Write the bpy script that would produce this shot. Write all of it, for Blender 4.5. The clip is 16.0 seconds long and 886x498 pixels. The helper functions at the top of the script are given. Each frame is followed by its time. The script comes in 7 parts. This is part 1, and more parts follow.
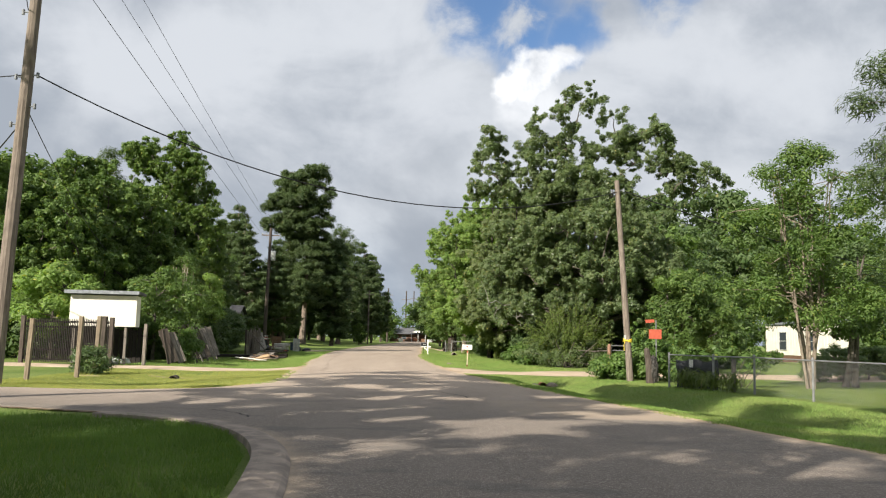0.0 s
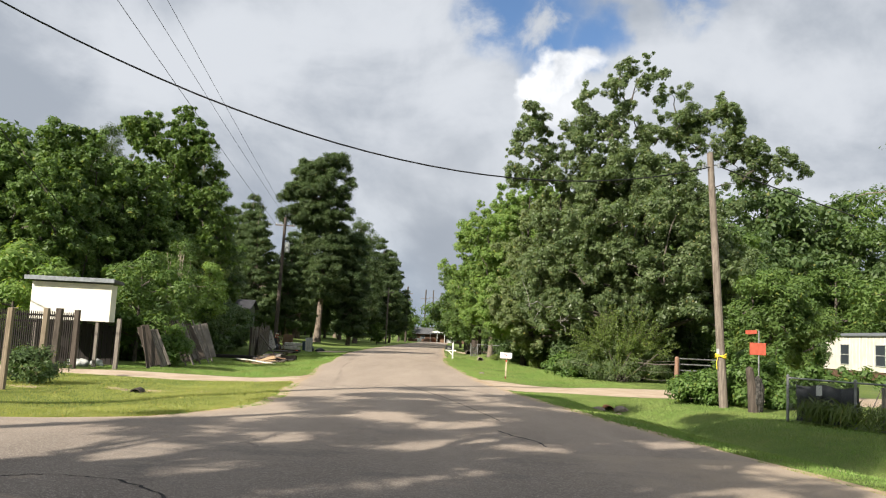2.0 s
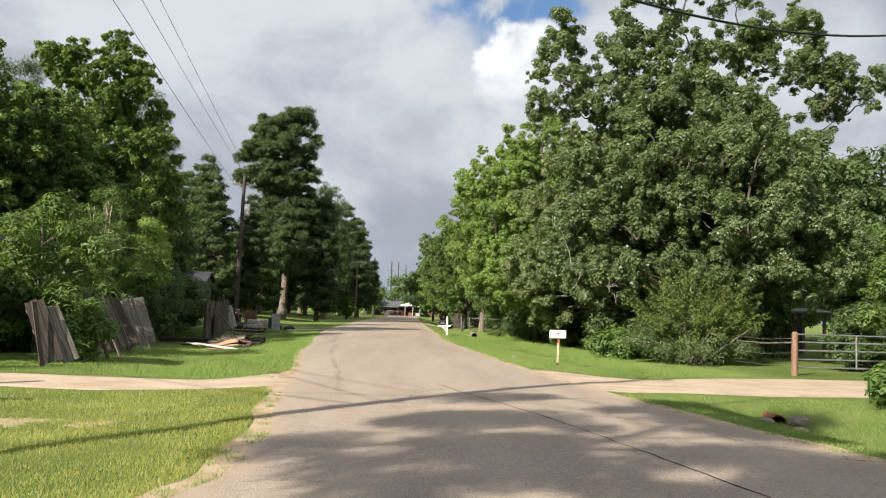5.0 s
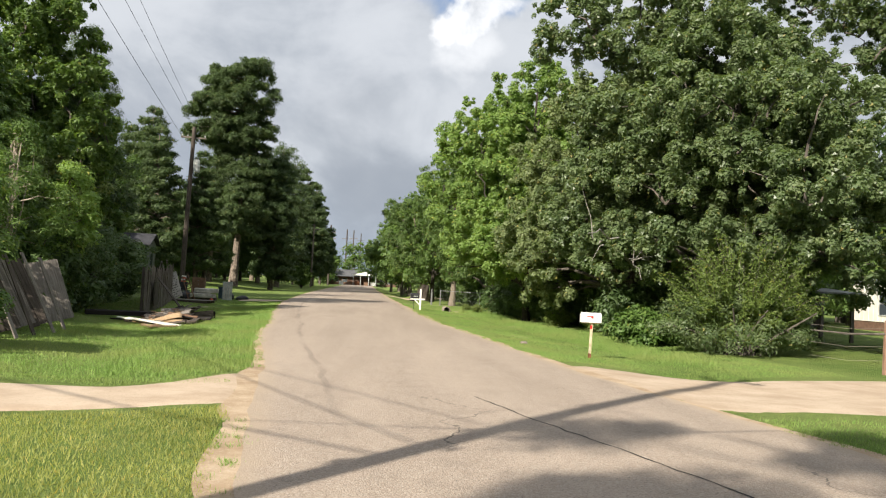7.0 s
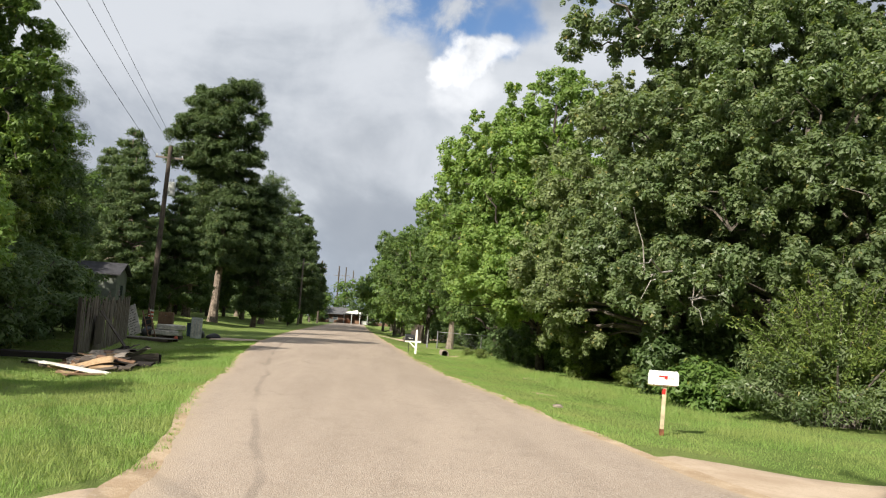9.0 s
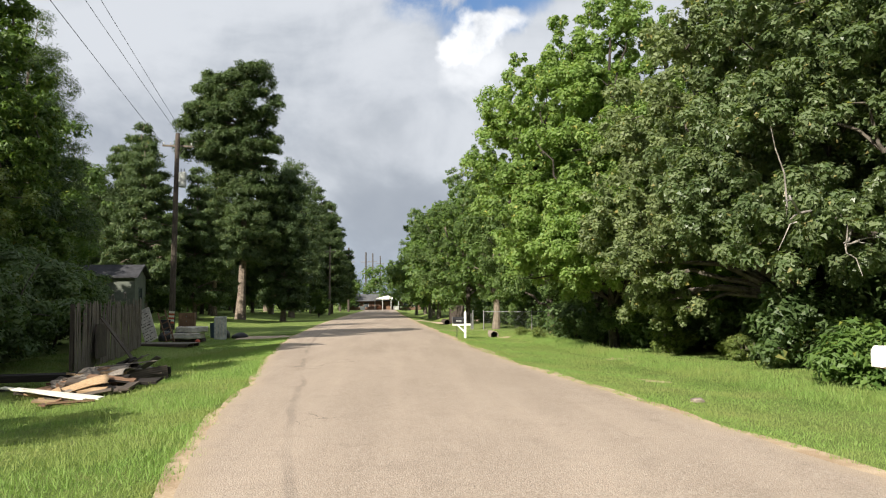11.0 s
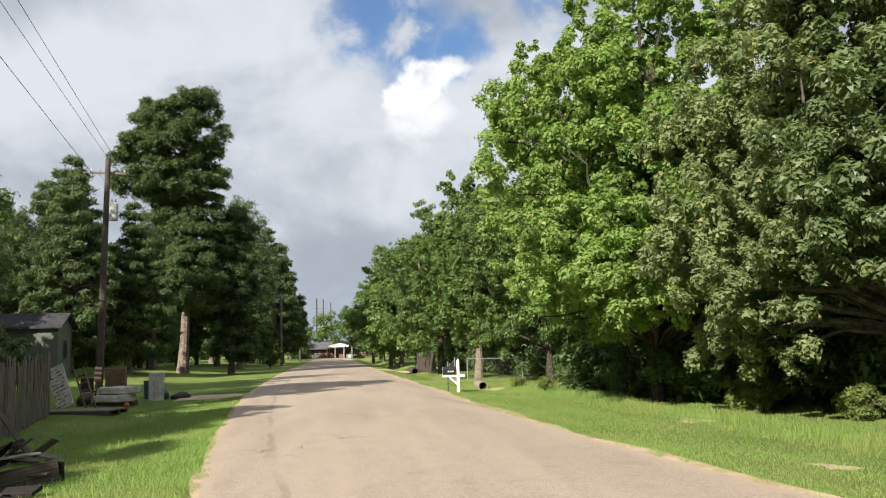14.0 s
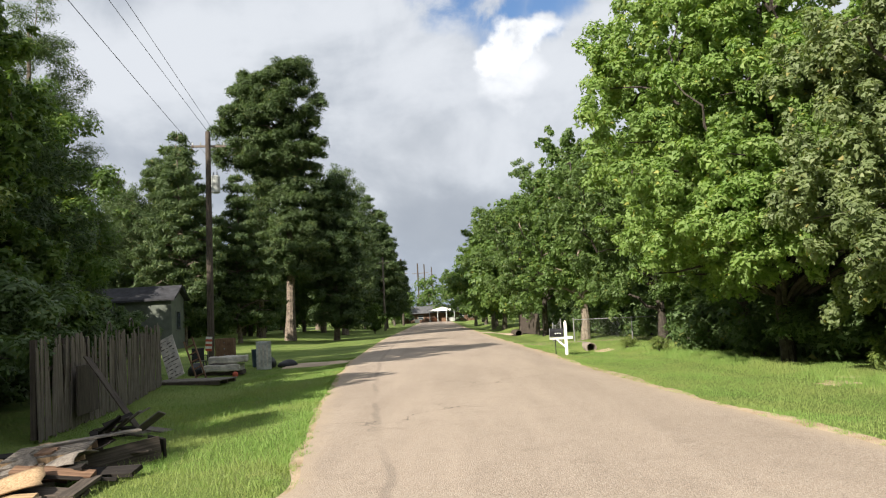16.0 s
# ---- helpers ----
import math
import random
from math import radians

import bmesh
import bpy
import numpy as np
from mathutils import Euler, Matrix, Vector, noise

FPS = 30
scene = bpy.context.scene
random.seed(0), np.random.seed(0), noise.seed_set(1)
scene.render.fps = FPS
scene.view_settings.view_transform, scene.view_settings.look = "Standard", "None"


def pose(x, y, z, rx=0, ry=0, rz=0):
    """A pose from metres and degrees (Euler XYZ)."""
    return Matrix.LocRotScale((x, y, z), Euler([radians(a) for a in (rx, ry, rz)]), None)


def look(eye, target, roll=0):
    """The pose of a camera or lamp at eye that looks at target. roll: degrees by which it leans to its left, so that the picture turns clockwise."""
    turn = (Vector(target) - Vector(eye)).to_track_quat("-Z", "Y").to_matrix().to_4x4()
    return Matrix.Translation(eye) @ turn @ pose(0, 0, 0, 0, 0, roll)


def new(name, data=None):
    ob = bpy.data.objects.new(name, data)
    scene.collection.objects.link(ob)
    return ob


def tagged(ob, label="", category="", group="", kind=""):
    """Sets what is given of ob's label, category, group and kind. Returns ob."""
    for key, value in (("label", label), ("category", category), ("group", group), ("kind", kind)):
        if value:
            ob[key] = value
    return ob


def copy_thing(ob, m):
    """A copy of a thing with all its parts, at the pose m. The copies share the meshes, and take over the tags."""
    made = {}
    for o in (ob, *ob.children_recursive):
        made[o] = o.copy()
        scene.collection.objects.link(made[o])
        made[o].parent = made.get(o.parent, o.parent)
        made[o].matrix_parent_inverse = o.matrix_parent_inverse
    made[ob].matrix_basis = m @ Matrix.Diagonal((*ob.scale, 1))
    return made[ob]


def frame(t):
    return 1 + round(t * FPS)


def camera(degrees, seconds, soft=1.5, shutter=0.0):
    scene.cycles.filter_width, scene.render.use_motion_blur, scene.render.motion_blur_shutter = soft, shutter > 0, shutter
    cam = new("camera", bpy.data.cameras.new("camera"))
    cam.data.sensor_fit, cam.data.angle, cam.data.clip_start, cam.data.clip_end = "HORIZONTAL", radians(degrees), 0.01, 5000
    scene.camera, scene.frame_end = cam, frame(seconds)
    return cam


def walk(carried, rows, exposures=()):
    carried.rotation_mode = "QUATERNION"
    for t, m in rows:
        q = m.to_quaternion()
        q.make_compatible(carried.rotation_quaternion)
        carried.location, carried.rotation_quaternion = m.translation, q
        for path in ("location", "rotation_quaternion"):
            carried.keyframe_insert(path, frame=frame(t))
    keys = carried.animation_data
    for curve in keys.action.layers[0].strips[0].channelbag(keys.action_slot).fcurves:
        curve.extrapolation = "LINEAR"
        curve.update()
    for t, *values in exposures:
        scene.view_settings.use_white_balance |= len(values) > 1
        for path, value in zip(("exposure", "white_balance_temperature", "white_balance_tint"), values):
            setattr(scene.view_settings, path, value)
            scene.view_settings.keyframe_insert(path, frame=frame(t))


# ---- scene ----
cam = camera(57.1, 16.0, 1.15)
EXPOSURE = 0.75
PATH = [
    (0, (1.045, -0.805, 1.416), (1.031, 1.183, 1.633), 1.4),
    (0.5, (0.79, 0.648, 1.576), (0.827, 2.64, 1.753), 0.5),
    (1, (0.538, 2.364, 1.641), (0.565, 4.352, 1.857), 2.0),
    (1.5, (0.348, 4.164, 1.667), (0.336, 6.15, 1.9), 2.8),
    (2, (0.226, 5.8, 1.631), (0.165, 7.787, 1.846), 2.9),
    (2.5, (0.016, 7.555, 1.601), (-0.075, 9.545, 1.781), 3.7),
    (3, (-0.369, 9.33, 1.612), (-0.428, 11.323, 1.768), 3.0),
    (3.5, (-0.845, 11.04, 1.627), (-0.831, 13.035, 1.763), 2.1),
    (4, (-1.317, 12.548, 1.64), (-1.287, 14.543, 1.787), 1.3),
    (4.2, (-1.525, 13.252, 1.588), (-1.497, 15.246, 1.746), 1.6),
    (6.3, (-3.176, 19.681, 1.558), (-3.079, 21.675, 1.673), 2.8),
    (6.5, (-3.324, 20.292, 1.571), (-3.199, 22.286, 1.676), 2.9),
    (7, (-3.41, 21.738, 1.616), (-3.25, 23.73, 1.702), 3.1),
    (7.5, (-3.361, 23.331, 1.649), (-3.183, 25.32, 1.752), 3.9),
    (8, (-3.301, 24.967, 1.661), (-3.114, 26.952, 1.82), 4.6),
    (8.5, (-3.298, 26.421, 1.654), (-3.104, 28.402, 1.847), 4.0),
    (9, (-3.311, 27.729, 1.64), (-3.141, 29.713, 1.824), 4.2),
    (9.5, (-3.392, 29.032, 1.643), (-3.278, 31.022, 1.816), 3.7),
    (10, (-3.54, 30.284, 1.63), (-3.468, 32.277, 1.778), 1.6),
    (10.2, (-3.604, 30.736, 1.639), (-3.531, 32.73, 1.772), 0.4),
    (12.5, (-4.535, 36.379, 1.589), (-4.367, 38.366, 1.742), 0.6),
    (13, (-4.731, 37.407, 1.647), (-4.574, 39.39, 1.853), 1.6),
    (13.5, (-4.852, 38.61, 1.659), (-4.634, 40.583, 1.905), 0.1),
    (14, (-5.051, 39.45, 1.685), (-4.81, 41.421, 1.928), -1.5),
    (14.5, (-4.905, 40.299, 1.691), (-4.732, 42.277, 1.934), -2.3),
    (15, (-4.93, 40.65, 1.731), (-4.819, 42.633, 1.964), -3.5),
    (15.5, (-4.996, 40.611, 1.716), (-4.932, 42.6, 1.914), -4.5),
    (16, (-5.078, 40.582, 1.72), (-5.081, 42.576, 1.881), -3.0),
]
walk(cam, [(t, look(eye, target, roll)) for t, eye, target, roll in PATH], [(0.0, EXPOSURE), (10.2, EXPOSURE), (13.0, EXPOSURE + 0.06), (16.0, EXPOSURE + 0.1)])

# ---- sun and sky ----
SUN_AZ, SUN_EL = radians(218.3), radians(31.0)
to_sun = Vector((math.sin(SUN_AZ) * math.cos(SUN_EL), math.cos(SUN_AZ) * math.cos(SUN_EL), math.sin(SUN_EL)))
sun_data = bpy.data.lights.new("sun", "SUN")
sun_data.energy, sun_data.angle, sun_data.color = 5.0, radians(0.5), (1.0, 0.93, 0.82)
sun = new("sun", sun_data)
sun.matrix_world = look(to_sun * 100, (0, 0, 0))


class Nodes:
    """Short hand for building node trees."""

    def __init__(self, tree):
        self.tree = tree
        tree.nodes.clear()

    def add(self, kind, links=(), **values):
        n = self.tree.nodes.new(kind)
        p = values.get("props", {})
        if "operation" in p:
            n.operation = p["operation"]
        if "use_clamp" in p:
            n.use_clamp = p["use_clamp"]
        if "interpolation_type" in p:
            n.interpolation_type = p["interpolation_type"]
        if "data_type" in p:
            n.data_type, n.blend_type = p["data_type"], p["blend_type"]
        if "feature" in p:
            n.feature = p["feature"]
        if "uv_map" in p:
            n.uv_map = p["uv_map"]
        for key, val in dict(links).items():
            sock = n.inputs[key]
            if isinstance(val, bpy.types.NodeSocket):
                self.tree.links.new(val, sock)
            else:
                sock.default_value = val
        return n

    def math(self, op, a, b=0.0, clamp=False):
        n = self.add("ShaderNodeMath", {0: a, 1: b}, props={"operation": op, "use_clamp": clamp})
        return n.outputs[0]

    def vmath(self, op, a, b=(0, 0, 0)):
        n = self.add("ShaderNodeVectorMath", {0: a, 1: b}, props={"operation": op})
        return n.outputs["Value"] if op in ("DOT_PRODUCT", "LENGTH", "DISTANCE") else n.outputs[0]

    def noise(self, vec, scale, detail=4.0, rough=0.5, distortion=0.0):
        n = self.add("ShaderNodeTexNoise", {"Vector": vec, "Scale": scale, "Detail": detail, "Roughness": rough, "Distortion": distortion})
        return n.outputs["Fac"]

    def ramp(self, fac, a, b, lo=0.0, hi=1.0):
        n = self.add("ShaderNodeMapRange", {"Value": fac, "From Min": a, "From Max": b, "To Min": lo, "To Max": hi}, props={"interpolation_type": "SMOOTHSTEP"})
        return n.outputs[0]

    def mix(self, fac, a, b, blend="MIX"):
        n = self.add("ShaderNodeMix", {}, props={"data_type": "RGBA", "blend_type": blend})
        for i, val in ((0, fac), (6, a), (7, b)):
            if isinstance(val, bpy.types.NodeSocket):
                self.tree.links.new(val, n.inputs[i])
            else:
                n.inputs[i].default_value = val if i == 0 else (*val[:3], 1.0)
        return n.outputs[2]


def direction(az, el):
    a, e = radians(az), radians(el)
    return (math.sin(a) * math.cos(e), math.cos(a) * math.cos(e), math.sin(e))


world = bpy.data.worlds.new("sky")
scene.world = world
world.use_nodes = True
nt = Nodes(world.node_tree)
way = nt.add("ShaderNodeTexCoord").outputs["Generated"]
sky = nt.add("ShaderNodeTexSky")
sky.sky_type, sky.sun_disc, sky.sun_elevation, sky.sun_rotation = "NISHITA", False, SUN_EL, SUN_AZ
sky.altitude, sky.dust_density = 60.0, 0.6
blue = nt.mix(1.0, sky.outputs[0], (0.10, 0.118, 0.14), "MULTIPLY")
# cloud cover: broad banks, billows within them and fine curls
sep = nt.add("ShaderNodeSeparateXYZ", {0: way})
bank = nt.vmath("MULTIPLY", way, (1.0, 1.0, 1.7))
big = nt.noise(bank, 1.9, 2.0, 0.5, 0.3)
mid = nt.noise(bank, 4.2, 6.0, 0.52, 0.35)
fine = nt.noise(way, 11.0, 8.0, 0.6, 0.3)
# wavering of the direction for billowing outlines
wob = nt.add("ShaderNodeTexNoise", {"Vector": way, "Scale": 13.0, "Detail": 7.0, "Roughness": 0.55}).outputs["Color"]
wave = nt.vmath("SCALE", nt.vmath("SUBTRACT", wob, (0.5, 0.5, 0.5)))
wave.node.inputs["Scale"].default_value = 0.085
bent = nt.vmath("NORMALIZE", nt.vmath("ADD", way, wave))


def spot(az, el, inner, outer, source=None):
    """1 within inner degrees of a direction, 0 beyond outer."""
    c = nt.vmath("DOT_PRODUCT", source or bent, direction(az, el))
    return nt.ramp(c, math.cos(radians(outer)), math.cos(radians(inner)))


soft = nt.vmath("SCALE", nt.vmath("SUBTRACT", nt.add("ShaderNodeTexNoise", {"Vector": way, "Scale": 22.0, "Detail": 6.0, "Roughness": 0.5}).outputs["Color"], (0.5, 0.5, 0.5)))
soft.node.inputs["Scale"].default_value = 0.075
round_way = nt.vmath("NORMALIZE", nt.vmath("ADD", way, soft))
hole = nt.math("MAXIMUM", spot(4.8, 21.6, 0.8, 4.6), nt.math("MAXIMUM", spot(1.8, 22.8, 0.5, 4.0), spot(8.6, 20.8, 0.3, 2.6)))
hole = nt.math("MAXIMUM", hole, nt.math("MULTIPLY", spot(14.8, 24.0, 0.3, 3.2), 0.8))
hole = nt.math("MAXIMUM", hole, nt.math("MULTIPLY", nt.ramp(big, 0.60, 0.72), nt.ramp(sep.outputs[2], 0.45, 0.6)))
wisp = nt.math("MULTIPLY", hole, nt.ramp(fine, 0.66, 0.45))
light = nt.ramp(nt.math("ADD", nt.math("ADD", nt.math("MULTIPLY", mid, 0.55), nt.math("MULTIPLY", big, 0.28)), nt.math("MULTIPLY", fine, 0.17)), 0.40, 0.60)
light = nt.math("MAXIMUM", light, nt.math("MULTIPLY", nt.math("MULTIPLY", spot(-1.0, 15.0, 2.0, 12.0), 0.95), nt.ramp(mid, 0.36, 0.66)))
light = nt.math("MAXIMUM", light, nt.math("MULTIPLY", spot(14.0, 16.0, 2.0, 10.0), nt.ramp(mid, 0.36, 0.64)))
low = nt.ramp(sep.outputs[2], 0.0, 0.2)
shade = nt.mix(low, (0.33, 0.40, 0.50), (0.42, 0.465, 0.535))
bright = nt.mix(low, (0.60, 0.665, 0.74), (0.74, 0.775, 0.83))
cloud = nt.mix(light, shade, bright)
dark_belly = nt.math("MULTIPLY", nt.math("MULTIPLY", spot(-0.5, 8.5, 1.0, 7.5), nt.ramp(mid, 0.66, 0.44)), 0.75)
cloud = nt.mix(dark_belly, cloud, (0.40, 0.44, 0.50))
puff = nt.math("MAXIMUM", spot(6.0, 18.7, 0.9, 1.9, round_way), nt.math("MAXIMUM", spot(4.7, 17.6, 0.5, 1.7, round_way), nt.math("MAXIMUM", spot(7.5, 19.2, 0.5, 1.7, round_way), nt.math("MULTIPLY", spot(5.4, 16.4, 0.4, 2.6, round_way), 0.5))))
cloud = nt.mix(nt.math("MULTIPLY", puff, nt.ramp(nt.math("ADD", nt.math("MULTIPLY", fine, 0.6), nt.math("MULTIPLY", mid, 0.4)), 0.34, 0.60)), cloud, (1.24, 1.25, 1.27))
out = nt.mix(nt.math("MULTIPLY", wisp, nt.math("SUBTRACT", 1.0, puff)), cloud, blue)
back = nt.add("ShaderNodeBackground", {"Color": out, "Strength": 0.58})
nt.add("ShaderNodeOutputWorld", {"Surface": back.outputs[0]})


# ---- materials ----
def material(name, build):
    m = bpy.data.materials.new(name)
    m.use_nodes = True
    n = Nodes(m.node_tree)
    surface = build(n)
    n.add("ShaderNodeOutputMaterial", {"Surface": surface})
    return m


def coords(n):
    return n.add("ShaderNodeTexCoord").outputs["Object"]


def place_coords(n):
    return n.add("ShaderNodeNewGeometry").outputs["Position"]


def principled(n, color, rough=0.8, metal=0.0, normal=None, spec=0.3):
    links = {"Base Color": color if isinstance(color, bpy.types.NodeSocket) else (*color, 1.0), "Roughness": rough, "Metallic": metal, "Specular IOR Level": spec}
    if normal is not None:
        links["Normal"] = normal
    return n.add("ShaderNodeBsdfPrincipled", links).outputs[0]


def bump(n, height, strength, distance):
    return n.add("ShaderNodeBump", {"Height": height, "Strength": strength, "Distance": distance}).outputs[0]


def plain(name, color, rough=0.6, metal=0.0, vary=0.18, scale=6.0, grain=60.0, spec=0.3):
    """Paint, metal or plastic with stains and fine grain."""

    def build(n):
        p = coords(n)
        stain = n.noise(p, scale, 5.0, 0.6)
        fine = n.noise(p, grain, 3.0)
        dark = tuple(c * (1 - vary * 1.6) for c in color)
        lite = tuple(min(1, c * (1 + vary)) for c in color)
        c = n.mix(n.ramp(stain, 0.3, 0.7), dark, lite)
        rnd = n.add("ShaderNodeObjectInfo").outputs["Random"]
        c = n.mix(n.math("MULTIPLY", rnd, vary), c, tuple(c * 0.6 for c in color))
        return principled(n, c, n.ramp(stain, 0.2, 0.8, rough * 0.85, min(1.0, rough * 1.15)), metal, bump(n, fine, 0.12, 0.004), spec)

    return material(name, build)


def wood(name, dark, lite, grain=18.0, rough=0.85):
    """Weathered wood with streaks along z of the piece's own axes."""

    def build(n):
        p = coords(n)
        rnd = n.add("ShaderNodeObjectInfo").outputs["Random"]
        shift = n.add("ShaderNodeCombineXYZ", {0: n.math("MULTIPLY", rnd, 37.0), 1: n.math("MULTIPLY", rnd, 11.0), 2: rnd}).outputs[0]
        p = n.vmath("ADD", p, shift)
        st = n.vmath("MULTIPLY", p, (grain, grain, 0.9))
        g = n.noise(st, 2.0, 5.0, 0.6, 0.6)
        s = n.noise(p, 2.2, 4.0, 0.6)
        c = n.mix(n.ramp(g, 0.3, 0.7), dark, lite)
        c = n.mix(n.math("MULTIPLY", n.ramp(s, 0.45, 0.75), 0.5), c, tuple(v * 0.55 for v in dark))
        c = n.mix(n.math("MULTIPLY", rnd, 0.35), c, tuple(v * 0.6 for v in lite))
        return principled(n, c, rough, 0.0, bump(n, g, 0.4, 0.006), 0.2)

    return material(name, build)


def leaf(name, a, b, gloss=0.5, through_light=0.32):
    """Foliage: two greens mixed leaf by leaf, with some light passing through."""

    def build(n):
        isl = n.add("ShaderNodeNewGeometry").outputs["Random Per Island"]
        patch = n.noise(place_coords(n), 0.55, 3.0)
        c = n.mix(n.math("ADD", n.math("MULTIPLY", isl, 0.6), n.math("MULTIPLY", n.ramp(n.noise(place_coords(n), 1.7, 3.0), 0.3, 0.7), 0.4)), a, b)
        c = n.mix(n.math("MULTIPLY", n.ramp(patch, 0.4, 0.7), 0.45), c, tuple(v * 0.62 for v in a))
        c = n.mix(n.ramp(isl, 0.975, 0.99), c, (b[0] * 1.35, b[1] * 1.0, b[2] * 0.8))
        top = principled(n, c, gloss, 0.0, None, 0.45)
        tr = n.add("ShaderNodeBsdfTranslucent", {"Color": n.mix(1.0, c, (1.25, 1.3, 0.6), "MULTIPLY")}).outputs[0]
        return n.add("ShaderNodeMixShader", {0: through_light + 0.18, 1: top, 2: tr}).outputs[0]

    return material(name, build)


def bark(name, dark, lite):
    def build(n):
        p = coords(n)
        v = n.add("ShaderNodeTexVoronoi", {"Vector": n.vmath("MULTIPLY", p, (9, 9, 2.2)), "Scale": 1.6}).outputs["Distance"]
        g = n.noise(p, 5.0, 6.0, 0.65)
        c = n.mix(n.ramp(g, 0.3, 0.7), dark, lite)
        c = n.mix(n.ramp(v, 0.0, 0.35, 0.6, 0.0), c, tuple(x * 0.35 for x in dark))
        return principled(n, c, 0.95, 0.0, bump(n, v, 0.7, 0.03), 0.1)

    return material(name, build)


def build_asphalt(n):
    p = place_coords(n)
    uv = n.add("ShaderNodeUVMap", props={"uv_map": "lane"}).outputs[0]
    s = n.add("ShaderNodeSeparateXYZ", {0: uv})
    across, along = s.outputs[0], s.outputs[1]
    v = n.add("ShaderNodeTexVoronoi", {"Vector": p, "Scale": 58.0}, props={"feature": "F1"})
    stone = n.add("ShaderNodeSeparateColor", {0: v.outputs["Color"]}).outputs[0]
    fine = n.noise(p, 55.0, 4.0, 0.7)
    mid = n.noise(p, 1.6, 6.0, 0.6)
    wide = n.noise(n.vmath("MULTIPLY", p, (0.9, 0.10, 1.0)), 0.9, 4.0, 0.55)
    worn = n.mix(n.ramp(wide, 0.3, 0.7), (0.315, 0.248, 0.192), (0.42, 0.335, 0.262))
    c = n.mix(n.math("MULTIPLY", n.ramp(stone, 0.35, 0.95), 0.75), worn, (0.47, 0.395, 0.32))
    c = n.mix(n.math("MULTIPLY", n.ramp(fine, 0.50, 0.32), 0.7), c, (0.10, 0.085, 0.075))
    c = n.mix(n.math("MULTIPLY", n.ramp(mid, 0.5, 0.75), 0.35), c, (0.24, 0.195, 0.155))
    # darker, greyer asphalt in the crossing
    sp = n.add("ShaderNodeSeparateXYZ", {0: p})
    south = n.ramp(n.math("ADD", sp.outputs[1], n.math("MULTIPLY", mid, 5.0)), 15.0, 26.0, 1.0, 0.0)
    c = n.mix(n.math("MULTIPLY", south, 0.6), c, n.mix(n.math("MULTIPLY", n.ramp(stone, 0.2, 0.9), n.ramp(v.outputs["Distance"], 0.55, 0.25)), (0.085, 0.078, 0.072), (0.40, 0.365, 0.325)))
    # dark blotches there, stretched across the road
    blotch = n.math("MULTIPLY", n.ramp(n.noise(n.vmath("MULTIPLY", p, (0.55, 1.0, 1.0)), 0.8, 6.0, 0.65), 0.54, 0.62), south)
    c = n.mix(n.math("MULTIPLY", blotch, 0.5), c, n.mix(n.ramp(fine, 0.4, 0.6), (0.075, 0.068, 0.062), (0.17, 0.155, 0.14)))
    # dark seam along one lane, breaking up, and dusty margins
    wand = n.math("MULTIPLY", n.math("SUBTRACT", n.noise(n.vmath("MULTIPLY", p, (0, 0.12, 0)), 1.0, 3.0), 0.5), 0.022)
    seam = n.math("ABSOLUTE", n.math("SUBTRACT", n.math("ADD", across, wand), 0.155))
    seam = n.math("MULTIPLY", n.ramp(seam, 0.004, 0.013, 1.0, 0.0), n.ramp(n.noise(n.vmath("MULTIPLY", p, (0.3, 0.35, 0)), 1.0, 3.0), 0.34, 0.56))
    c = n.mix(n.math("MULTIPLY", n.math("MULTIPLY", seam, 0.28), n.ramp(along, 28.0, 36.0)), c, (0.10, 0.085, 0.075))
    edge = n.math("MINIMUM", across, n.math("SUBTRACT", 1.0, across))
    dust = n.ramp(n.math("ADD", edge, n.math("MULTIPLY", n.math("SUBTRACT", mid, 0.5), 0.08)), 0.0, 0.055, 1.0, 0.0)
    c = n.mix(n.math("MULTIPLY", dust, 0.65), c, (0.42, 0.33, 0.24))
    cr = n.add("ShaderNodeTexVoronoi", {"Vector": n.vmath("ADD", p, n.vmath("MULTIPLY", n.add("ShaderNodeTexNoise", {"Vector": p, "Scale": 1.3, "Detail": 5.0}).outputs["Color"], (1.6, 1.6, 0))), "Scale": 0.24}, props={"feature": "DISTANCE_TO_EDGE"}).outputs["Distance"]
    crack = n.math("MULTIPLY", n.ramp(cr, 0.001, 0.0045, 1.0, 0.0), n.ramp(n.noise(p, 0.22, 2.0), 0.54, 0.66))
    c = n.mix(n.math("MULTIPLY", crack, 0.8), c, (0.05, 0.045, 0.04))
    h = n.math("SUBTRACT", n.math("ADD", n.math("MULTIPLY", v.outputs["Distance"], -0.8), n.math("MULTIPLY", fine, 0.5)), n.math("MULTIPLY", crack, 0.8))
    return principled(n, c, 0.9, 0.0, bump(n, h, 0.6, 0.010), 0.25)


def build_dirt(n):
    p = place_coords(n)
    a, b = n.noise(p, 1.4, 6.0, 0.65), n.noise(p, 26.0, 4.0, 0.7)
    c = n.mix(n.ramp(a, 0.3, 0.7), (0.36, 0.255, 0.16), (0.53, 0.41, 0.285))
    c = n.mix(n.math("MULTIPLY", n.ramp(b, 0.5, 0.75), 0.5), c, (0.60, 0.52, 0.42))
    c = n.mix(n.math("MULTIPLY", n.ramp(b, 0.42, 0.25), 0.5), c, (0.20, 0.14, 0.09))
    return principled(n, c, 0.95, 0.0, bump(n, b, 0.6, 0.02), 0.15)


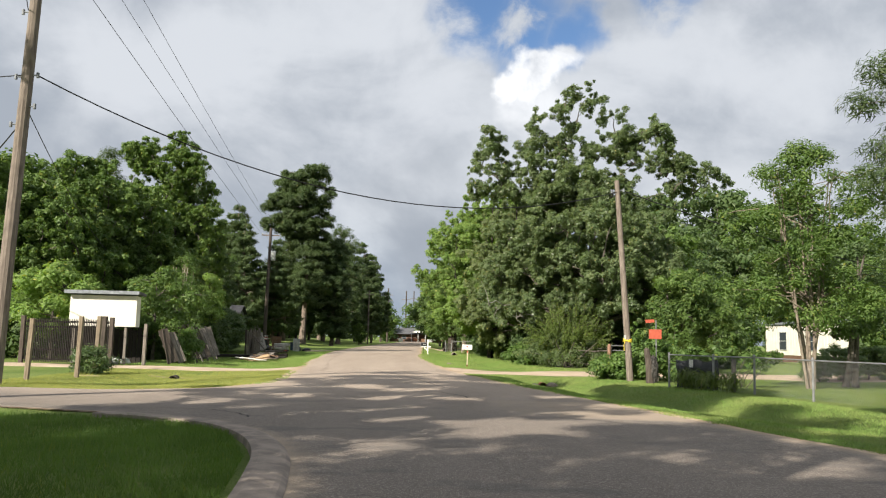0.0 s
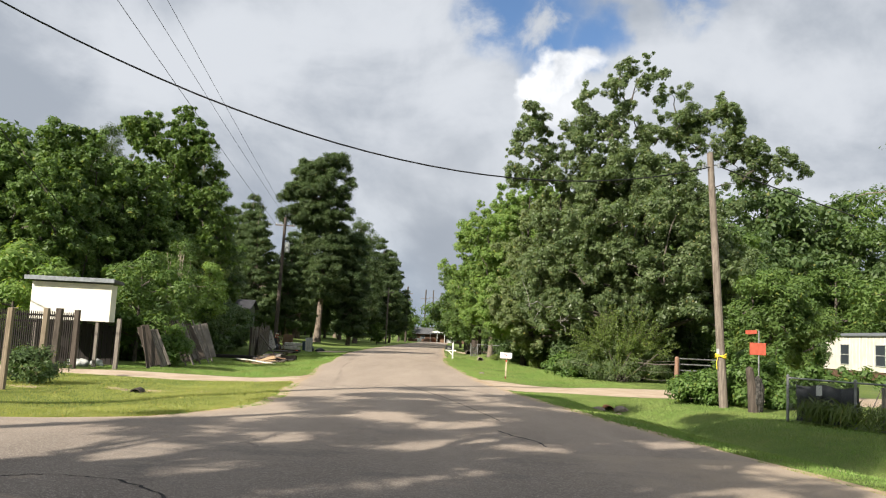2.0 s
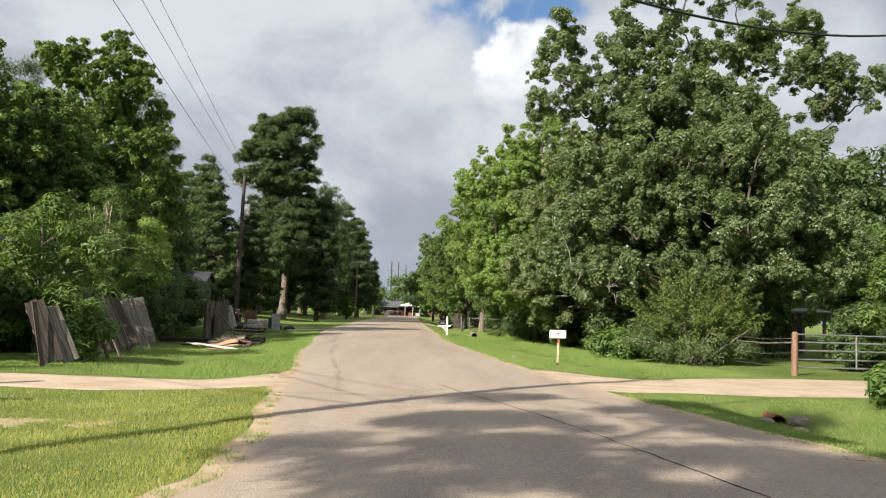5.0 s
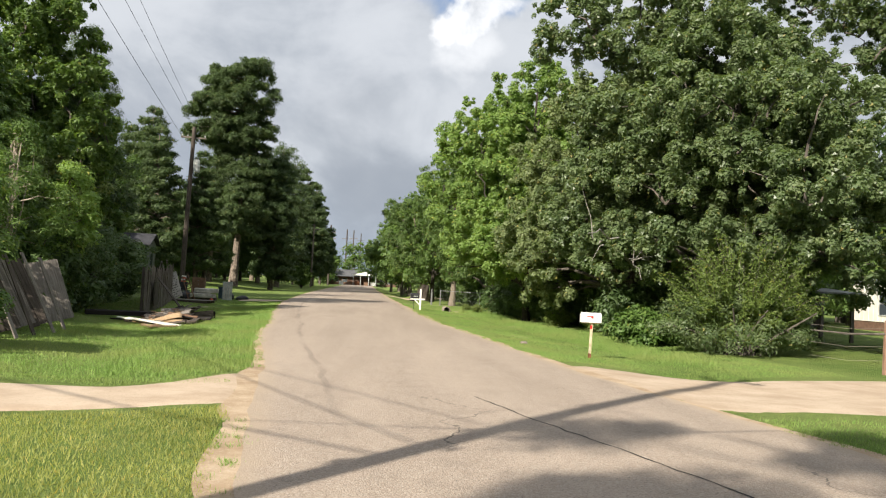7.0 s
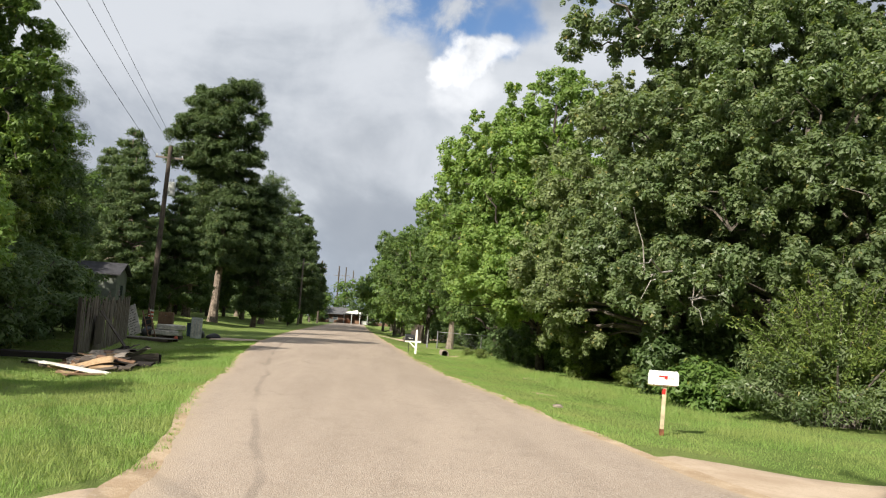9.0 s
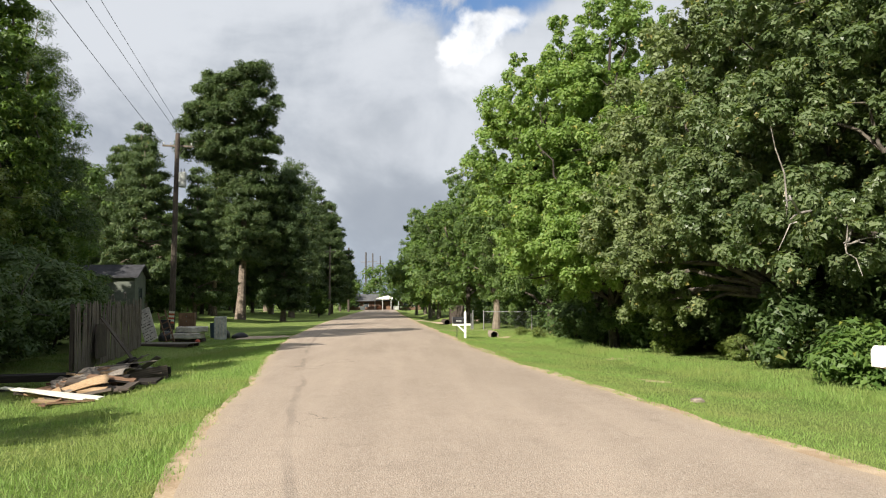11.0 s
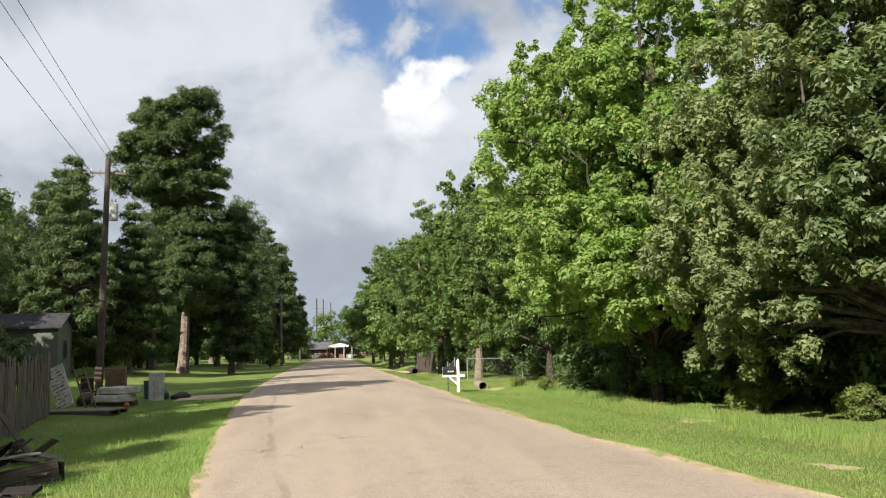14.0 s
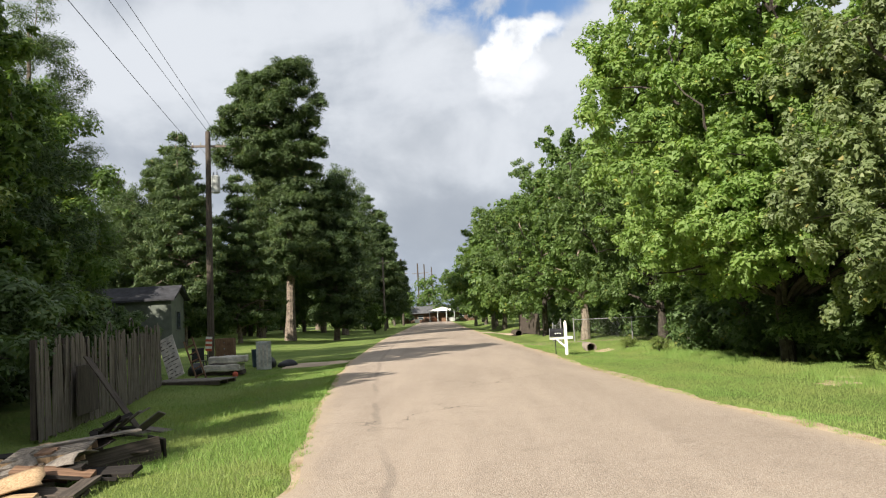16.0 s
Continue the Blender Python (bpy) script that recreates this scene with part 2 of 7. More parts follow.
def build_gravel(n):
    p = place_coords(n)
    a, b = n.noise(p, 0.9, 6.0, 0.65), n.noise(p, 22.0, 4.0, 0.7)
    c = n.mix(n.ramp(a, 0.3, 0.7), (0.43, 0.325, 0.23), (0.57, 0.455, 0.34))
    c = n.mix(n.math("MULTIPLY", n.ramp(b, 0.48, 0.28), 0.5), c, (0.30, 0.23, 0.165))
    return principled(n, c, 0.95, 0.0, bump(n, b, 0.6, 0.02), 0.15)


def build_turf(n):
    p = place_coords(n)
    a = n.noise(p, 0.35, 5.0, 0.6)
    b = n.noise(p, 3.2, 6.0, 0.65)
    f = n.noise(n.vmath("MULTIPLY", p, (1, 1, 0.4)), 46.0, 4.0, 0.75)
    c = n.mix(n.ramp(a, 0.32, 0.68), (0.145, 0.220, 0.048), (0.245, 0.305, 0.085))
    c = n.mix(n.math("MULTIPLY", n.ramp(b, 0.5, 0.72), 0.5), c, (0.29, 0.29, 0.10))
    c = n.mix(n.math("MULTIPLY", n.ramp(f, 0.55, 0.32), 0.65), c, (0.035, 0.065, 0.014))
    c = n.mix(n.math("MULTIPLY", n.ramp(n.noise(p, 0.8, 6.0, 0.7), 0.66, 0.76), 0.7), c, (0.30, 0.225, 0.12))
    return principled(n, c, 0.9, 0.0, bump(n, f, 0.9, 0.05), 0.15)


M_ROAD = material("chipseal_asphalt", build_asphalt)
M_DIRT = material("sandy_dirt", build_dirt)
M_GRAVEL = material("pale_gravel", build_gravel)
M_TURF = material("turf", build_turf)


def build_drive(n):
    p = place_coords(n)
    a, b = n.noise(p, 1.1, 6.0, 0.65), n.noise(p, 24.0, 4.0, 0.7)
    c = n.mix(n.ramp(a, 0.42, 0.62), (0.15, 0.20, 0.06), (0.33, 0.26, 0.16))
    c = n.mix(n.math("MULTIPLY", n.ramp(b, 0.5, 0.3), 0.6), c, (0.08, 0.09, 0.035))
    return principled(n, c, 0.95, 0.0, bump(n, b, 0.7, 0.03), 0.15)


M_DRIVE = material("grassy_earth", build_drive)


def build_blade(n):
    p = place_coords(n)
    isl = n.add("ShaderNodeNewGeometry").outputs["Random Per Island"]
    c = n.mix(isl, (0.135, 0.250, 0.048), (0.290, 0.410, 0.112))
    c = n.mix(n.math("MULTIPLY", n.ramp(n.noise(p, 0.45, 4.0, 0.6), 0.42, 0.62), 0.55), c, (0.30, 0.315, 0.105))
    c = n.mix(n.math("MULTIPLY", n.ramp(n.noise(p, 1.3, 5.0, 0.65), 0.54, 0.72), n.math("ADD", n.math("MULTIPLY", isl, 0.5), 0.12)), c, (0.40, 0.335, 0.165))
    c = n.mix(n.math("MULTIPLY", n.ramp(n.noise(p, 0.8, 4.0, 0.6), 0.36, 0.24), 0.6), c, (0.095, 0.185, 0.035))
    tr = n.add("ShaderNodeBsdfTranslucent", {"Color": n.mix(1.0, c, (1.2, 1.25, 0.6), "MULTIPLY")}).outputs[0]
    return n.add("ShaderNodeMixShader", {0: 0.3, 1: principled(n, c, 0.65, 0.0, None, 0.35), 2: tr}).outputs[0]


M_BLADE = material("grass_blade", build_blade)
M_BLADE_DRY = leaf("dry_grass_blade", (0.270, 0.310, 0.080), (0.520, 0.500, 0.190), 0.65, 0.3)
M_OAK = leaf("oak_leaf", (0.104, 0.165, 0.066), (0.265, 0.318, 0.160), 0.38, 0.3)
M_OAK2 = leaf("oak_leaf_pale", (0.140, 0.195, 0.078), (0.292, 0.340, 0.158), 0.55, 0.26)
M_LIME = leaf("bright_leaf", (0.160, 0.270, 0.062), (0.315, 0.415, 0.128), 0.6, 0.28)
M_MID = leaf("mid_leaf", (0.078, 0.150, 0.034), (0.180, 0.258, 0.066), 0.55, 0.22)
M_DARK = leaf("dark_leaf", (0.068, 0.124, 0.041), (0.150, 0.210, 0.074), 0.5, 0.2)
M_PINE = leaf("pine_needle", (0.050, 0.092, 0.030), (0.124, 0.168, 0.058), 0.6, 0.12)
M_CEDAR = leaf("cedar_spray", (0.044, 0.084, 0.028), (0.104, 0.150, 0.052), 0.6, 0.1)
M_OLIVE = leaf("olive_leaf", (0.119, 0.175, 0.042), (0.224, 0.273, 0.077), 0.50, 0.18)
M_ELM = leaf("elm_leaf", (0.085, 0.150, 0.040), (0.170, 0.240, 0.075), 0.55, 0.2)
M_PECAN = leaf("pecan_leaf", (0.072, 0.142, 0.027), (0.190, 0.270, 0.062), 0.5, 0.22)
M_BLADE_DARK = leaf("darker_grass_blade", (0.085, 0.160, 0.030), (0.165, 0.255, 0.060), 0.65, 0.25)
M_SPRAY = leaf("spray_leaf", (0.098, 0.155, 0.034), (0.205, 0.262, 0.066), 0.5, 0.22)
M_VINE = leaf("vine_leaf", (0.074, 0.150, 0.030), (0.175, 0.265, 0.062), 0.55, 0.18)
M_BARK = bark("grey_bark", (0.065, 0.055, 0.046), (0.17, 0.148, 0.125))
M_BARK_PALE = bark("pale_bark", (0.25, 0.20, 0.155), (0.46, 0.39, 0.31))
M_BARK_DARK = bark("dark_bark", (0.03, 0.026, 0.022), (0.085, 0.072, 0.06))
M_BARK_TAN = bark("tan_bark", (0.14, 0.115, 0.09), (0.30, 0.25, 0.195))
M_BARK_PINE = bark("pine_bark", (0.10, 0.08, 0.065), (0.29, 0.235, 0.185))
M_DEAD = bark("dead_wood", (0.24, 0.215, 0.19), (0.45, 0.42, 0.38))
M_POLE = wood("pole_wood", (0.115, 0.092, 0.075), (0.285, 0.238, 0.195), 9.0)
M_POLE_RED = wood("pole_wood_reddish", (0.17, 0.092, 0.062), (0.36, 0.225, 0.155), 9.0)
M_GREYWOOD = wood("weathered_wood", (0.10, 0.085, 0.07), (0.29, 0.255, 0.22), 22.0)
M_DARKWOOD = wood("dark_old_wood", (0.045, 0.036, 0.03), (0.13, 0.105, 0.085), 22.0)
M_FENCEWOOD = wood("silvered_fence_wood", (0.085, 0.070, 0.057), (0.27, 0.232, 0.192), 22.0)
# near-black wood: shade is put into the palings' colour; scrap boards share it
M_SHADEWOOD = wood("shade_black_wood", (0.014, 0.012, 0.011), (0.038, 0.032, 0.028), 22.0)
M_POSTWOOD = wood("post_wood", (0.15, 0.115, 0.08), (0.33, 0.265, 0.19), 20.0)
M_TANWOOD = wood("tan_wood", (0.27, 0.175, 0.095), (0.52, 0.37, 0.225), 20.0)
M_BROWNWOOD = wood("brown_wood", (0.12, 0.07, 0.045), (0.27, 0.165, 0.105), 20.0)
M_WHITE = plain("white_paint", (0.80, 0.78, 0.73), 0.55, 0.0, 0.08)
M_STAKE = plain("pale_stake_wood", (0.60, 0.50, 0.33), 0.8, 0.0, 0.25, 5.0)
M_CREAM = plain("cream_siding", (0.76, 0.72, 0.62), 0.6, 0.0, 0.07, 1.2)
M_OFFWHITE = plain("dirty_white_cloth", (0.56, 0.52, 0.46), 0.9, 0.0, 0.2, 5.0)
M_GREYPANEL = plain("grey_white_panel", (0.47, 0.48, 0.45), 0.7, 0.0, 0.25, 4.0)
M_GALV = plain("galvanised_steel", (0.30, 0.30, 0.30), 0.55, 0.6, 0.2)
M_GREYROOF = plain("grey_shingle", (0.13, 0.13, 0.135), 0.9, 0.0, 0.3, 3.0)
M_DARKROOF = plain("dark_shingle", (0.045, 0.045, 0.05), 0.92, 0.0, 0.3, 3.0)
M_GREYMETAL = plain("grey_trim", (0.22, 0.235, 0.25), 0.55, 0.1, 0.2)
M_BLACK = plain("black_plastic", (0.022, 0.022, 0.024), 0.45, 0.0, 0.2)
M_CABLE = plain("cable_sheath", (0.02, 0.02, 0.021), 0.6, 0.0, 0.15)
M_RED = plain("red_plastic", (0.55, 0.035, 0.03), 0.45, 0.0, 0.12)
M_ORANGE = plain("faded_red_sign", (0.50, 0.105, 0.06), 0.65, 0.0, 0.12)
M_YELLOW = plain("yellow_ribbon", (0.78, 0.58, 0.05), 0.6, 0.0, 0.1)
M_RUST = plain("rusty_steel", (0.24, 0.10, 0.05), 0.9, 0.1, 0.35, 9.0)
M_CONCRETE = plain("concrete", (0.31, 0.255, 0.21), 0.9, 0.0, 0.25, 3.0)
M_SKIRT = plain("brown_skirting", (0.16, 0.095, 0.065), 0.8, 0.0, 0.2)
M_SIDING = plain("grey_green_siding", (0.13, 0.145, 0.12), 0.75, 0.0, 0.15, 2.0)
M_TARP = plain("black_sheet", (0.035, 0.037, 0.042), 0.55, 0.0, 0.3, 3.0)
M_NET = plain("dark_netting", (0.06, 0.056, 0.05), 0.9, 0.0, 0.5, 14.0)
M_BORE_SHADE = plain("painted_bore_shade", (0.012, 0.011, 0.01), 0.95, 0.0, 0.1)
M_GLASS = material("window_glass", lambda n: principled(n, (0.05, 0.06, 0.07), 0.08, 0.0, None, 0.6))
M_BLUE = plain("slate_blue_plastic", (0.05, 0.075, 0.11), 0.5, 0.0, 0.15)


# ---- geometry helpers ----
class Geo:
    """Vertices and faces gathered for one mesh."""

    def __init__(self):
        self.v, self.f = [], []

    def put(self, verts, faces, m=None):
        o = len(self.v)
        self.v += [tuple(m @ Vector(p)) if m is not None else tuple(p) for p in verts]
        self.f += [tuple(i + o for i in f) for f in faces]
        return self

    def box(self, lo, hi, m=None, bevel=0.0):
        """A box between two corners, with chamfered edges where bevel is given."""
        if bevel <= 0:
            (a, b, c), (d, e, g) = lo, hi
            vs = [(a, b, c), (d, b, c), (d, e, c), (a, e, c), (a, b, g), (d, b, g), (d, e, g), (a, e, g)]
            return self.put(vs, [(0, 3, 2, 1), (4, 5, 6, 7), (0, 1, 5, 4), (1, 2, 6, 5), (2, 3, 7, 6), (3, 0, 4, 7)], m)
        bm = bmesh.new()
        bmesh.ops.create_cube(bm, size=1.0)
        for v in bm.verts:
            v.co = Vector([(l + h) / 2 + c * (h - l) for l, h, c in zip(lo, hi, v.co)])
        bmesh.ops.bevel(bm, geom=bm.edges[:], offset=bevel, segments=2, affect="EDGES", profile=0.5)
        bm.verts.index_update()
        self.put([v.co.copy() for v in bm.verts], [[v.index for v in f.verts] for f in bm.faces], m)
        bm.free()
        return self

    def tube(self, pts, radii, n=8, caps=True, m=None):
        """A tube through points, one radius each."""
        pts = [Vector(p) for p in pts]
        if isinstance(radii, (int, float)):
            radii = [radii] * len(pts)
        vs, fs = [], []
        for i, (p, r) in enumerate(zip(pts, radii)):
            d = (pts[min(i + 1, len(pts) - 1)] - pts[max(i - 1, 0)]).normalized()
            side = d.cross(Vector((0.31, 0.95, 0.11)) if abs(d.z) > 0.9 else Vector((0, 0, 1))).normalized()
            up = side.cross(d)
            vs += [p + (side * math.cos(2 * math.pi * k / n) + up * math.sin(2 * math.pi * k / n)) * r for k in range(n)]
        for i in range(len(pts) - 1):
            for k in range(n):
                a, b = i * n + k, i * n + (k + 1) % n
                fs.append((a, b, b + n, a + n))
        if caps:
            fs.append(tuple(range(n)))
            fs.append(tuple((len(pts) - 1) * n + k for k in reversed(range(n))))
        return self.put(vs, fs, m)

    def prism(self, outline, lo, hi, axis="y", m=None):
        """An outline of (a, b) pairs pushed along an axis."""
        k = len(outline)
        order = {"y": lambda a, b, t: (a, t, b), "x": lambda a, b, t: (t, a, b), "z": lambda a, b, t: (a, b, t)}[axis]
        vs = [order(a, b, lo) for a, b in outline] + [order(a, b, hi) for a, b in outline]
        fs = [tuple(range(k)), tuple(reversed(range(k, 2 * k)))] + [(i, i + k, (i + 1) % k + k, (i + 1) % k) for i in range(k)]
        return self.put(vs, fs, m)

    def mesh(self, name, mat, smooth=False):
        me = bpy.data.meshes.new(name)
        me.from_pydata(self.v, [], self.f)
        bm = bmesh.new()
        bm.from_mesh(me)
        bmesh.ops.recalc_face_normals(bm, faces=bm.faces[:])
        bm.to_mesh(me)
        bm.free()
        me.materials.append(mat)
        if smooth:
            me.shade_smooth()
        return me


def part(name, geo, mat, parent, label="", smooth=False):
    """One mesh object under a thing or a part."""
    me = geo if isinstance(geo, bpy.types.Mesh) else geo.mesh(name, mat, smooth)
    ob = new(name, me)
    ob.parent = parent
    return tagged(ob, label) if label else ob


def thing(name, label, category, place=(0, 0, 0), turn=0.0, group="", kind=""):
    """An Empty at the base of a thing, that parents its parts."""
    ob = new(name)
    ob.empty_display_size = 0.2
    ob.matrix_basis = pose(*place, 0, 0, turn)
    return tagged(ob, label, category, group, kind)


def single(name, geo, mat, label, category, group="", kind="", smooth=False, place=(0, 0, 0), turn=0.0):
    ob = new(name, geo if isinstance(geo, bpy.types.Mesh) else geo.mesh(name, mat, smooth))
    ob.matrix_basis = pose(*place, 0, 0, turn)
    return tagged(ob, label, category, group, kind)


def fast_mesh(name, verts, faces, mat, smooth=False):
    """A mesh from arrays: verts (n, 3), faces (m, k)."""
    me = bpy.data.meshes.new(name)
    m, k = faces.shape
    me.vertices.add(len(verts))
    me.vertices.foreach_set("co", np.ascontiguousarray(verts, dtype=np.float32).ravel())
    me.loops.add(m * k)
    me.loops.foreach_set("vertex_index", np.ascontiguousarray(faces, dtype=np.int32).ravel())
    me.polygons.add(m)
    me.polygons.foreach_set("loop_start", np.arange(m, dtype=np.int32) * k)
    me.polygons.foreach_set("loop_total", np.full(m, k, dtype=np.int32))
    me.materials.append(mat)
    me.update(calc_edges=True)
    if smooth:
        me.shade_smooth()
    return me


# ---- ground and road ----
def smooth(a, b, x):
    t = np.clip((x - a) / (b - a), 0, 1)
    return t * t * (3 - 2 * t)


LEFT_Y = [-40, -0.8, 6.5, 9.0, 10.9, 11.8, 12.6, 13.3, 13.9, 14.3, 14.5, 18.25, 18.4, 18.65, 19.2, 20.2, 21.8, 23.5, 26.4, 28.3, 31.6, 35.0, 37.4, 40.3, 42.3, 46.2, 49.7, 53.5, 58, 73, 104, 160, 260]
LEFT_X = [7.0, 0.35, -0.42, -0.82, -1.5, -2.15, -2.92, -4.1, -6.3, -8.6, -75, -75, -10.5, -8.0, -6.5, -5.1, -4.4, -4.0, -4.12, -4.4, -4.82, -5.16, -5.40, -5.87, -6.17, -6.66, -6.84, -7.27, -7.8, -9.05, -10.2, -11.0, -12.2]
RIGHT_Y = [-40, 0, 10.2, 13.7, 18.8, 24, 30.3, 37.6, 42.6, 47.6, 54, 62, 76, 100, 160, 260]
RIGHT_X = [17.5, 9.0, 6.85, 5.95, 4.7, 3.35, 2.05, 0.8, 0.4, -0.05, -0.65, -1.1, -1.45, -2.2, -3.4, -4.6]


def road_left(y):
    return np.interp(y, LEFT_Y, LEFT_X)


def road_right(y):
    return np.interp(y, RIGHT_Y, RIGHT_X)


def waver(x, y):
    """A cheap smooth unevenness in about -1..1."""
    return np.sin(0.73 * x + 1.3 * np.sin(0.41 * y)) * 0.5 + np.sin(0.57 * y + 1.1 * np.sin(0.63 * x) + 2.0) * 0.5


def ground_z(x, y):
    x, y = np.asarray(x, float), np.asarray(y, float)
    dl, dr = road_left(y) - x, x - road_right(y)
    side = (y > 14.4) & (y < 18.3) & (x < -4)
    d = np.maximum(dl, dr)
    z = np.where(d > 0, -0.022 - 0.05 * smooth(0.2, 1.4, d), -0.026)
    ditch_r = 0.38 * np.exp(-(((dr - 3.1) / 1.15) ** 2)) * smooth(12, 20, y) * (1 - 0.8 * smooth(36, 41, y) * (1 - smooth(72, 79, y)))
    drive_r = smooth(32.3, 33.4, y) * (1 - smooth(38.2, 39.4, y))
    drive_r = np.maximum(drive_r, smooth(81, 82, y) * (1 - smooth(86, 87, y)))
    z = z - np.where(dr > 0, ditch_r * (1 - drive_r), 0)
    ditch_l = 0.11 * np.exp(-(((dl - 3.4) / 1.1) ** 2)) * smooth(20.5, 23, y) * (1 - smooth(70, 90, y))
    ditch_l = ditch_l + 0.19 * np.exp(-(((dl - 4.8) / 1.9) ** 2)) * smooth(44, 47.5, y) * (1 - smooth(62, 68, y))
    drive_l = smooth(30.0, 31.2, y - 0.05 * (x + 6)) * (1 - smooth(34.2, 35.2, y))
    z = z - np.where(dl > 0, ditch_l * (1 - drive_l), 0)
    z = z + np.where(dl > 0, 0.55 * smooth(5, 13, dl) * smooth(72, 105, y), 0)
    z = z + 0.035 * waver(x * 1.3, y * 1.3) * smooth(0.3, 2.0, d)
    far = smooth(60, 400, np.hypot(x, y - 60))
    z = np.where(side, -0.03, z)
    return z * (1 - 0.6 * far)


def build_ground():
    xs = np.concatenate([[-2500, -900, -400, -200, -120, -85], np.arange(-60, -30, 3.0), np.arange(-30, 26, 0.45), np.arange(26, 60, 3.0), [85, 120, 200, 400, 900, 2500]])
    ys = np.concatenate([[-2500, -900, -400, -150, -60, -30], np.arange(-15, 100, 0.5), np.arange(100, 240, 3.0), [260, 320, 420, 600, 1200, 3000]])
    gx, gy = np.meshgrid(xs, ys)
    z = ground_z(gx, gy)
    v = np.stack([gx, gy, z], -1).reshape(-1, 3)
    nx, ny = len(xs), len(ys)
    i = np.arange(ny - 1)[:, None] * nx + np.arange(nx - 1)[None, :]
    f = np.stack([i, i + 1, i + nx + 1, i + nx], -1).reshape(-1, 4)
    ob = new("ground", fast_mesh("ground", v, f, M_TURF, True))
    tagged(ob, "mown green grass verges and lawns with ditches", "grass", kind="structure")


build_ground()


def strip(name, ys, left, right, z, mat, cols=14, crown=0.0, rough=0.0):
    """A sheet between two edges given along y, with a lane map across and along."""
    rng = np.random.default_rng(5)
    rows = []
    for y in ys:
        l, r = float(left(y)), float(right(y))
        l += rough * float(waver(y * 5.1, y * 3.3)) + rough * rng.normal() * 0.16
        r += rough * float(waver(y * 4.3 + 9, y * 3.9)) + rough * rng.normal() * 0.16
        t = np.linspace(0, 1, cols)
        rows.append(np.stack([l + (r - l) * t, np.full(cols, y), z + crown * (1 - (2 * t - 1) ** 2)], -1))
    v = np.concatenate(rows)
    n = len(ys)
    i = np.arange(n - 1)[:, None] * cols + np.arange(cols - 1)[None, :]
    f = np.stack([i, i + 1, i + cols + 1, i + cols], -1).reshape(-1, 4)
    me = fast_mesh(name, v, f, mat, True)
    uv = me.uv_layers.new(name="lane")
    t = np.tile(np.linspace(0, 1, cols), n)
    yy = np.repeat(np.asarray(ys, float), cols)
    uv.data.foreach_set("uv", np.stack([t[f.ravel()], yy[f.ravel()]], -1).astype(np.float32).ravel())
    return new(name, me)


road_ys = np.concatenate([np.arange(-40, 6, 1.0), np.arange(6, 26, 0.15), np.arange(26, 90, 0.35), np.arange(90, 262, 2.0)])
tagged(strip("road", road_ys, road_left, road_right, 0.0, M_ROAD, 16, 0.03, 0.045), "worn tan chip-seal asphalt road with dusty edges", "road", kind="structure")
tagged(strip("shoulder", road_ys, lambda y: road_left(y) - float(np.interp(y, [19, 23, 36, 39, 48], [0.12, 0.32, 0.30, 0.2, 0.12])) - 0.06 * float(waver(y * 2.2, y)), lambda y: road_right(y) + 0.26 + 0.14 * float(waver(y * 1.7, y + 4)), -0.012, M_DIRT, 24, 0.0, 0.03), "sandy dirt shoulder along the asphalt edge", "shoulder", kind="structure")


def drape(name, xs, near, far, lift, mat, label, category, rows=9):
    """A driveway laid on the ground between two lines given along x."""
    v = []
    for x in xs:
        for k in range(rows):
            a, b = near(x), far(x)
            j = 0.10 * float(waver(x * 4, k * 9.0)) if k in (0, rows - 1) else 0.0
            y = a + (b - a) * k / (rows - 1) + j
            z = max(float(ground_z(x, y)), -0.30) + (lift if 0 < k < rows - 1 else -0.05)
            if max(road_left(y) - x, x - road_right(y)) < 0.45:
                z = min(z, -0.024)
            v.append((x, y, z))
    n = len(xs)
    i = np.arange(n - 1)[:, None] * rows + np.arange(rows - 1)[None, :]
    f = np.stack([i, i + rows, i + rows + 1, i + 1], -1).reshape(-1, 4)
    tagged(new(name, fast_mesh(name, np.array(v), f, mat, True)), label, category, kind="structure")


drape("driveway_gate", np.arange(0.55, 27, 0.4), lambda x: 33.3 - 0.55 * smooth(3.5, 0.5, x) * 2 + 0.10 * max(0, x - 4), lambda x: 39.35 + 0.95 * smooth(3.4, 1.2, x) + 0.22 * max(0, x - 5), 0.022, M_GRAVEL, "pale sandy gravel driveway to a gate", "driveway")
drape("driveway_lot", np.arange(-33, -4.8, 0.31), lambda x: max(30.9, 31.85 + 0.35 * (x + 5.5)) - 0.3 * smooth(-5.6, -5.0, x), lambda x: 33.7 + 0.02 * (x + 5) + 2.3 * smooth(-7.2, -5.2, x), 0.022, M_GRAVEL, "pale gravel driveway between grass verges", "driveway")
drape("driveway_lawn", np.arange(-11.9, -8.8, 0.3), lambda x: 73.6, lambda x: 76.2, 0.04, M_GRAVEL, "pale concrete driveway beside the lawn", "driveway")
drape("driveway_pipe", np.arange(-1.2, 9, 0.6), lambda x: 82.0, lambda x: 85.6, 0.01, M_DRIVE, "grassy earth driveway over a culvert pipe", "driveway")
drape("driveway_far", np.arange(-2.2, 8, 0.8), lambda x: 112.0, lambda x: 115.5, 0.05, M_GRAVEL, "pale driveway over a culvert", "driveway")


def gz(x, y):
    return float(ground_z(x, y))


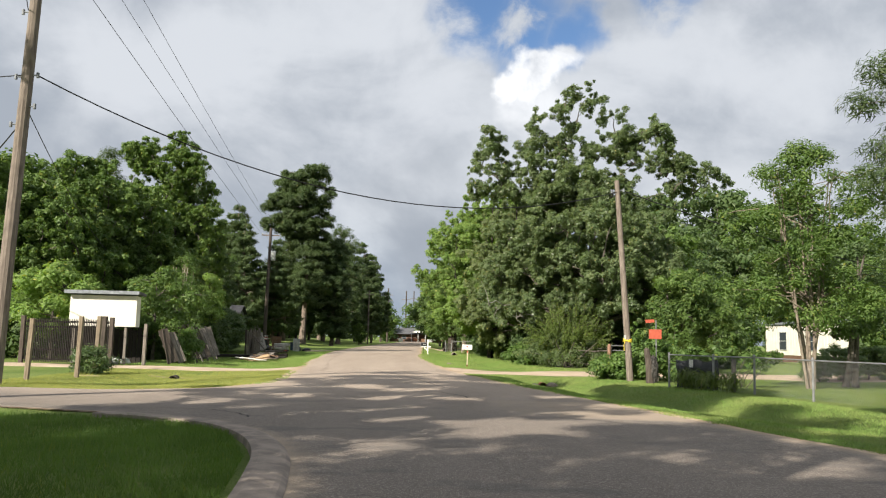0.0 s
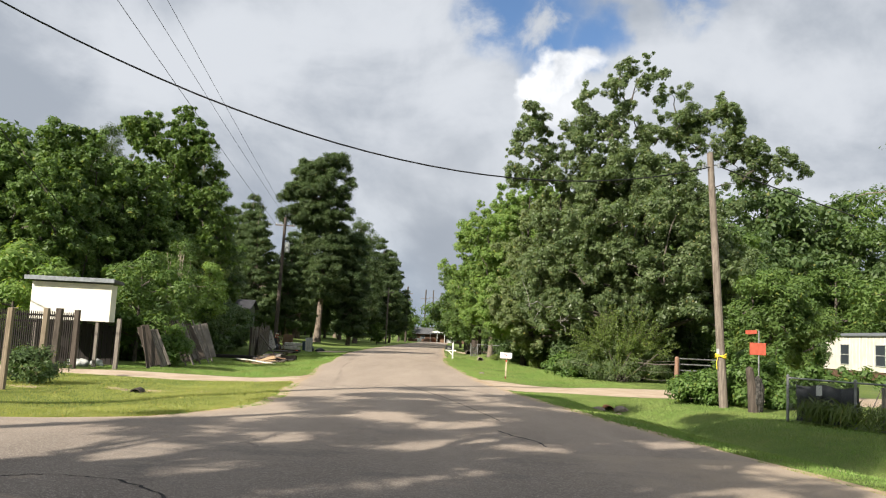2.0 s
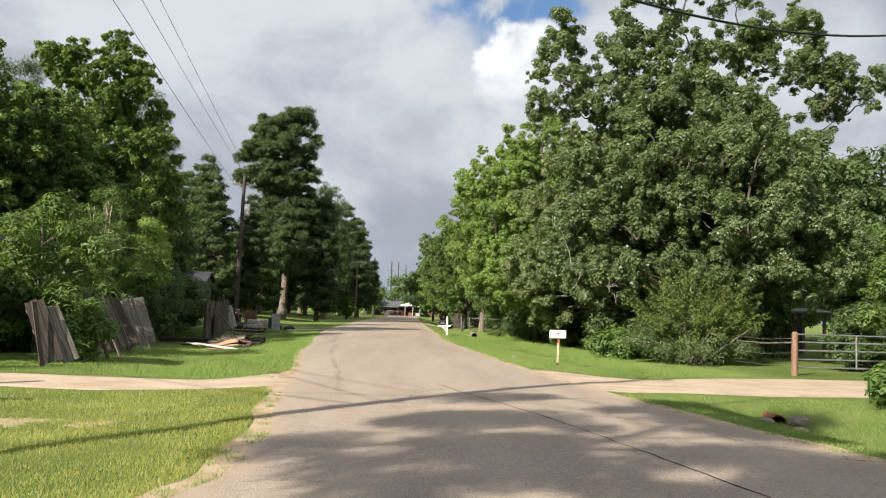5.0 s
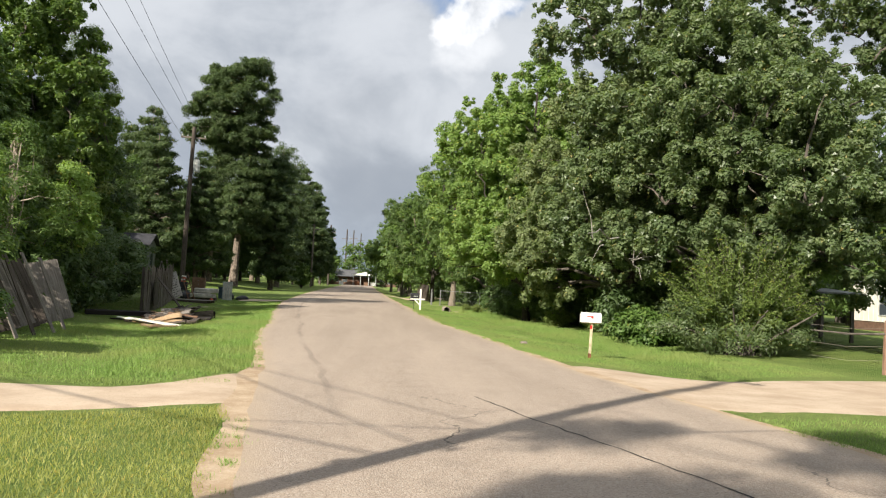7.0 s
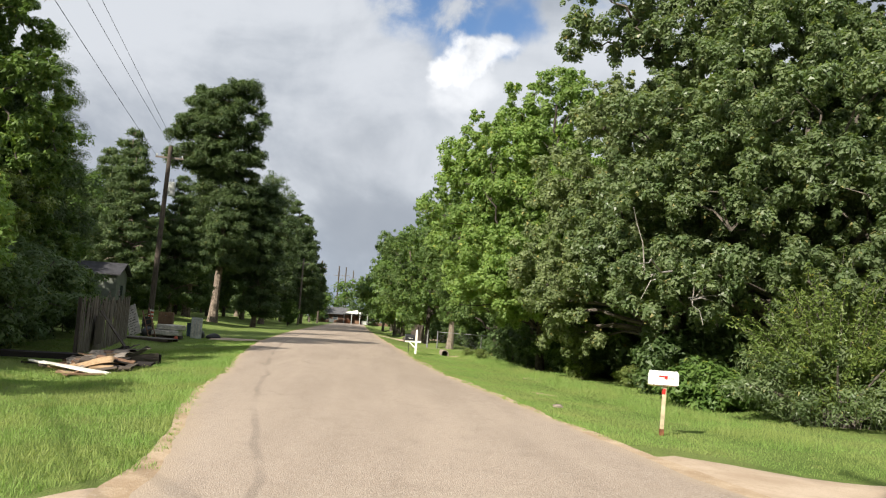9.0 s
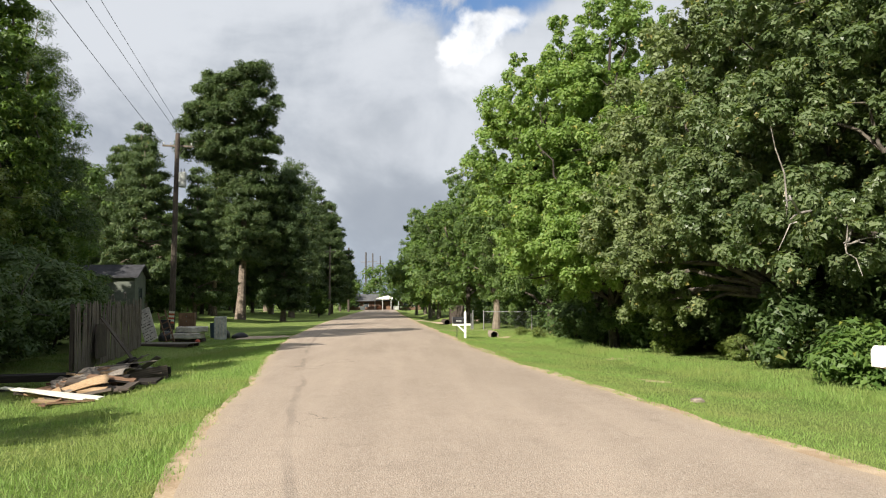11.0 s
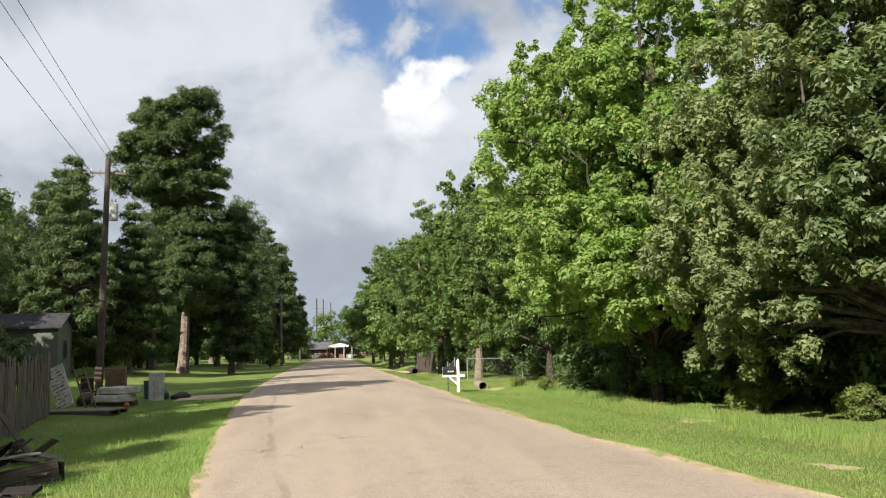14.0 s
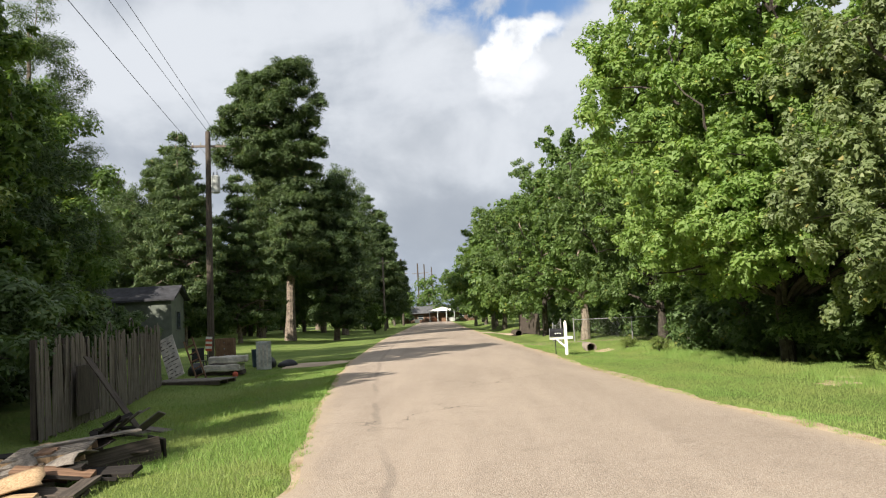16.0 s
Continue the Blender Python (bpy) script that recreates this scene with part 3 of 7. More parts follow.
# ---- kerb at the near corner ----
kerb = Geo()
kerb_y = np.concatenate([np.arange(4.0, 9.0, 0.25), np.arange(9.0, 13.6, 0.1)])
kerb_x = sum(road_left(kerb_y + o * (1 - smooth(11.5, 13.0, kerb_y))) for o in np.linspace(-0.9, 0.9, 13)) / 13 + 0.03
kv, kf = [], []
for k, (x, y) in enumerate(zip(kerb_x, kerb_y)):
    a, b = max(k - 1, 0), min(k + 1, len(kerb_y) - 1)
    d = Vector((kerb_x[b] - kerb_x[a], kerb_y[b] - kerb_y[a])).normalized()
    side = Vector((-d.y, d.x))
    low = 1 - 0.75 * float(smooth(11.5, 13.4, y))
    for w, z in ((-0.07, -0.06), (-0.05, 0.012), (0.0, 0.05 * low), (0.05, 0.066 * low), (0.30, 0.078 * low), (0.38, 0.066 * low), (0.40, -0.08)):
        kv.append((x + side.x * w, y + side.y * w, z))
    if k:
        kf += [(7 * k - 7 + q, 7 * k - 6 + q, 7 * k + 1 + q, 7 * k + q) for q in range(6)]
kerb.put(kv, kf)
single("kerb", kerb, M_CONCRETE, "low dusty concrete kerb at the street corner", "kerb", kind="structure")


# ---- utility poles and wires ----
def insulator(parent, x, y, z):
    g = Geo().tube([(x, y, z), (x, y, z + 0.05), (x, y, z + 0.08), (x, y, z + 0.16)], [0.02, 0.05, 0.035, 0.045], 8)
    part("insulator", g, M_GREYPANEL, parent)


def utility_pole(label, foot, top, r0, r1, arms=(), mat=M_POLE, transformer=None, spools=()):
    ob = thing("utility_pole", label, "utility pole", foot, group="utility poles along the road")
    d = Vector(top) - Vector(foot)
    pts = [d * t for t in (-0.02, 0.1, 0.25, 0.4, 0.55, 0.7, 0.85, 1.0)]
    part("pole", Geo().tube(pts, [r0 + (r1 - r0) * max(t, 0) for t in (0, 0.1, 0.25, 0.4, 0.55, 0.7, 0.85, 1.0)], 12), mat, ob, smooth=False)
    for z, half, turn in arms:
        c = d * (z / d.z)
        m = Matrix.Translation(c) @ pose(0, 0, 0, 0, 0, turn)
        arm = part("crossarm", Geo().box((-half, r1 + 0.0, -0.06), (half, r1 + 0.10, 0.06), m, 0.01), M_POLE, ob)
        part("brace", Geo().tube([m @ Vector((half * 0.5, r1 + 0.05, -0.05)), m @ Vector((0.05, r1 + 0.02, -0.6))], 0.015, 6).tube([m @ Vector((-half * 0.5, r1 + 0.05, -0.05)), m @ Vector((-0.05, r1 + 0.02, -0.6))], 0.015, 6), M_GALV, ob)
        for k in (-0.9, -0.45, 0.9):
            q = m @ Vector((half * k, r1 + 0.05, 0.06))
            insulator(ob, *q)
    if transformer:
        z, dx, dy = transformer
        c = d * (z / d.z) + Vector((dx, dy, 0))
        can = part("transformer", Geo().tube([c + Vector((0, 0, a)) for a in (-0.5, -0.48, 0.42, 0.5, 0.52)], [0.2, 0.25, 0.25, 0.2, 0.03], 14), M_GREYPANEL, ob, "grey transformer can")
        for s in (-0.1, 0.1):
            part("bushing", Geo().tube([c + Vector((s, 0, 0.5)), c + Vector((s, 0, 0.72))], 0.035, 8), M_GREYMETAL, can)
    for z, side in spools:
        c = d * (z / d.z)
        part("bracket", Geo().tube([c + Vector((0, 0, 0)), c + Vector((side * (r0 + 0.12), -0.03, 0.02))], 0.022, 6).tube([c + Vector((side * (r0 + 0.10), -0.03, -0.06)), c + Vector((side * (r0 + 0.10), -0.03, 0.08))], 0.04, 8), M_GREYMETAL, ob)
    return ob


utility_pole("tall weathered wooden utility pole with several brackets beside the side street", (-10.5, 20.2, -0.05), (-10.15, 20.3, 14.4), 0.19, 0.13, [(14.1, 1.1, 100)], spools=[(9.9, -1), (8.15, 1), (8.1, -1), (7.3, 1), (6.8, -1)])
pole_r = utility_pole("leaning reddish-brown wooden service pole by a vine hedge", (8.14, 30.9, 0.0), (7.62, 30.9, 7.75), 0.135, 0.095, (), M_POLE, spools=[(7.3, -1), (7.35, 1)])
rib = Geo()
for k in range(3):
    rib.tube([(-0.1 + 0.155 * math.cos(a) + 0.0, 0.155 * math.sin(a), 1.46 + 0.03 * k + 0.03 * math.sin(a * 2 + k)) for a in np.linspace(0, 2 * math.pi, 15)], 0.022, 6, False)
rib.tube([(-0.22, -0.10, 1.48), (-0.27, -0.13, 1.3), (-0.25, -0.12, 1.1)], 0.015, 5)
part("ribbon", rib, M_YELLOW, pole_r, "yellow plastic ribbon tied round")
part("meter_box", Geo().box((-0.24, -0.10, 1.54), (-0.12, 0.03, 1.70), None, 0.015), M_GREYPANEL, pole_r, "small pale meter box")
utility_pole("dark wooden utility pole with crossarm and transformer behind the junk pile", (-18.3, 86.0, 0.2), (-18.12, 86.0, 12.75), 0.20, 0.14, [(11.75, 0.95, 10)], M_DARKWOOD, (9.5, 0.42, -0.08))
utility_pole("brown wooden utility pole on the lawn edge", (-13.5, 150.0, 0.2), (-13.45, 150.0, 9.9), 0.16, 0.11, [(8.9, 0.9, 5)], M_POLE)
utility_pole("dark wooden utility pole beside the far trees", (-14.3, 210.0, 0.1), (-14.3, 210.0, 13.8), 0.24, 0.18, [(10.6, 1.3, 5), (12.0, 1.2, 5)], M_DARKWOOD)
for px, py, h in ((-13.4, 285, 17.5), (-12.6, 330, 20.0), (-10.6, 365, 21.0)):
    utility_pole("distant utility pole beyond the end of the road", (px, py, 0.0), (px, py, h), 0.25, 0.2, [(h - 3.0, 1.6, 5)], M_DARKWOOD)


def wire(a, b, sag, r, label, mat=M_CABLE, n=26):
    a, b = Vector(a), Vector(b)
    pts = [a.lerp(b, t) - Vector((0, 0, sag * 4 * t * (1 - t))) for t in np.linspace(0, 1, n)]
    single("overhead_wire", Geo().tube(pts, r, 6), mat, label, "wire", "overhead wires")


wire((-10.05, 20.25, 8.12), (7.70, 30.9, 7.32), 1.84, 0.019, "thick black twisted service cable sagging over the road")
wire((7.78, 30.9, 7.38), (21.0, 33.2, 4.4), 0.25, 0.02, "black service cable running off to a house")
wire((-9.8, 20.4, 14.3), (-17.35, 86.1, 12.05), 0.2, 0.011, "thin overhead power wire between poles")
wire((-10.69, 20.35, 14.3), (-18.12, 86.0, 12.75), 0.27, 0.011, "thin overhead power wire between poles")
wire((-11.25, 20.3, 13.6), (-19.0, 86.1, 11.95), 0.2, 0.013, "thin overhead neutral wire between poles")
wire((-10.4, 20.3, 8.2), (-25.0, 46.0, 8.0), 0.4, 0.012, "thin telephone wire running into the trees")
wire((-10.3, 20.3, 7.25), (-19.0, 48.0, 5.6), 0.5, 0.014, "black telephone cable running into the trees")
wire((-10.35, 20.3, 6.9), (-27.0, 40.0, 5.2), 0.4, 0.02, "thick black service cable running into the trees")
wire((-10.4, 20.2, 9.9), (6.0, -16.0, 12.0), 0.6, 0.012, "thin overhead wire crossing the street")
wire((-10.4, 20.2, 8.1), (-40.0, 24.0, 8.5), 0.5, 0.014, "thin overhead wire along the side street")
wire((-24.6, 113.0, 18.2), (-13.5, 150.0, 9.6), 0.6, 0.02, "overhead wire to the next pole")
wire((-13.5, 150.0, 9.6), (-14.3, 210.0, 12.2), 0.9, 0.025, "overhead wire to the far pole")


# ---- mailboxes ----
def arched(half, low, top, n=10):
    """Outline of a mailbox end: flat base, straight sides and a round top."""
    r = half
    return [(-half, low), (half, low)] + [(r * math.cos(a), top - r + r * math.sin(a)) for a in np.linspace(0, math.pi, n)]


mb = thing("mailbox", "white metal mailbox with a red flag on a wooden stake", "mailbox", (2.15, 42.31, gz(2.15, 42.31) + 0.04), 3)
part("post", Geo().box((-0.03, -0.03, -0.1), (0.03, 0.03, 0.86), Matrix.Rotation(radians(1.6), 4, "Y"), 0.006), M_STAKE, mb, "pale wooden stake")
part("red_tape", Geo().box((-0.034, -0.0345, 0.70), (0.010, 0.0325, 0.80), Matrix.Rotation(radians(1.6), 4, "Y"), 0.004), M_RED, mb, "red paint at the top of the stake")
part("rusty_foot", Geo().box((-0.034, -0.034, -0.05), (0.034, 0.034, 0.08), None, 0.004), M_RUST, mb, "rusty red paint at the stake's foot")
shell = Geo().prism(arched(0.10, 0.872, 1.125), -0.245, 0.245, "x")
mshell = part("shell", shell, M_WHITE, mb, "white painted metal shell")
part("door", Geo().prism(arched(0.106, 0.868, 1.132), -0.26, -0.245, "x"), M_WHITE, mshell)
part("base_board", Geo().box((-0.22, -0.08, 0.852), (0.22, 0.08, 0.873)), M_TANWOOD, mb)
part("flag", Geo().box((-0.14, -0.114, 1.02), (0.02, -0.101, 1.04)).box((-0.03, -0.114, 0.985), (0.02, -0.101, 1.02)), M_RED, mb, "small red flag folded down")
for k, w in ((0.05, 0.025), (0.09, 0.03), (0.13, 0.02)):
    part("number_bar", Geo().box((k, -0.1035, 0.985), (k + w, -0.1005, 0.998)), M_GREYMETAL, mb)

mc = thing("mailbox", "black mailbox on a white wooden cross post", "mailbox", (-0.60, 72.0, gz(-0.6, 72.0)), -4)
post = Geo().box((-0.055, -0.055, -0.1), (0.055, 0.055, 1.22), None, 0.006)
post.put([(-0.06, -0.06, 1.22), (0.06, -0.06, 1.22), (0.06, 0.06, 1.22), (-0.06, 0.06, 1.22), (0, 0, 1.33)], [(0, 1, 2, 3), (0, 4, 1), (1, 4, 2), (2, 4, 3), (3, 4, 0)])
part("post", post, M_WHITE, mc, "white painted post with a pointed top")
part("arm", Geo().box((-0.62, -0.058, 0.60), (0.26, 0.05, 0.70), None, 0.006), M_WHITE, mc)
part("brace", Geo().box((-0.03, -0.035, 0), (0.03, 0.035, 0.46), Matrix.Translation((-0.02, 0, 0.30)) @ Matrix.Rotation(radians(-48), 4, "Y")), M_WHITE, mc)
mcs = part("shell", Geo().prism(arched(0.11, 0.71, 1.02), -0.60, -0.09, "x"), M_BLACK, mc, "black metal shell")
part("door", Geo().prism(arched(0.116, 0.705, 1.026), -0.615, -0.60, "x"), M_GREYMETAL, mcs)
for k in range(3):
    part("number_bar", Geo().box((-0.42 + 0.09 * k, -0.1135, 0.80), (-0.36 + 0.09 * k, -0.1105, 0.85)), M_GREYPANEL, mc)
part("newspaper_stake", Geo().tube([(-0.4, 0.1, -0.1), (-0.4, 0.1, 0.7)], 0.018, 6), M_BLACK, mc)


# ---- signs, stump, gate and chain-link fence on the right-hand verge ----
sg = thing("sign_post", "two faded red signs on a thin steel post", "sign", (9.02, 30.55, gz(9.02, 30.55)))
part("post", Geo().tube([(0.05, 0.03, -0.2), (0.04, 0.03, 2.35)], 0.022, 8), M_GALV, sg)
part("lower_sign", Geo().box((-0.24, -0.012, 1.62), (0.24, 0.008, 1.98), None, 0.004), M_ORANGE, sg, "square faded red sign board")
part("upper_sign", Geo().box((-0.17, -0.012, 2.24), (0.17, 0.008, 2.36), Matrix.Rotation(radians(-5), 4, "Y"), 0.004), M_ORANGE, sg, "narrow red sign strip")

stump = thing("old_post", "thick weathered grey timber post wrapped in dark netting", "post", (8.62, 29.7, gz(8.62, 29.7) - 0.05))
part("timber", Geo().tube([(0, 0, -0.1), (-0.02, 0, 0.3), (-0.05, 0.01, 0.8), (-0.14, 0, 1.28), (-0.16, 0, 1.34)], [0.16, 0.145, 0.135, 0.105, 0.04], 11), M_DARKWOOD, stump)
netb = bmesh.new()
bmesh.ops.create_icosphere(netb, subdivisions=4, radius=1.0)
for v in netb.verts:
    c = v.co.copy()
    k = 1 + 0.22 * noise.noise(c * 3.1) + 0.10 * noise.noise(c * 9.0)
    v.co = Vector((0.09 + c.x * 0.2 * k, 0.02 + c.y * 0.17 * k, 0.5 + c.z * 0.56 * k))
me_net = bpy.data.meshes.new("netting")
netb.to_mesh(me_net)
netb.free()
me_net.materials.append(M_NET)
part("netting", me_net, M_NET, stump, "dark crumpled netting wound round")

gate = thing("pipe_gate", "grey tubular farm gate closed across the driveway", "gate", (9.35, 41.1, gz(9.35, 41.1)))
part("gate_post", Geo().tube([(0, 0, -0.2), (0, 0, 0.7), (0.01, 0, 1.3), (0.01, 0, 1.36)], [0.10, 0.095, 0.09, 0.06], 10), M_POLE_RED, gate, "round reddish wooden gate post")
for z in (0.25, 0.5, 0.78, 1.04, 1.28):
    part("rail", Geo().tube([(0.14, 0.12, z), (4.3, 0.9, z)], 0.026, 8), M_GALV, gate)
for t in (0.0, 0.5, 1.0):
    part("stile", Geo().tube([(0.14 + 4.16 * t, 0.12 + 0.78 * t, 0.22), (0.14 + 4.16 * t, 0.12 + 0.78 * t, 1.3)], 0.028, 8), M_GALV, gate)
wf = thing("wire_fence", "sagging wire fence with thin posts beside the bush", "fence", (9.3, 41.1, gz(9.3, 41.1)))
for z in (0.35, 0.7, 1.0, 1.15):
    part("strand", Geo().tube([(0, 0, z), (-0.7, 0.5, z - 0.06), (-1.4, 1.0, z)], 0.004, 5), M_GREYWOOD, wf)
part("rail", Geo().tube([(0, -0.02, 1.02), (-0.7, 0.3, 0.97), (-1.4, 0.8, 1.0)], [0.03, 0.025, 0.02], 7), M_BARK, wf, "dead branch used as a rail")


def chain_fence(label, pts, h=1.12, mesh_step=0.07):
    """Posts, top rail and woven wire along a line of ground points."""
    ob = thing("chain_link_fence", label, "fence", (pts[0][0], pts[0][1], 0))
    ox, oy = pts[0][0], pts[0][1]
    for x, y in pts:
        z = gz(x, y)
        p = part("fence_post", Geo().tube([(x - ox, y - oy, z - 0.2), (x - ox, y - oy, z + h + 0.03)], 0.035, 10), M_GALV, ob)
        part("cap", Geo().tube([(x - ox, y - oy, z + h + 0.03), (x - ox, y - oy, z + h + 0.06), (x - ox, y - oy, z + h + 0.09)], [0.042, 0.04, 0.01], 10), M_GALV, p)
    net_geo = Geo()
    for (ax, ay), (bx, by) in zip(pts, pts[1:]):
        a, b = Vector((ax - ox, ay - oy, gz(ax, ay))), Vector((bx - ox, by - oy, gz(bx, by)))
        part("top_rail", Geo().tube([a + Vector((0, 0, h)), b + Vector((0, 0, h))], 0.021, 8), M_GALV, ob)
        run = (b - a).length
        lift = Vector((0, 0, 1))
        n = int(run / mesh_step)
        for k in range(-int(h / mesh_step), n + 1):
            for s in (1, -1):
                t0, t1 = k * mesh_step, k * mesh_step + (h - 0.04)
                lo, hi = max(0.0, t0), min(run, t1)
                if hi - lo < 0.02:
                    continue
                z0, z1 = lo - t0 + 0.03, hi - t0 + 0.03
                if s < 0:
                    z0, z1 = h - z0 + 0.02, h - z1 + 0.02
                net_geo.tube([a.lerp(b, lo / run) + lift * z0, a.lerp(b, hi / run) + lift * z1], 0.0018, 3, False)
    part("woven_wire", net_geo, M_GALV, ob)
    return ob


chain_fence("grey chain-link fence with steel posts on the grass", [(8.72, 27.5), (9.75, 26.0), (10.5, 24.45), (11.2, 22.0), (12.3, 18.6), (13.6, 15.0), (15.0, 11.0)])
chain_fence("grey chain-link fence round a yard behind the culvert", [(0.95, 84.5), (1.2, 88.5), (1.6, 93.0)], 1.15, 0.12)
chain_fence("grey chain-link fence beneath the roadside trees", [(1.6, 84.2), (4.6, 83.8), (7.6, 83.4)], 1.15, 0.12)
sheet = thing("black_sheet", "black plastic sheeting draped inside the chain-link fence", "tarpaulin", (8.85, 27.75, gz(9, 27.5)), -50)
tarp = Geo()
tv, tf = [], []
for i in range(15):
    for j in range(9):
        tv.append((0.12 + i * 0.115, 0.05 * math.sin(i * 1.3 + j * 0.5) + 0.03 * math.sin(j * 1.9) + 0.14, 0.02 + j * 0.118 - 0.04 * math.sin(i * 0.8) * (j / 8)))
for i in range(14):
    for j in range(8):
        a = i * 9 + j
        tf.append((a, a + 9, a + 10, a + 1))
tarp.put(tv, tf)
part("sheet", tarp, M_TARP, sheet, smooth=True)
part("paper_notice", Geo().box((0.75, -0.05, 0.72), (0.9, -0.035, 0.98)), M_WHITE, sheet, "small white notice")


# ---- mobile home and other buildings ----
def window(parent, x0, x1, z0, z1, y, frame_mat=M_GREYMETAL):
    w = part("window", Geo().box((x0, y - 0.03, z0), (x1, y + 0.02, z1)), M_GLASS, parent)
    for g in (((x0 - 0.06, z0 - 0.06), (x1 + 0.06, z0)), ((x0 - 0.06, z1), (x1 + 0.06, z1 + 0.06)), ((x0 - 0.06, z0), (x0, z1)), ((x1, z0), (x1 + 0.06, z1))):
        part("window_frame", Geo().box((g[0][0], y - 0.07, g[0][1]), (g[1][0], y + 0.01, g[1][1])), frame_mat, w)
    part("sash_bar", Geo().box((x0, y - 0.05, (z0 + z1) / 2 - 0.03), (x1, y - 0.031, (z0 + z1) / 2 + 0.03)), frame_mat, w)


home = thing("mobile_home", "cream mobile home with brown skirting behind the trees", "house", (32.95, 81.24, gz(34, 80)), -87)
part("body", Geo().box((0, 0, 0.68), (13.0, 4.2, 3.55)), M_CREAM, home, "cream metal siding")
part("skirting", Geo().box((0.06, 0.06, -0.1), (12.9, 4.1, 0.68)), M_SKIRT, home, "brown skirting")
roofg = Geo().prism([(-0.15, 3.55), (4.35, 3.55), (4.35, 3.62), (2.1, 3.95), (-0.15, 3.62)], -0.15, 13.2, "x")
part("roof", roofg, M_GREYMETAL, home, "low grey metal roof")
window(home, 3.1, 4.5, 1.2, 2.8, 0.0, M_GREYPANEL)
window(home, 8.6, 10.0, 1.2, 2.8, 0.0, M_GREYPANEL)
for k in range(24):
    part("siding_rib", Geo().box((0.25 + k * 0.53, -0.022, 0.7), (0.275 + k * 0.53, 0.0, 3.53)), M_CREAM, home)

hut = thing("house", "grey-green house with a dark gable roof behind the picket fence", "house", (-23.5, 95.0, gz(-24, 95)))
part("wall", Geo().box((-7.5, 0, -0.2), (0, 2.6, 3.45)), M_SIDING, hut)
gab = Geo().prism([(0.0, 3.45), (2.6, 3.45), (1.3, 4.15)], -7.48, -0.02, "x")
part("gable", gab, M_SIDING, hut)
part("roof", Geo().prism([(-0.35, 3.26), (-0.35, 3.38), (1.3, 4.32), (2.95, 3.38), (2.95, 3.26), (1.3, 4.18)], -7.9, 0.35, "x"), M_DARKROOF, hut, "dark shingle roof")
part("corner_trim", Geo().box((-0.08, -0.02, -0.1), (0.02, 0.08, 3.4)), M_SIDING, hut)
part("corner_trim", Geo().box((-0.08, 2.52, -0.1), (0.02, 2.62, 3.4)), M_SIDING, hut)
hw = part("window", Geo().box((-0.02, 0.9, 1.3), (0.03, 1.7, 2.5)), M_GLASS, hut)
part("window_frame", Geo().box((0.0, 0.82, 1.22), (0.05, 0.9, 2.58)).box((0.0, 1.7, 1.22), (0.05, 1.78, 2.58)).box((0.0, 0.9, 2.5), (0.05, 1.7, 2.58)).box((0.0, 0.9, 1.22), (0.05, 1.7, 1.3)), M_SIDING, hw)
window(hut, -5.0, -3.8, 1.2, 2.4, 0.0, M_WHITE)

far_house = thing("house", "long low building with a bright white canopy at the road's end", "house", (-6.5, 252.0, 0.0))
# the wall's shade is put into its colour, borrowed from the skirting
part("wall", Geo().box((-10, 0, -0.1), (9, 8, 2.3)), M_SKIRT, far_house, "wall coloured dark brown for the shade on it")
part("roof", Geo().prism([(-1.2, 2.3), (8.8, 2.3), (8.8, 2.42), (4.0, 4.3), (-1.2, 2.42)], -10.8, 9.8, "x"), M_GREYROOF, far_house, "grey shingle roof")
part("canopy", Geo().prism([(-3.4, 2.75), (3.4, 2.75), (3.4, 2.92), (0.2, 3.75), (-3.4, 2.92)], -5.0, -1.3, "y"), M_WHITE, far_house, "bright white low-pitched canopy")
for x in (-3.1, -1.1, 1.1, 3.1):
    part("canopy_post", Geo().box((x - 0.08, -4.9, 0), (x + 0.08, -4.74, 2.75)), M_GREYPANEL, far_house)
part("door", Geo().box((-0.5, -0.06, 0), (0.5, -0.002, 2.1)), M_BROWNWOOD, far_house)
for x in (-8.6, -6.2, 4.4, 6.6):
    window(far_house, x, x + 1.2, 0.8, 1.8, 0.0, M_GREYPANEL)
for x, mat, lab in ((-2.0, M_RUST, "rusty red crate under the white canopy"), (0.4, M_BROWNWOOD, "brown crate under the white canopy"), (2.3, M_GREYPANEL, "pale grey crate under the white canopy"), (-6.4, M_WHITE, "white crate standing before the low building")):
    crate = thing("crate", lab, "crate", (-6.5 + x, 248.6, 0.0), 0, "crates at the road's end")
    part("box", Geo().box((-0.6, -0.4, 0), (0.6, 0.4, 0.9), None, 0.03), mat, crate)
    part("lid", Geo().box((-0.63, -0.43, 0.9), (0.63, 0.43, 0.98), None, 0.02), mat, crate)

barn = thing("shed", "open brown shed half hidden by roadside trees", "shed", (14.0, 58.0, gz(14, 58)), -8)
for x, y in ((0, 0), (4.4, 0), (0, 3.4), (4.4, 3.4)):
    part("post", Geo().box((x - 0.07, y - 0.07, -0.1), (x + 0.07, y + 0.07, 2.2)), M_GREYWOOD, barn)
part("roof", Geo().prism([(-0.4, 2.2), (3.8, 2.45), (3.8, 2.52), (-0.4, 2.27)], -0.4, 4.8, "x"), M_GALV, barn, "rusty sheet-metal roof")
part("back_wall", Geo().box((0, 3.36, 0), (4.4, 3.44, 2.2)), M_DARKWOOD, barn)


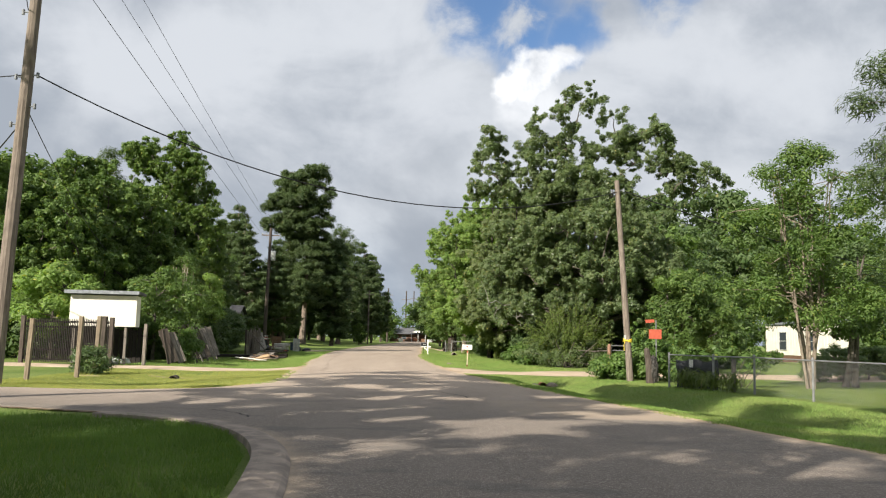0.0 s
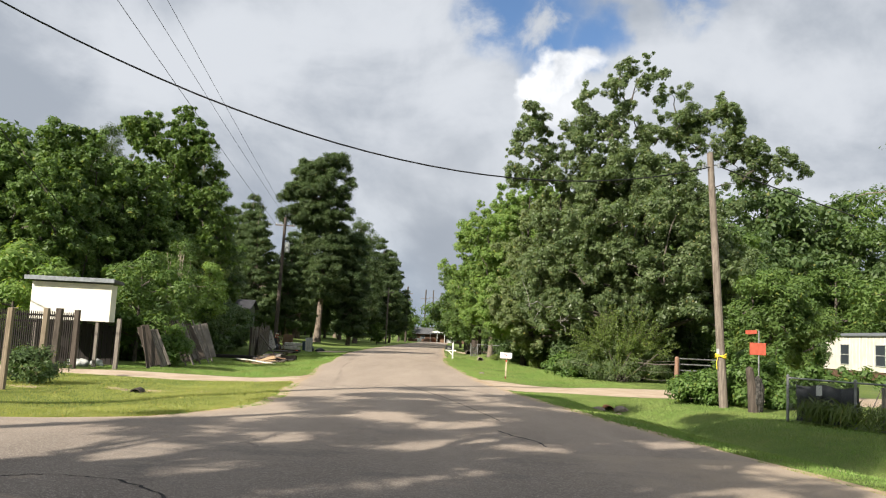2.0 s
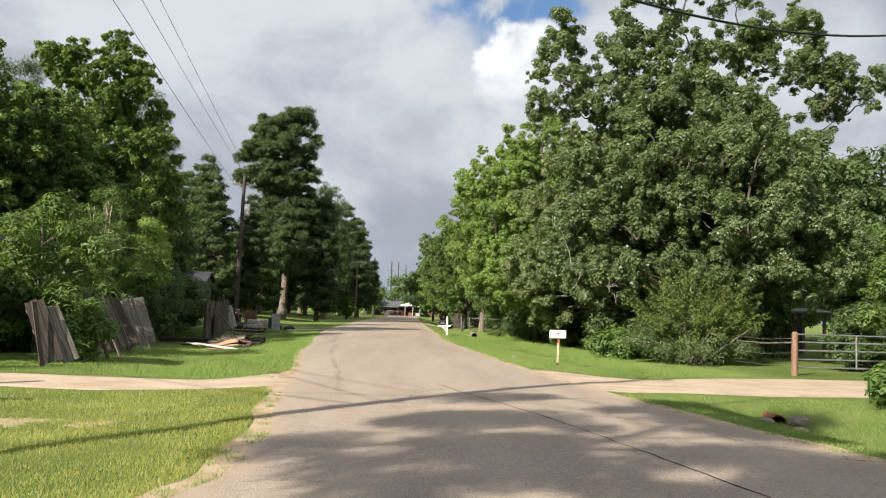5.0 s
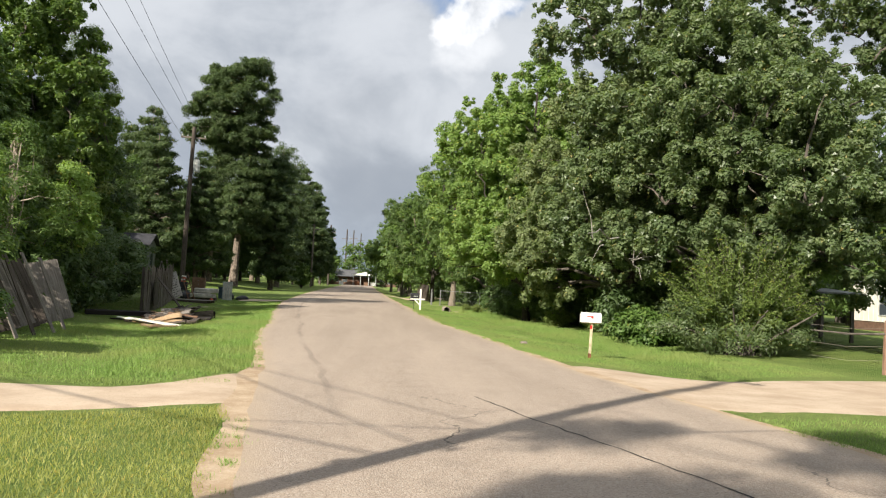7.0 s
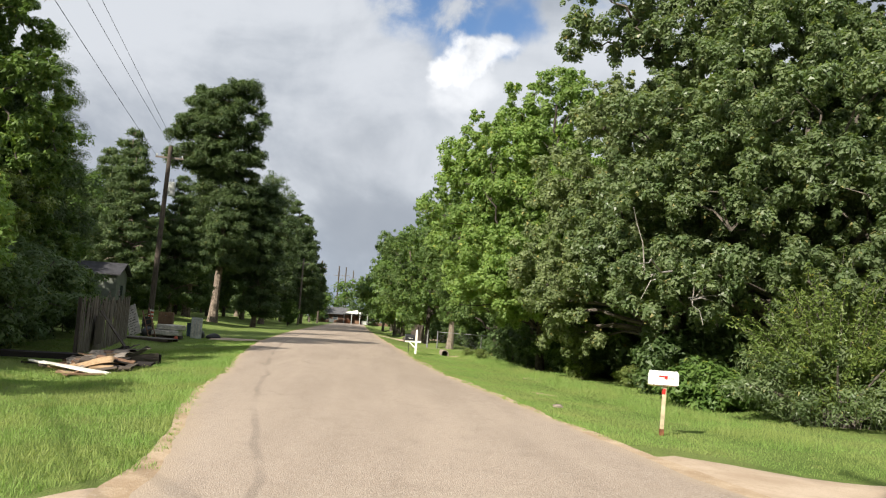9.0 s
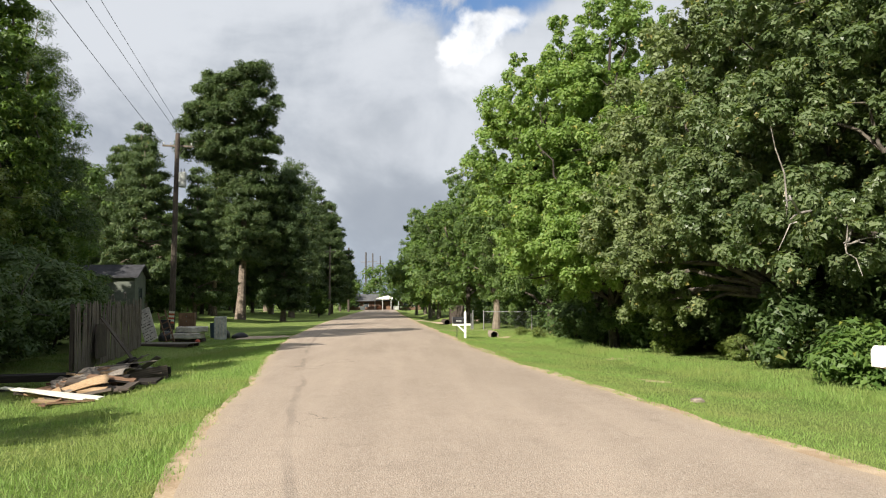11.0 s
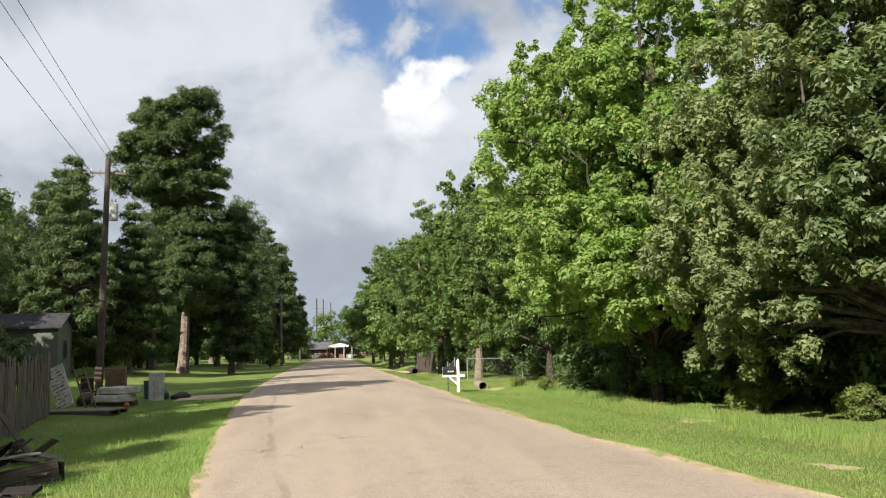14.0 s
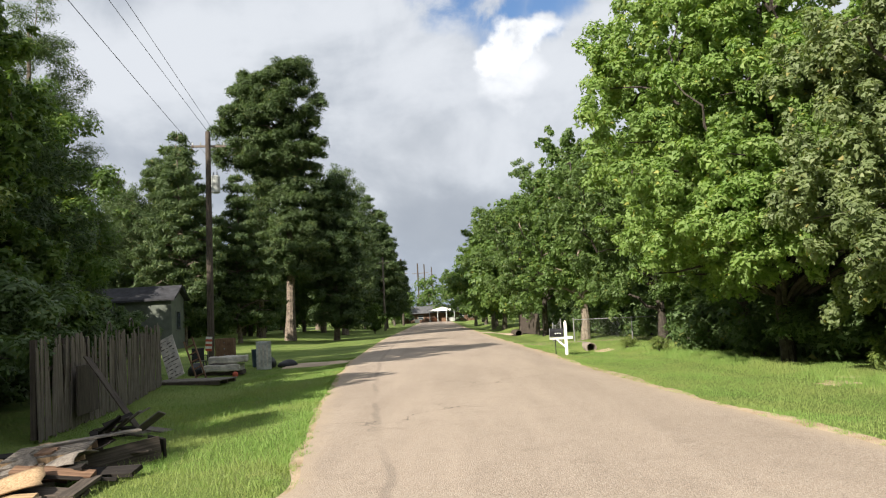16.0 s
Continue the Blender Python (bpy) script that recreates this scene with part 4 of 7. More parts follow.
# ---- white raised box on posts, fence posts and palings on the left lot ----
sb = thing("raised_shed", "white boarded shed raised on wooden posts with a flat grey roof", "shed", (-14.15, 35.2, gz(-14.1, 35.2)), 2)
part("front_board", Geo().box((-1.47, 0, 1.66), (1.45, 0.10, 3.02), None, 0.008), M_CREAM, sb, "white painted boarding")
part("side_board", Geo().box((-1.47, 0.103, 1.66), (-1.38, 0.5, 3.0)), M_CREAM, sb)
part("side_board", Geo().box((1.36, 0.103, 1.66), (1.45, 0.5, 3.0)), M_CREAM, sb)
part("floor_board", Geo().box((-1.45, 0.11, 1.62), (1.42, 0.5, 1.70)), M_DARKWOOD, sb)
part("roof", Geo().prism([(-0.28, 3.10), (0.7, 3.04), (0.7, 3.15), (-0.28, 3.21)], -1.62, 1.62, "x"), M_GREYROOF, sb, "thin grey roof")
part("fascia", Geo().box((-1.63, -0.315, 3.075), (1.63, -0.285, 3.225)), M_GREYMETAL, sb, "grey metal roof edge")
for x, y in ((-1.25, 0.05), (1.0, 0.05)):
    part("post", Geo().box((x - 0.055, y - 0.055 + 0.06, -0.2), (x + 0.055, y + 0.055 + 0.06, 1.64), None, 0.006), M_GREYWOOD, sb)

for x, y, h, w, lean, mat in ((-10.3, 24.45, 1.88, 0.06, 1.0, M_POSTWOOD), (-11.75, 33.9, 1.75, 0.065, 0.5, M_GREYWOOD), (-10.9, 22.6, 1.75, 0.06, 2.0, M_POSTWOOD), (10.3, 25.7, 1.05, 0.06, 0.5, M_GREYWOOD)):
    g = Geo().box((-w, -w, -0.2), (w, w, h), Matrix.Rotation(radians(lean), 4, "Y"), 0.01)
    single("fence_post", g, mat, "square weathered wooden fence post standing in the grass", "post", "fence posts of the lot", place=(x, y, gz(x, y)))

for x, y, h, w, mat, lab in ((-11.0, 27.4, 1.95, 0.065, M_POSTWOOD, "square tan fence post beside the weedy bush"), (-11.7, 29.5, 1.98, 0.085, M_DARKWOOD, "thick dark timber post of the lot fence")):
    single("fence_post", Geo().box((-w, -w, -0.2), (w, w, h), Matrix.Rotation(radians(1.2), 4, "Y"), 0.012), mat, lab, "post", "fence posts of the lot", place=(x, y, gz(x, y)))
pal = thing("paling_fence", "dark paling fence with spiked pickets between timber posts", "fence", (-12.9, 33.2, gz(-12.9, 33.2)), 180)
for x, h, w, mat in ((0.0, 2.0, 0.08, M_DARKWOOD), (3.7, 2.0, 0.08, M_DARKWOOD)):
    part("fence_post", Geo().box((x - w, -w, -0.2), (x + w, w, h), None, 0.012), mat, pal)
# rails and pickets are coloured near-black for the shade they stand in
for z in (0.18, 0.58, 1.52, 1.74):
    part("rail", Geo().box((0.08, -0.03, z), (3.62, 0.03, z + 0.07)), M_SHADEWOOD, pal)
for k in range(48):
    x = 0.13 + k * 0.072
    g = Geo().box((x - 0.017, 0.031, 0.10), (x + 0.017, 0.053, 1.86))
    g.put([(x - 0.017, 0.031, 1.86), (x + 0.017, 0.031, 1.86), (x + 0.017, 0.053, 1.86), (x - 0.017, 0.053, 1.86), (x, 0.042, 1.93)], [(0, 1, 4), (1, 2, 4), (2, 3, 4), (3, 0, 4)])
    part("picket", g, M_SHADEWOOD, pal)
# sacks below the raised shed, and boarding added for the dark shade behind them
back = thing("board_screen", "near-black boarding added for the shade under the raised shed", "screen", (-16.4, 37.0, gz(-16, 37)))
for k in range(16):
    part("board", Geo().box((k * 0.21, 0.01 * (k % 2), 0.0), (k * 0.21 + 0.19, 0.03 + 0.01 * (k % 2), 1.62 - 0.05 * (k % 3))), M_SHADEWOOD, back)
part("rail", Geo().box((0, 0.045, 1.2), (3.35, 0.10, 1.3)), M_SHADEWOOD, back)
sackm = bmesh.new()
bmesh.ops.create_icosphere(sackm, subdivisions=3, radius=0.2)
for v in sackm.verts:
    c = v.co.copy()
    k = 1 + 0.5 * noise.noise(c * 7.0) + 0.25 * noise.noise(c * 19.0)
    v.co = Vector((c.x * 1.25 * k, c.y * 0.9 * k, max(c.z, -0.09) * 0.85 * k + 0.07))
me_sack = bpy.data.meshes.new("sack")
sackm.to_mesh(me_sack)
sackm.free()
me_sack.materials.append(M_GREYPANEL)
me_sack.shade_smooth()
for x, y, a in ((-13.9, 36.1, 0), (-13.45, 36.3, 60), (-13.75, 35.75, 130), (-14.4, 36.3, 200)):
    single("sack", me_sack, M_GREYPANEL, "crumpled greyish-white sack lying under the raised shed", "sack", "sacks under the shed", place=(x, y, gz(x, y)), turn=a)


# ---- leaning boards and panels ----
def leaning_panel(label, x, y, width, length, tilt, turn, planks, mat):
    """A battened panel of planks, standing on its lower edge and leaning back."""
    ob = thing("plank_screen", label, "screen", (x, y, gz(x, y) + 0.02), group="old panels leaning in a row")
    ob.matrix_basis = Matrix.Translation((x, y, gz(x, y) + 0.02 + width / 2 * math.sin(radians(tilt)))) @ pose(0, 0, 0, 0, 0, turn) @ pose(0, 0, 0, 0, -20, 0) @ pose(0, 0, 0, tilt, 0, 0)
    rng = random.Random(int(x * 100))
    w = width / planks
    for k in range(planks):
        top = length - rng.random() * 0.12
        part("plank", Geo().box((-0.012, -width / 2 + k * w + 0.006, rng.random() * 0.04), (0.012, -width / 2 + (k + 1) * w - 0.006, top)), mat, ob)
    for z in (0.3, length * 0.5, length - 0.3):
        part("batten", Geo().box((-0.05, -width / 2, z), (-0.013, width / 2, z + 0.09)), M_GREYWOOD, ob)


leaning_panel("dark weathered wooden panel leaning by the drive", -11.10, 35.9, 0.46, 1.66, 15, -50, 3, M_DARKWOOD)
leaning_panel("grey weathered wooden panel leaning on brush", -10.85, 36.3, 0.42, 1.6, 18, -50, 3, M_GREYWOOD)
leaning_panel("dark plank panel leaning beside the grass", -11.5, 39.9, 0.55, 1.85, 17, -48, 3, M_DARKWOOD)
leaning_panel("dark brown plank panel leaning among others", -11.5, 40.8, 0.5, 1.9, 20, -50, 3, M_DARKWOOD)
leaning_panel("grey plank panel leaning among others", -11.55, 41.7, 0.55, 1.85, 19, -48, 3, M_GREYWOOD)
leaning_panel("dark split panel leaning among others", -11.6, 42.7, 0.5, 1.82, 21, -50, 2, M_DARKWOOD)
leaning_panel("wide grey plywood panel leaning at the row's end", -11.9, 44.4, 1.05, 1.78, 13, -52, 1, M_GREYWOOD)


# ---- picket fence ----
fence = thing("picket_fence", "tall weathered grey picket fence with uneven pickets", "fence", (-12.75, 55.9, 0.0))
rng = random.Random(8)
f0, f1 = Vector((-12.75, 55.9)), Vector((-14.35, 67.0))
fn = int((f1 - f0).length / 0.142)
fdir = (f1 - f0).normalized()
fturn = math.degrees(math.atan2(fdir.y, fdir.x))
picket_meshes = []
for k in range(6):
    wv, hv = 0.060 + 0.006 * (k % 3), 1.70 + 0.05 * k
    g = Geo().prism([(-wv, 0), (wv, 0), (wv, hv - 0.05), (wv * 0.45, hv + 0.01 * (k % 2)), (-wv * 0.5, hv), (-wv, hv - 0.06)], -0.009, 0.009, "y")
    picket_meshes.append(g.mesh("picket", M_FENCEWOOD))
for k in range(fn):
    p = f0 + fdir * (k * 0.142)
    ob = part("picket", rng.choice(picket_meshes), M_FENCEWOOD, fence)
    ob.matrix_basis = pose(p.x - f0.x + rng.uniform(-0.012, 0.012), p.y - f0.y, gz(p.x, p.y) + 0.02 + rng.uniform(-0.05, 0.06), rng.uniform(-1.5, 1.5), rng.uniform(-2.2, 2.2), fturn + rng.uniform(-4, 4))
for z in (0.4, 1.35):
    a, b = Vector((0, 0, z + gz(f0.x, f0.y))), Vector((f1.x - f0.x, f1.y - f0.y, z + gz(f1.x, f1.y)))
    m = Matrix.Translation(a) @ pose(0, 0, 0, 0, 0, fturn)
    part("rail", Geo().box((0, 0.02, -0.04), ((b - a).length, 0.06, 0.04), m), M_DARKWOOD, fence)
for k in range(8):
    p = (f1 - f0) * (k / 7)
    part("fence_post", Geo().box((p.x - 0.05, p.y - 0.05, -0.2), (p.x + 0.05, p.y + 0.05, 1.65), Matrix.Translation((-0.10, -0.03, 0))), M_DARKWOOD, fence)
for k, (t, zz) in enumerate(((0.42, 1.75), (0.62, 1.85))):
    p = (f1 - f0) * t
    part("hose_loop", Geo().tube([(p.x + 0.05, p.y + 0.13 * math.cos(a), zz + 0.22 * math.sin(a)) for a in np.linspace(0.0, math.pi, 13)], 0.02, 6), M_GREYWOOD, fence, "loop of old hose over the pickets")
patch_m = Matrix.Translation((-0.16, 1.7, 0.0)) @ pose(0, 0, 0, 0, 0, fturn)
part("plywood_patch", Geo().box((0.0, -0.09, 0.02), (1.5, -0.06, 1.05), patch_m), M_DARKWOOD, fence, "weathered plywood patch")


# ---- junk on the verge ----
def plank(label, a, b, w, t, mat, name="plank", roll=0.0, group="scrap timber"):
    """A board lying or leaning between two points."""
    a, b = Vector(a), Vector(b)
    d = b - a
    ob = single(name, Geo().box((-w / 2, -t / 2, 0), (w / 2, t / 2, d.length), None, 0.004), mat, label, "board", group)
    ob.matrix_basis = Matrix.Translation(a) @ d.to_track_quat("Z", "Y").to_matrix().to_4x4() @ pose(0, 0, 0, 0, 0, roll)
    return ob


for x, y, ln, dx, mat in ((-11.1, 39.3, 2.0, -0.85, M_DARKWOOD), (-11.1, 40.2, 2.1, -0.95, M_GREYWOOD), (-11.1, 41.1, 2.05, -0.9, M_DARKWOOD), (-11.0, 42.0, 2.15, -1.0, M_GREYWOOD), (-11.2, 43.2, 2.0, -0.85, M_GREYWOOD), (-11.25, 35.6, 1.6, -0.42, M_DARKWOOD)):
    z = gz(x, y)
    plank("weathered plank leaning among old panels", (x, y, z), (x + dx, y + 0.25, z + math.sqrt(ln * ln - dx * dx - 0.06)), 0.15, 0.03, mat, roll=12, group="planks leaning in a row")
rng = random.Random(21)
plank_labels = {M_GREYWOOD: "broken grey board on a scrap heap", M_DARKWOOD: "dark rotten board on a scrap heap", M_SHADEWOOD: "near-black board on a scrap heap", M_BROWNWOOD: "brown broken board on a scrap heap", M_TANWOOD: "tan split board on a scrap heap"}
for k in range(86):
    cx, cy = -10.6 + rng.gauss(0, 0.45), 51.0 + rng.gauss(0, 0.8)
    level = rng.random() * max(0.05, 0.52 - 0.36 * math.hypot(cx + 10.4, (cy - 51.5) * 0.6))
    a, ln = rng.uniform(-0.45, 0.5) + (math.pi / 2 if rng.random() < 0.25 else 0), rng.uniform(0.35, 1.05)
    z0 = gz(cx, cy) + 0.03 + level
    dz = rng.uniform(-0.08, 0.08)
    dx, dy = math.cos(a) * ln / 2, math.sin(a) * ln / 2
    lo = lambda x, y, z: max(z, gz(x, y) + 0.03)
    mat = rng.choice([M_GREYWOOD, M_DARKWOOD, M_DARKWOOD, M_SHADEWOOD, M_BROWNWOOD, M_BROWNWOOD, M_TANWOOD])
    plank(plank_labels[mat], (cx - dx, cy - dy, lo(cx - dx, cy - dy, z0 - dz)), (cx + dx, cy + dy, lo(cx + dx, cy + dy, z0 + dz)), rng.uniform(0.08, 0.22), rng.uniform(0.025, 0.07), mat, roll=rng.uniform(-25, 25))
for dx, w, ln in ((0.0, 0.22, 1.85), (-0.4, 0.14, 1.3), (0.2, 0.10, 1.4)):
    z = gz(-10.6, 49.6) + 0.08
    plank("pale cream board lying on the grass by the scrap heap", (-11.65 + dx, 49.9 - dx * 0.8, z + 0.16), (-11.65 + dx + ln, 49.55 - dx * 1.1, z), w, 0.035, M_CREAM, roll=4)
plank("long dark beam lying behind the scrap heap", (-13.6, 51.6, gz(-13.6, 51.6) + 0.12), (-10.9, 52.9, gz(-10.9, 52.9) + 0.22), 0.30, 0.16, M_SHADEWOOD, roll=5)
plank("wide grey weathered board lying on top of the scrap heap", (-10.75, 51.95, 0.20), (-9.6, 52.5, 0.30), 0.55, 0.025, M_GREYWOOD, roll=-4)
plank("wide dark board standing on edge by the scrap heap", (-10.3, 51.75, gz(-10.3, 51.75) + 0.16), (-9.3, 52.45, gz(-9.3, 52.45) + 0.17), 0.32, 0.04, M_DARKWOOD, roll=86)
plank("near-black board standing on edge by the scrap heap", (-9.25, 52.5, gz(-9.25, 52.5) + 0.14), (-9.7, 53.1, gz(-9.7, 53.1) + 0.16), 0.28, 0.04, M_SHADEWOOD, roll=88)
plank("short tan timber end poking out of the scrap heap", (-9.95, 51.35, 0.0), (-10.3, 51.7, 0.04), 0.11, 0.09, M_TANWOOD, roll=10)
plank("thick tan timber with a raw split end", (-10.95, 52.4, 0.12), (-10.3, 51.8, 0.12), 0.16, 0.13, M_TANWOOD, roll=6)
rngs = np.random.default_rng(31)
for sx, sy, sz, st, sw, sl, smat, slab_label in ((-10.9, 51.0, 0.36, 20, 0.5, 0.9, M_GREYWOOD, "warped grey plywood sheet on the scrap heap"), (-10.1, 51.1, 0.34, -15, 0.45, 0.8, M_GREYWOOD, "warped pale grey plywood sheet on the scrap heap"), (-10.2, 51.9, 0.40, 35, 0.45, 0.9, M_DARKWOOD, "warped dark plywood sheet on the scrap heap"), (-10.5, 50.25, 0.22, 12, 0.5, 1.2, M_TANWOOD, "split tan plywood sheet at the heap's foot")):
    sh, ph = Geo(), rngs.uniform(0, 6, 3)
    nu, nv = 9, 6
    top = []
    for i in range(nu):
        for j in range(nv):
            u, v = i / (nu - 1) - 0.5, j / (nv - 1) - 0.5
            ragged = 1 + (0.10 * rngs.normal() if i in (0, nu - 1) else 0)
            top.append((u * sl * ragged, v * sw, 0.07 * math.sin(3 * u + ph[0]) + 0.05 * math.sin(5 * v + ph[1]) + 0.05 * u * v))
    n1 = nu * nv
    vs = top + [(x, y, z - 0.014) for x, y, z in top]
    fs = []
    for i in range(nu - 1):
        for j in range(nv - 1):
            q = (i * nv + j, (i + 1) * nv + j, (i + 1) * nv + j + 1, i * nv + j + 1)
            fs += [q, tuple(k + n1 for k in reversed(q))]
    rim = [i * nv for i in range(nu)] + [(nu - 1) * nv + j for j in range(1, nv)] + [i * nv + nv - 1 for i in range(nu - 2, -1, -1)] + [j for j in range(nv - 2, 0, -1)]
    fs += [(rim[k], rim[(k + 1) % len(rim)], rim[(k + 1) % len(rim)] + n1, rim[k] + n1) for k in range(len(rim))]
    sh.put(vs, fs)
    sheet_ob = single("plywood_sheet", sh, smat, slab_label, "sheet", "scrap timber", smooth=True)
    sheet_ob.matrix_basis = pose(sx, sy, gz(sx, sy) + sz, 8, -10, st)
pallet = thing("pallet", "dark broken wooden pallet lying on the scrap heap", "pallet", (-9.55, 51.3, gz(-9.5, 51.3) + 0.33), 12)
pallet.matrix_basis = Matrix.Translation((-10.45, 51.6, gz(-10.4, 51.6) + 0.36)) @ pose(0, 0, 0, 3, -4, 12)
for k in range(7):
    part("slat", Geo().box((-0.5, -0.42 + k * 0.13, 0.1), (0.5, -0.32 + k * 0.13, 0.12)), M_GREYWOOD, pallet)
for y in (-0.4, 0.0, 0.4):
    part("stringer", Geo().box((-0.5, y - 0.02, 0.0), (0.5, y + 0.02, 0.098)), M_TANWOOD, pallet)
for k in range(14):
    cx, cy = -11.55 + rng.gauss(0, 0.35), 56.6 + rng.gauss(0, 0.3)
    a, ln = rng.uniform(-0.7, 1.2), rng.uniform(0.3, 0.65)
    z = gz(cx, cy) + 0.05 + rng.random() * 0.2
    plank("dark splintered board in a small heap by the fence", (cx, cy, z), (cx + math.cos(a) * ln, cy + math.sin(a) * ln, max(gz(cx, cy) + 0.04, z + rng.uniform(-0.1, 0.35))), 0.17, 0.03, rng.choice([M_DARKWOOD, M_DARKWOOD, M_SHADEWOOD, M_GREYWOOD]), roll=rng.uniform(-40, 40), group="splintered boards by the fence")
plank("long grey board leaning against the picket fence", (-11.25, 56.9, gz(-11.3, 56.9)), (-12.80, 58.0, 1.22), 0.17, 0.035, M_DARKWOOD, roll=15)


def mattress(z, x, y, turn, squash):
    ob = thing("mattress", "stained off-white mattress sagging on a pile of junk", "mattress", (x, y, z), turn, "discarded mattresses")
    bm = bmesh.new()
    bmesh.ops.create_cube(bm, size=1.0)
    bmesh.ops.subdivide_edges(bm, edges=bm.edges[:], cuts=6, use_grid_fill=True)
    for v in bm.verts:
        x0, y0, z0 = v.co
        edge = max(abs(x0), abs(y0)) * 2
        v.co = Vector((x0 * 1.36, y0 * 1.1, z0 * 0.27 * (1 - 0.3 * max(0, edge - 0.6) ** 2 * 4) + 0.135 - squash * 0.06 * (x0 * 2) ** 2 + 0.02 * math.sin(9 * x0 + 5 * y0)))
    me = bpy.data.meshes.new("pad")
    bm.to_mesh(me)
    bm.free()
    me.materials.append(M_OFFWHITE)
    me.shade_smooth()
    part("pad", me, M_OFFWHITE, ob)
    rim = [(0.68 * sx, 0.55 * sy, 0.02) for sx, sy in ((-1, -1), (1, -1), (1, 1), (-1, 1), (-1, -1))]
    part("piping", Geo().tube([(a, b, 0.135 - squash * 0.06 * (a / 0.68) ** 2) for a, b, _ in rim], 0.012, 6), M_GREYPANEL, ob)


jz = gz(-13.7, 72.2)
deckb = thing("wooden_platform", "dark low wooden platform lying on the grass", "platform", (-13.55, 67.6, gz(-13.5, 67.6)), -10)
for k in range(9):
    part("plank", Geo().box((-1.25, -0.65 + k * 0.145, 0.10), (1.25, -0.52 + k * 0.145, 0.13)), M_GREYWOOD, deckb)
for y in (-0.6, 0.0, 0.58):
    part("bearer", Geo().box((-1.2, y - 0.05, -0.02), (1.2, y + 0.05, 0.099)), M_DARKWOOD, deckb)
base = thing("wooden_crate", "dark wooden crate under the mattresses", "crate", (-13.6, 71.7, jz), 5)
part("body", Geo().box((-0.7, -0.45, -0.02), (0.7, 0.45, 0.14), None, 0.01), M_DARKWOOD, base)
mattress(jz + 0.12, -13.65, 71.6, 3, 0.3)
mattress(jz + 0.40, -13.50, 71.8, 8, -0.3)
slab = thing("appliance_panel", "pale grey appliance standing upright on the lawn edge", "appliance", (-12.7, 74.2, gz(-12.7, 74.2)), 6)
part("body", Geo().box((-0.29, -0.16, 0.0), (0.29, 0.16, 1.15), None, 0.02), M_GREYPANEL, slab)
for k in range(3):
    part("panel_rib", Geo().box((-0.2 + k * 0.16, -0.172, 0.12), (-0.13 + k * 0.16, -0.158, 1.0)), M_OFFWHITE, slab)
lean2 = thing("patterned_panel", "grey patterned panel with pale patches leaning at the fence end", "panel", (-14.75, 70.9, gz(-14.7, 70.9)))
lean2.matrix_basis = Matrix.Translation((-14.45, 68.7, gz(-14.4, 68.7) + 0.15)) @ pose(0, 0, 0, 0, -25, -8) @ pose(0, 0, 0, -16, 0, 0)
part("board", Geo().box((-0.30, -0.02, 0.0), (0.30, 0.02, 1.55), None, 0.006), M_OFFWHITE, lean2)
rngl = random.Random(12)
for r in range(11):
    x = -0.27
    while x < 0.18:
        w = rngl.uniform(0.05, 0.16)
        if rngl.random() < 0.78:
            part("patch", Geo().box((x, -0.026, 0.06 + r * 0.135), (min(0.27, x + w), -0.021, 0.06 + r * 0.135 + rngl.uniform(0.015, 0.05))), M_DARKWOOD, lean2)
        x += w + rngl.uniform(0.02, 0.06)
ladder = thing("ladder", "brown wooden ladder leaning behind the patterned panel", "ladder", (-14.25, 71.9, gz(-14.2, 71.9)))
ladder.matrix_basis = Matrix.Translation((-13.75, 69.2, gz(-13.7, 69.2))) @ pose(0, 0, 0, 0, -24, -8) @ pose(0, 0, 0, -12, 0, 0)
for s in (-0.17, 0.17):
    part("side_rail", Geo().box((s - 0.02, -0.035, 0), (s + 0.02, 0.035, 1.6)), M_BROWNWOOD, ladder)
for k in range(5):
    part("rung", Geo().box((-0.16, -0.02, 0.2 + k * 0.28), (0.16, 0.02, 0.24 + k * 0.28)), M_BROWNWOOD, ladder)
dresser = thing("dresser", "reddish-brown wooden dresser standing outdoors", "dresser", (-15.3, 78.0, gz(-15.3, 78)), 4)
part("body", Geo().box((-0.42, -0.25, 0), (0.42, 0.25, 1.25), None, 0.01), M_BROWNWOOD, dresser)
for k in range(4):
    dr = part("drawer", Geo().box((-0.38, -0.275, 0.1 + k * 0.28), (0.38, -0.252, 0.35 + k * 0.28)), M_BROWNWOOD, dresser)
    part("knob", Geo().tube([(0, -0.275, 0.22 + k * 0.28), (0, -0.31, 0.22 + k * 0.28)], 0.025, 8), M_GREYMETAL, dr)
chair = thing("plastic_chair", "black moulded plastic garden chair among the junk", "chair", (-15.35, 74.2, gz(-15.35, 74.2)), 30)
part("seat", Geo().box((-0.25, -0.25, 0.40), (0.25, 0.25, 0.44), None, 0.015), M_BLACK, chair)
part("backrest", Geo().box((-0.25, 0.22, 0.42), (0.25, 0.27, 0.95), None, 0.015), M_BLACK, chair)
for sx in (-1, 1):
    for sy in (-1, 1):
        part("leg", Geo().tube([(0.21 * sx, 0.21 * sy, 0.40), (0.25 * sx, 0.25 * sy, 0.0)], [0.03, 0.022], 8), M_BLACK, chair)
    part("armrest", Geo().tube([(0.27 * sx, -0.2, 0.42), (0.28 * sx, -0.2, 0.64), (0.28 * sx, 0.24, 0.66)], 0.022, 8), M_BLACK, chair)
bag = Geo()
bmb = bmesh.new()
bmesh.ops.create_icosphere(bmb, subdivisions=3, radius=0.3)
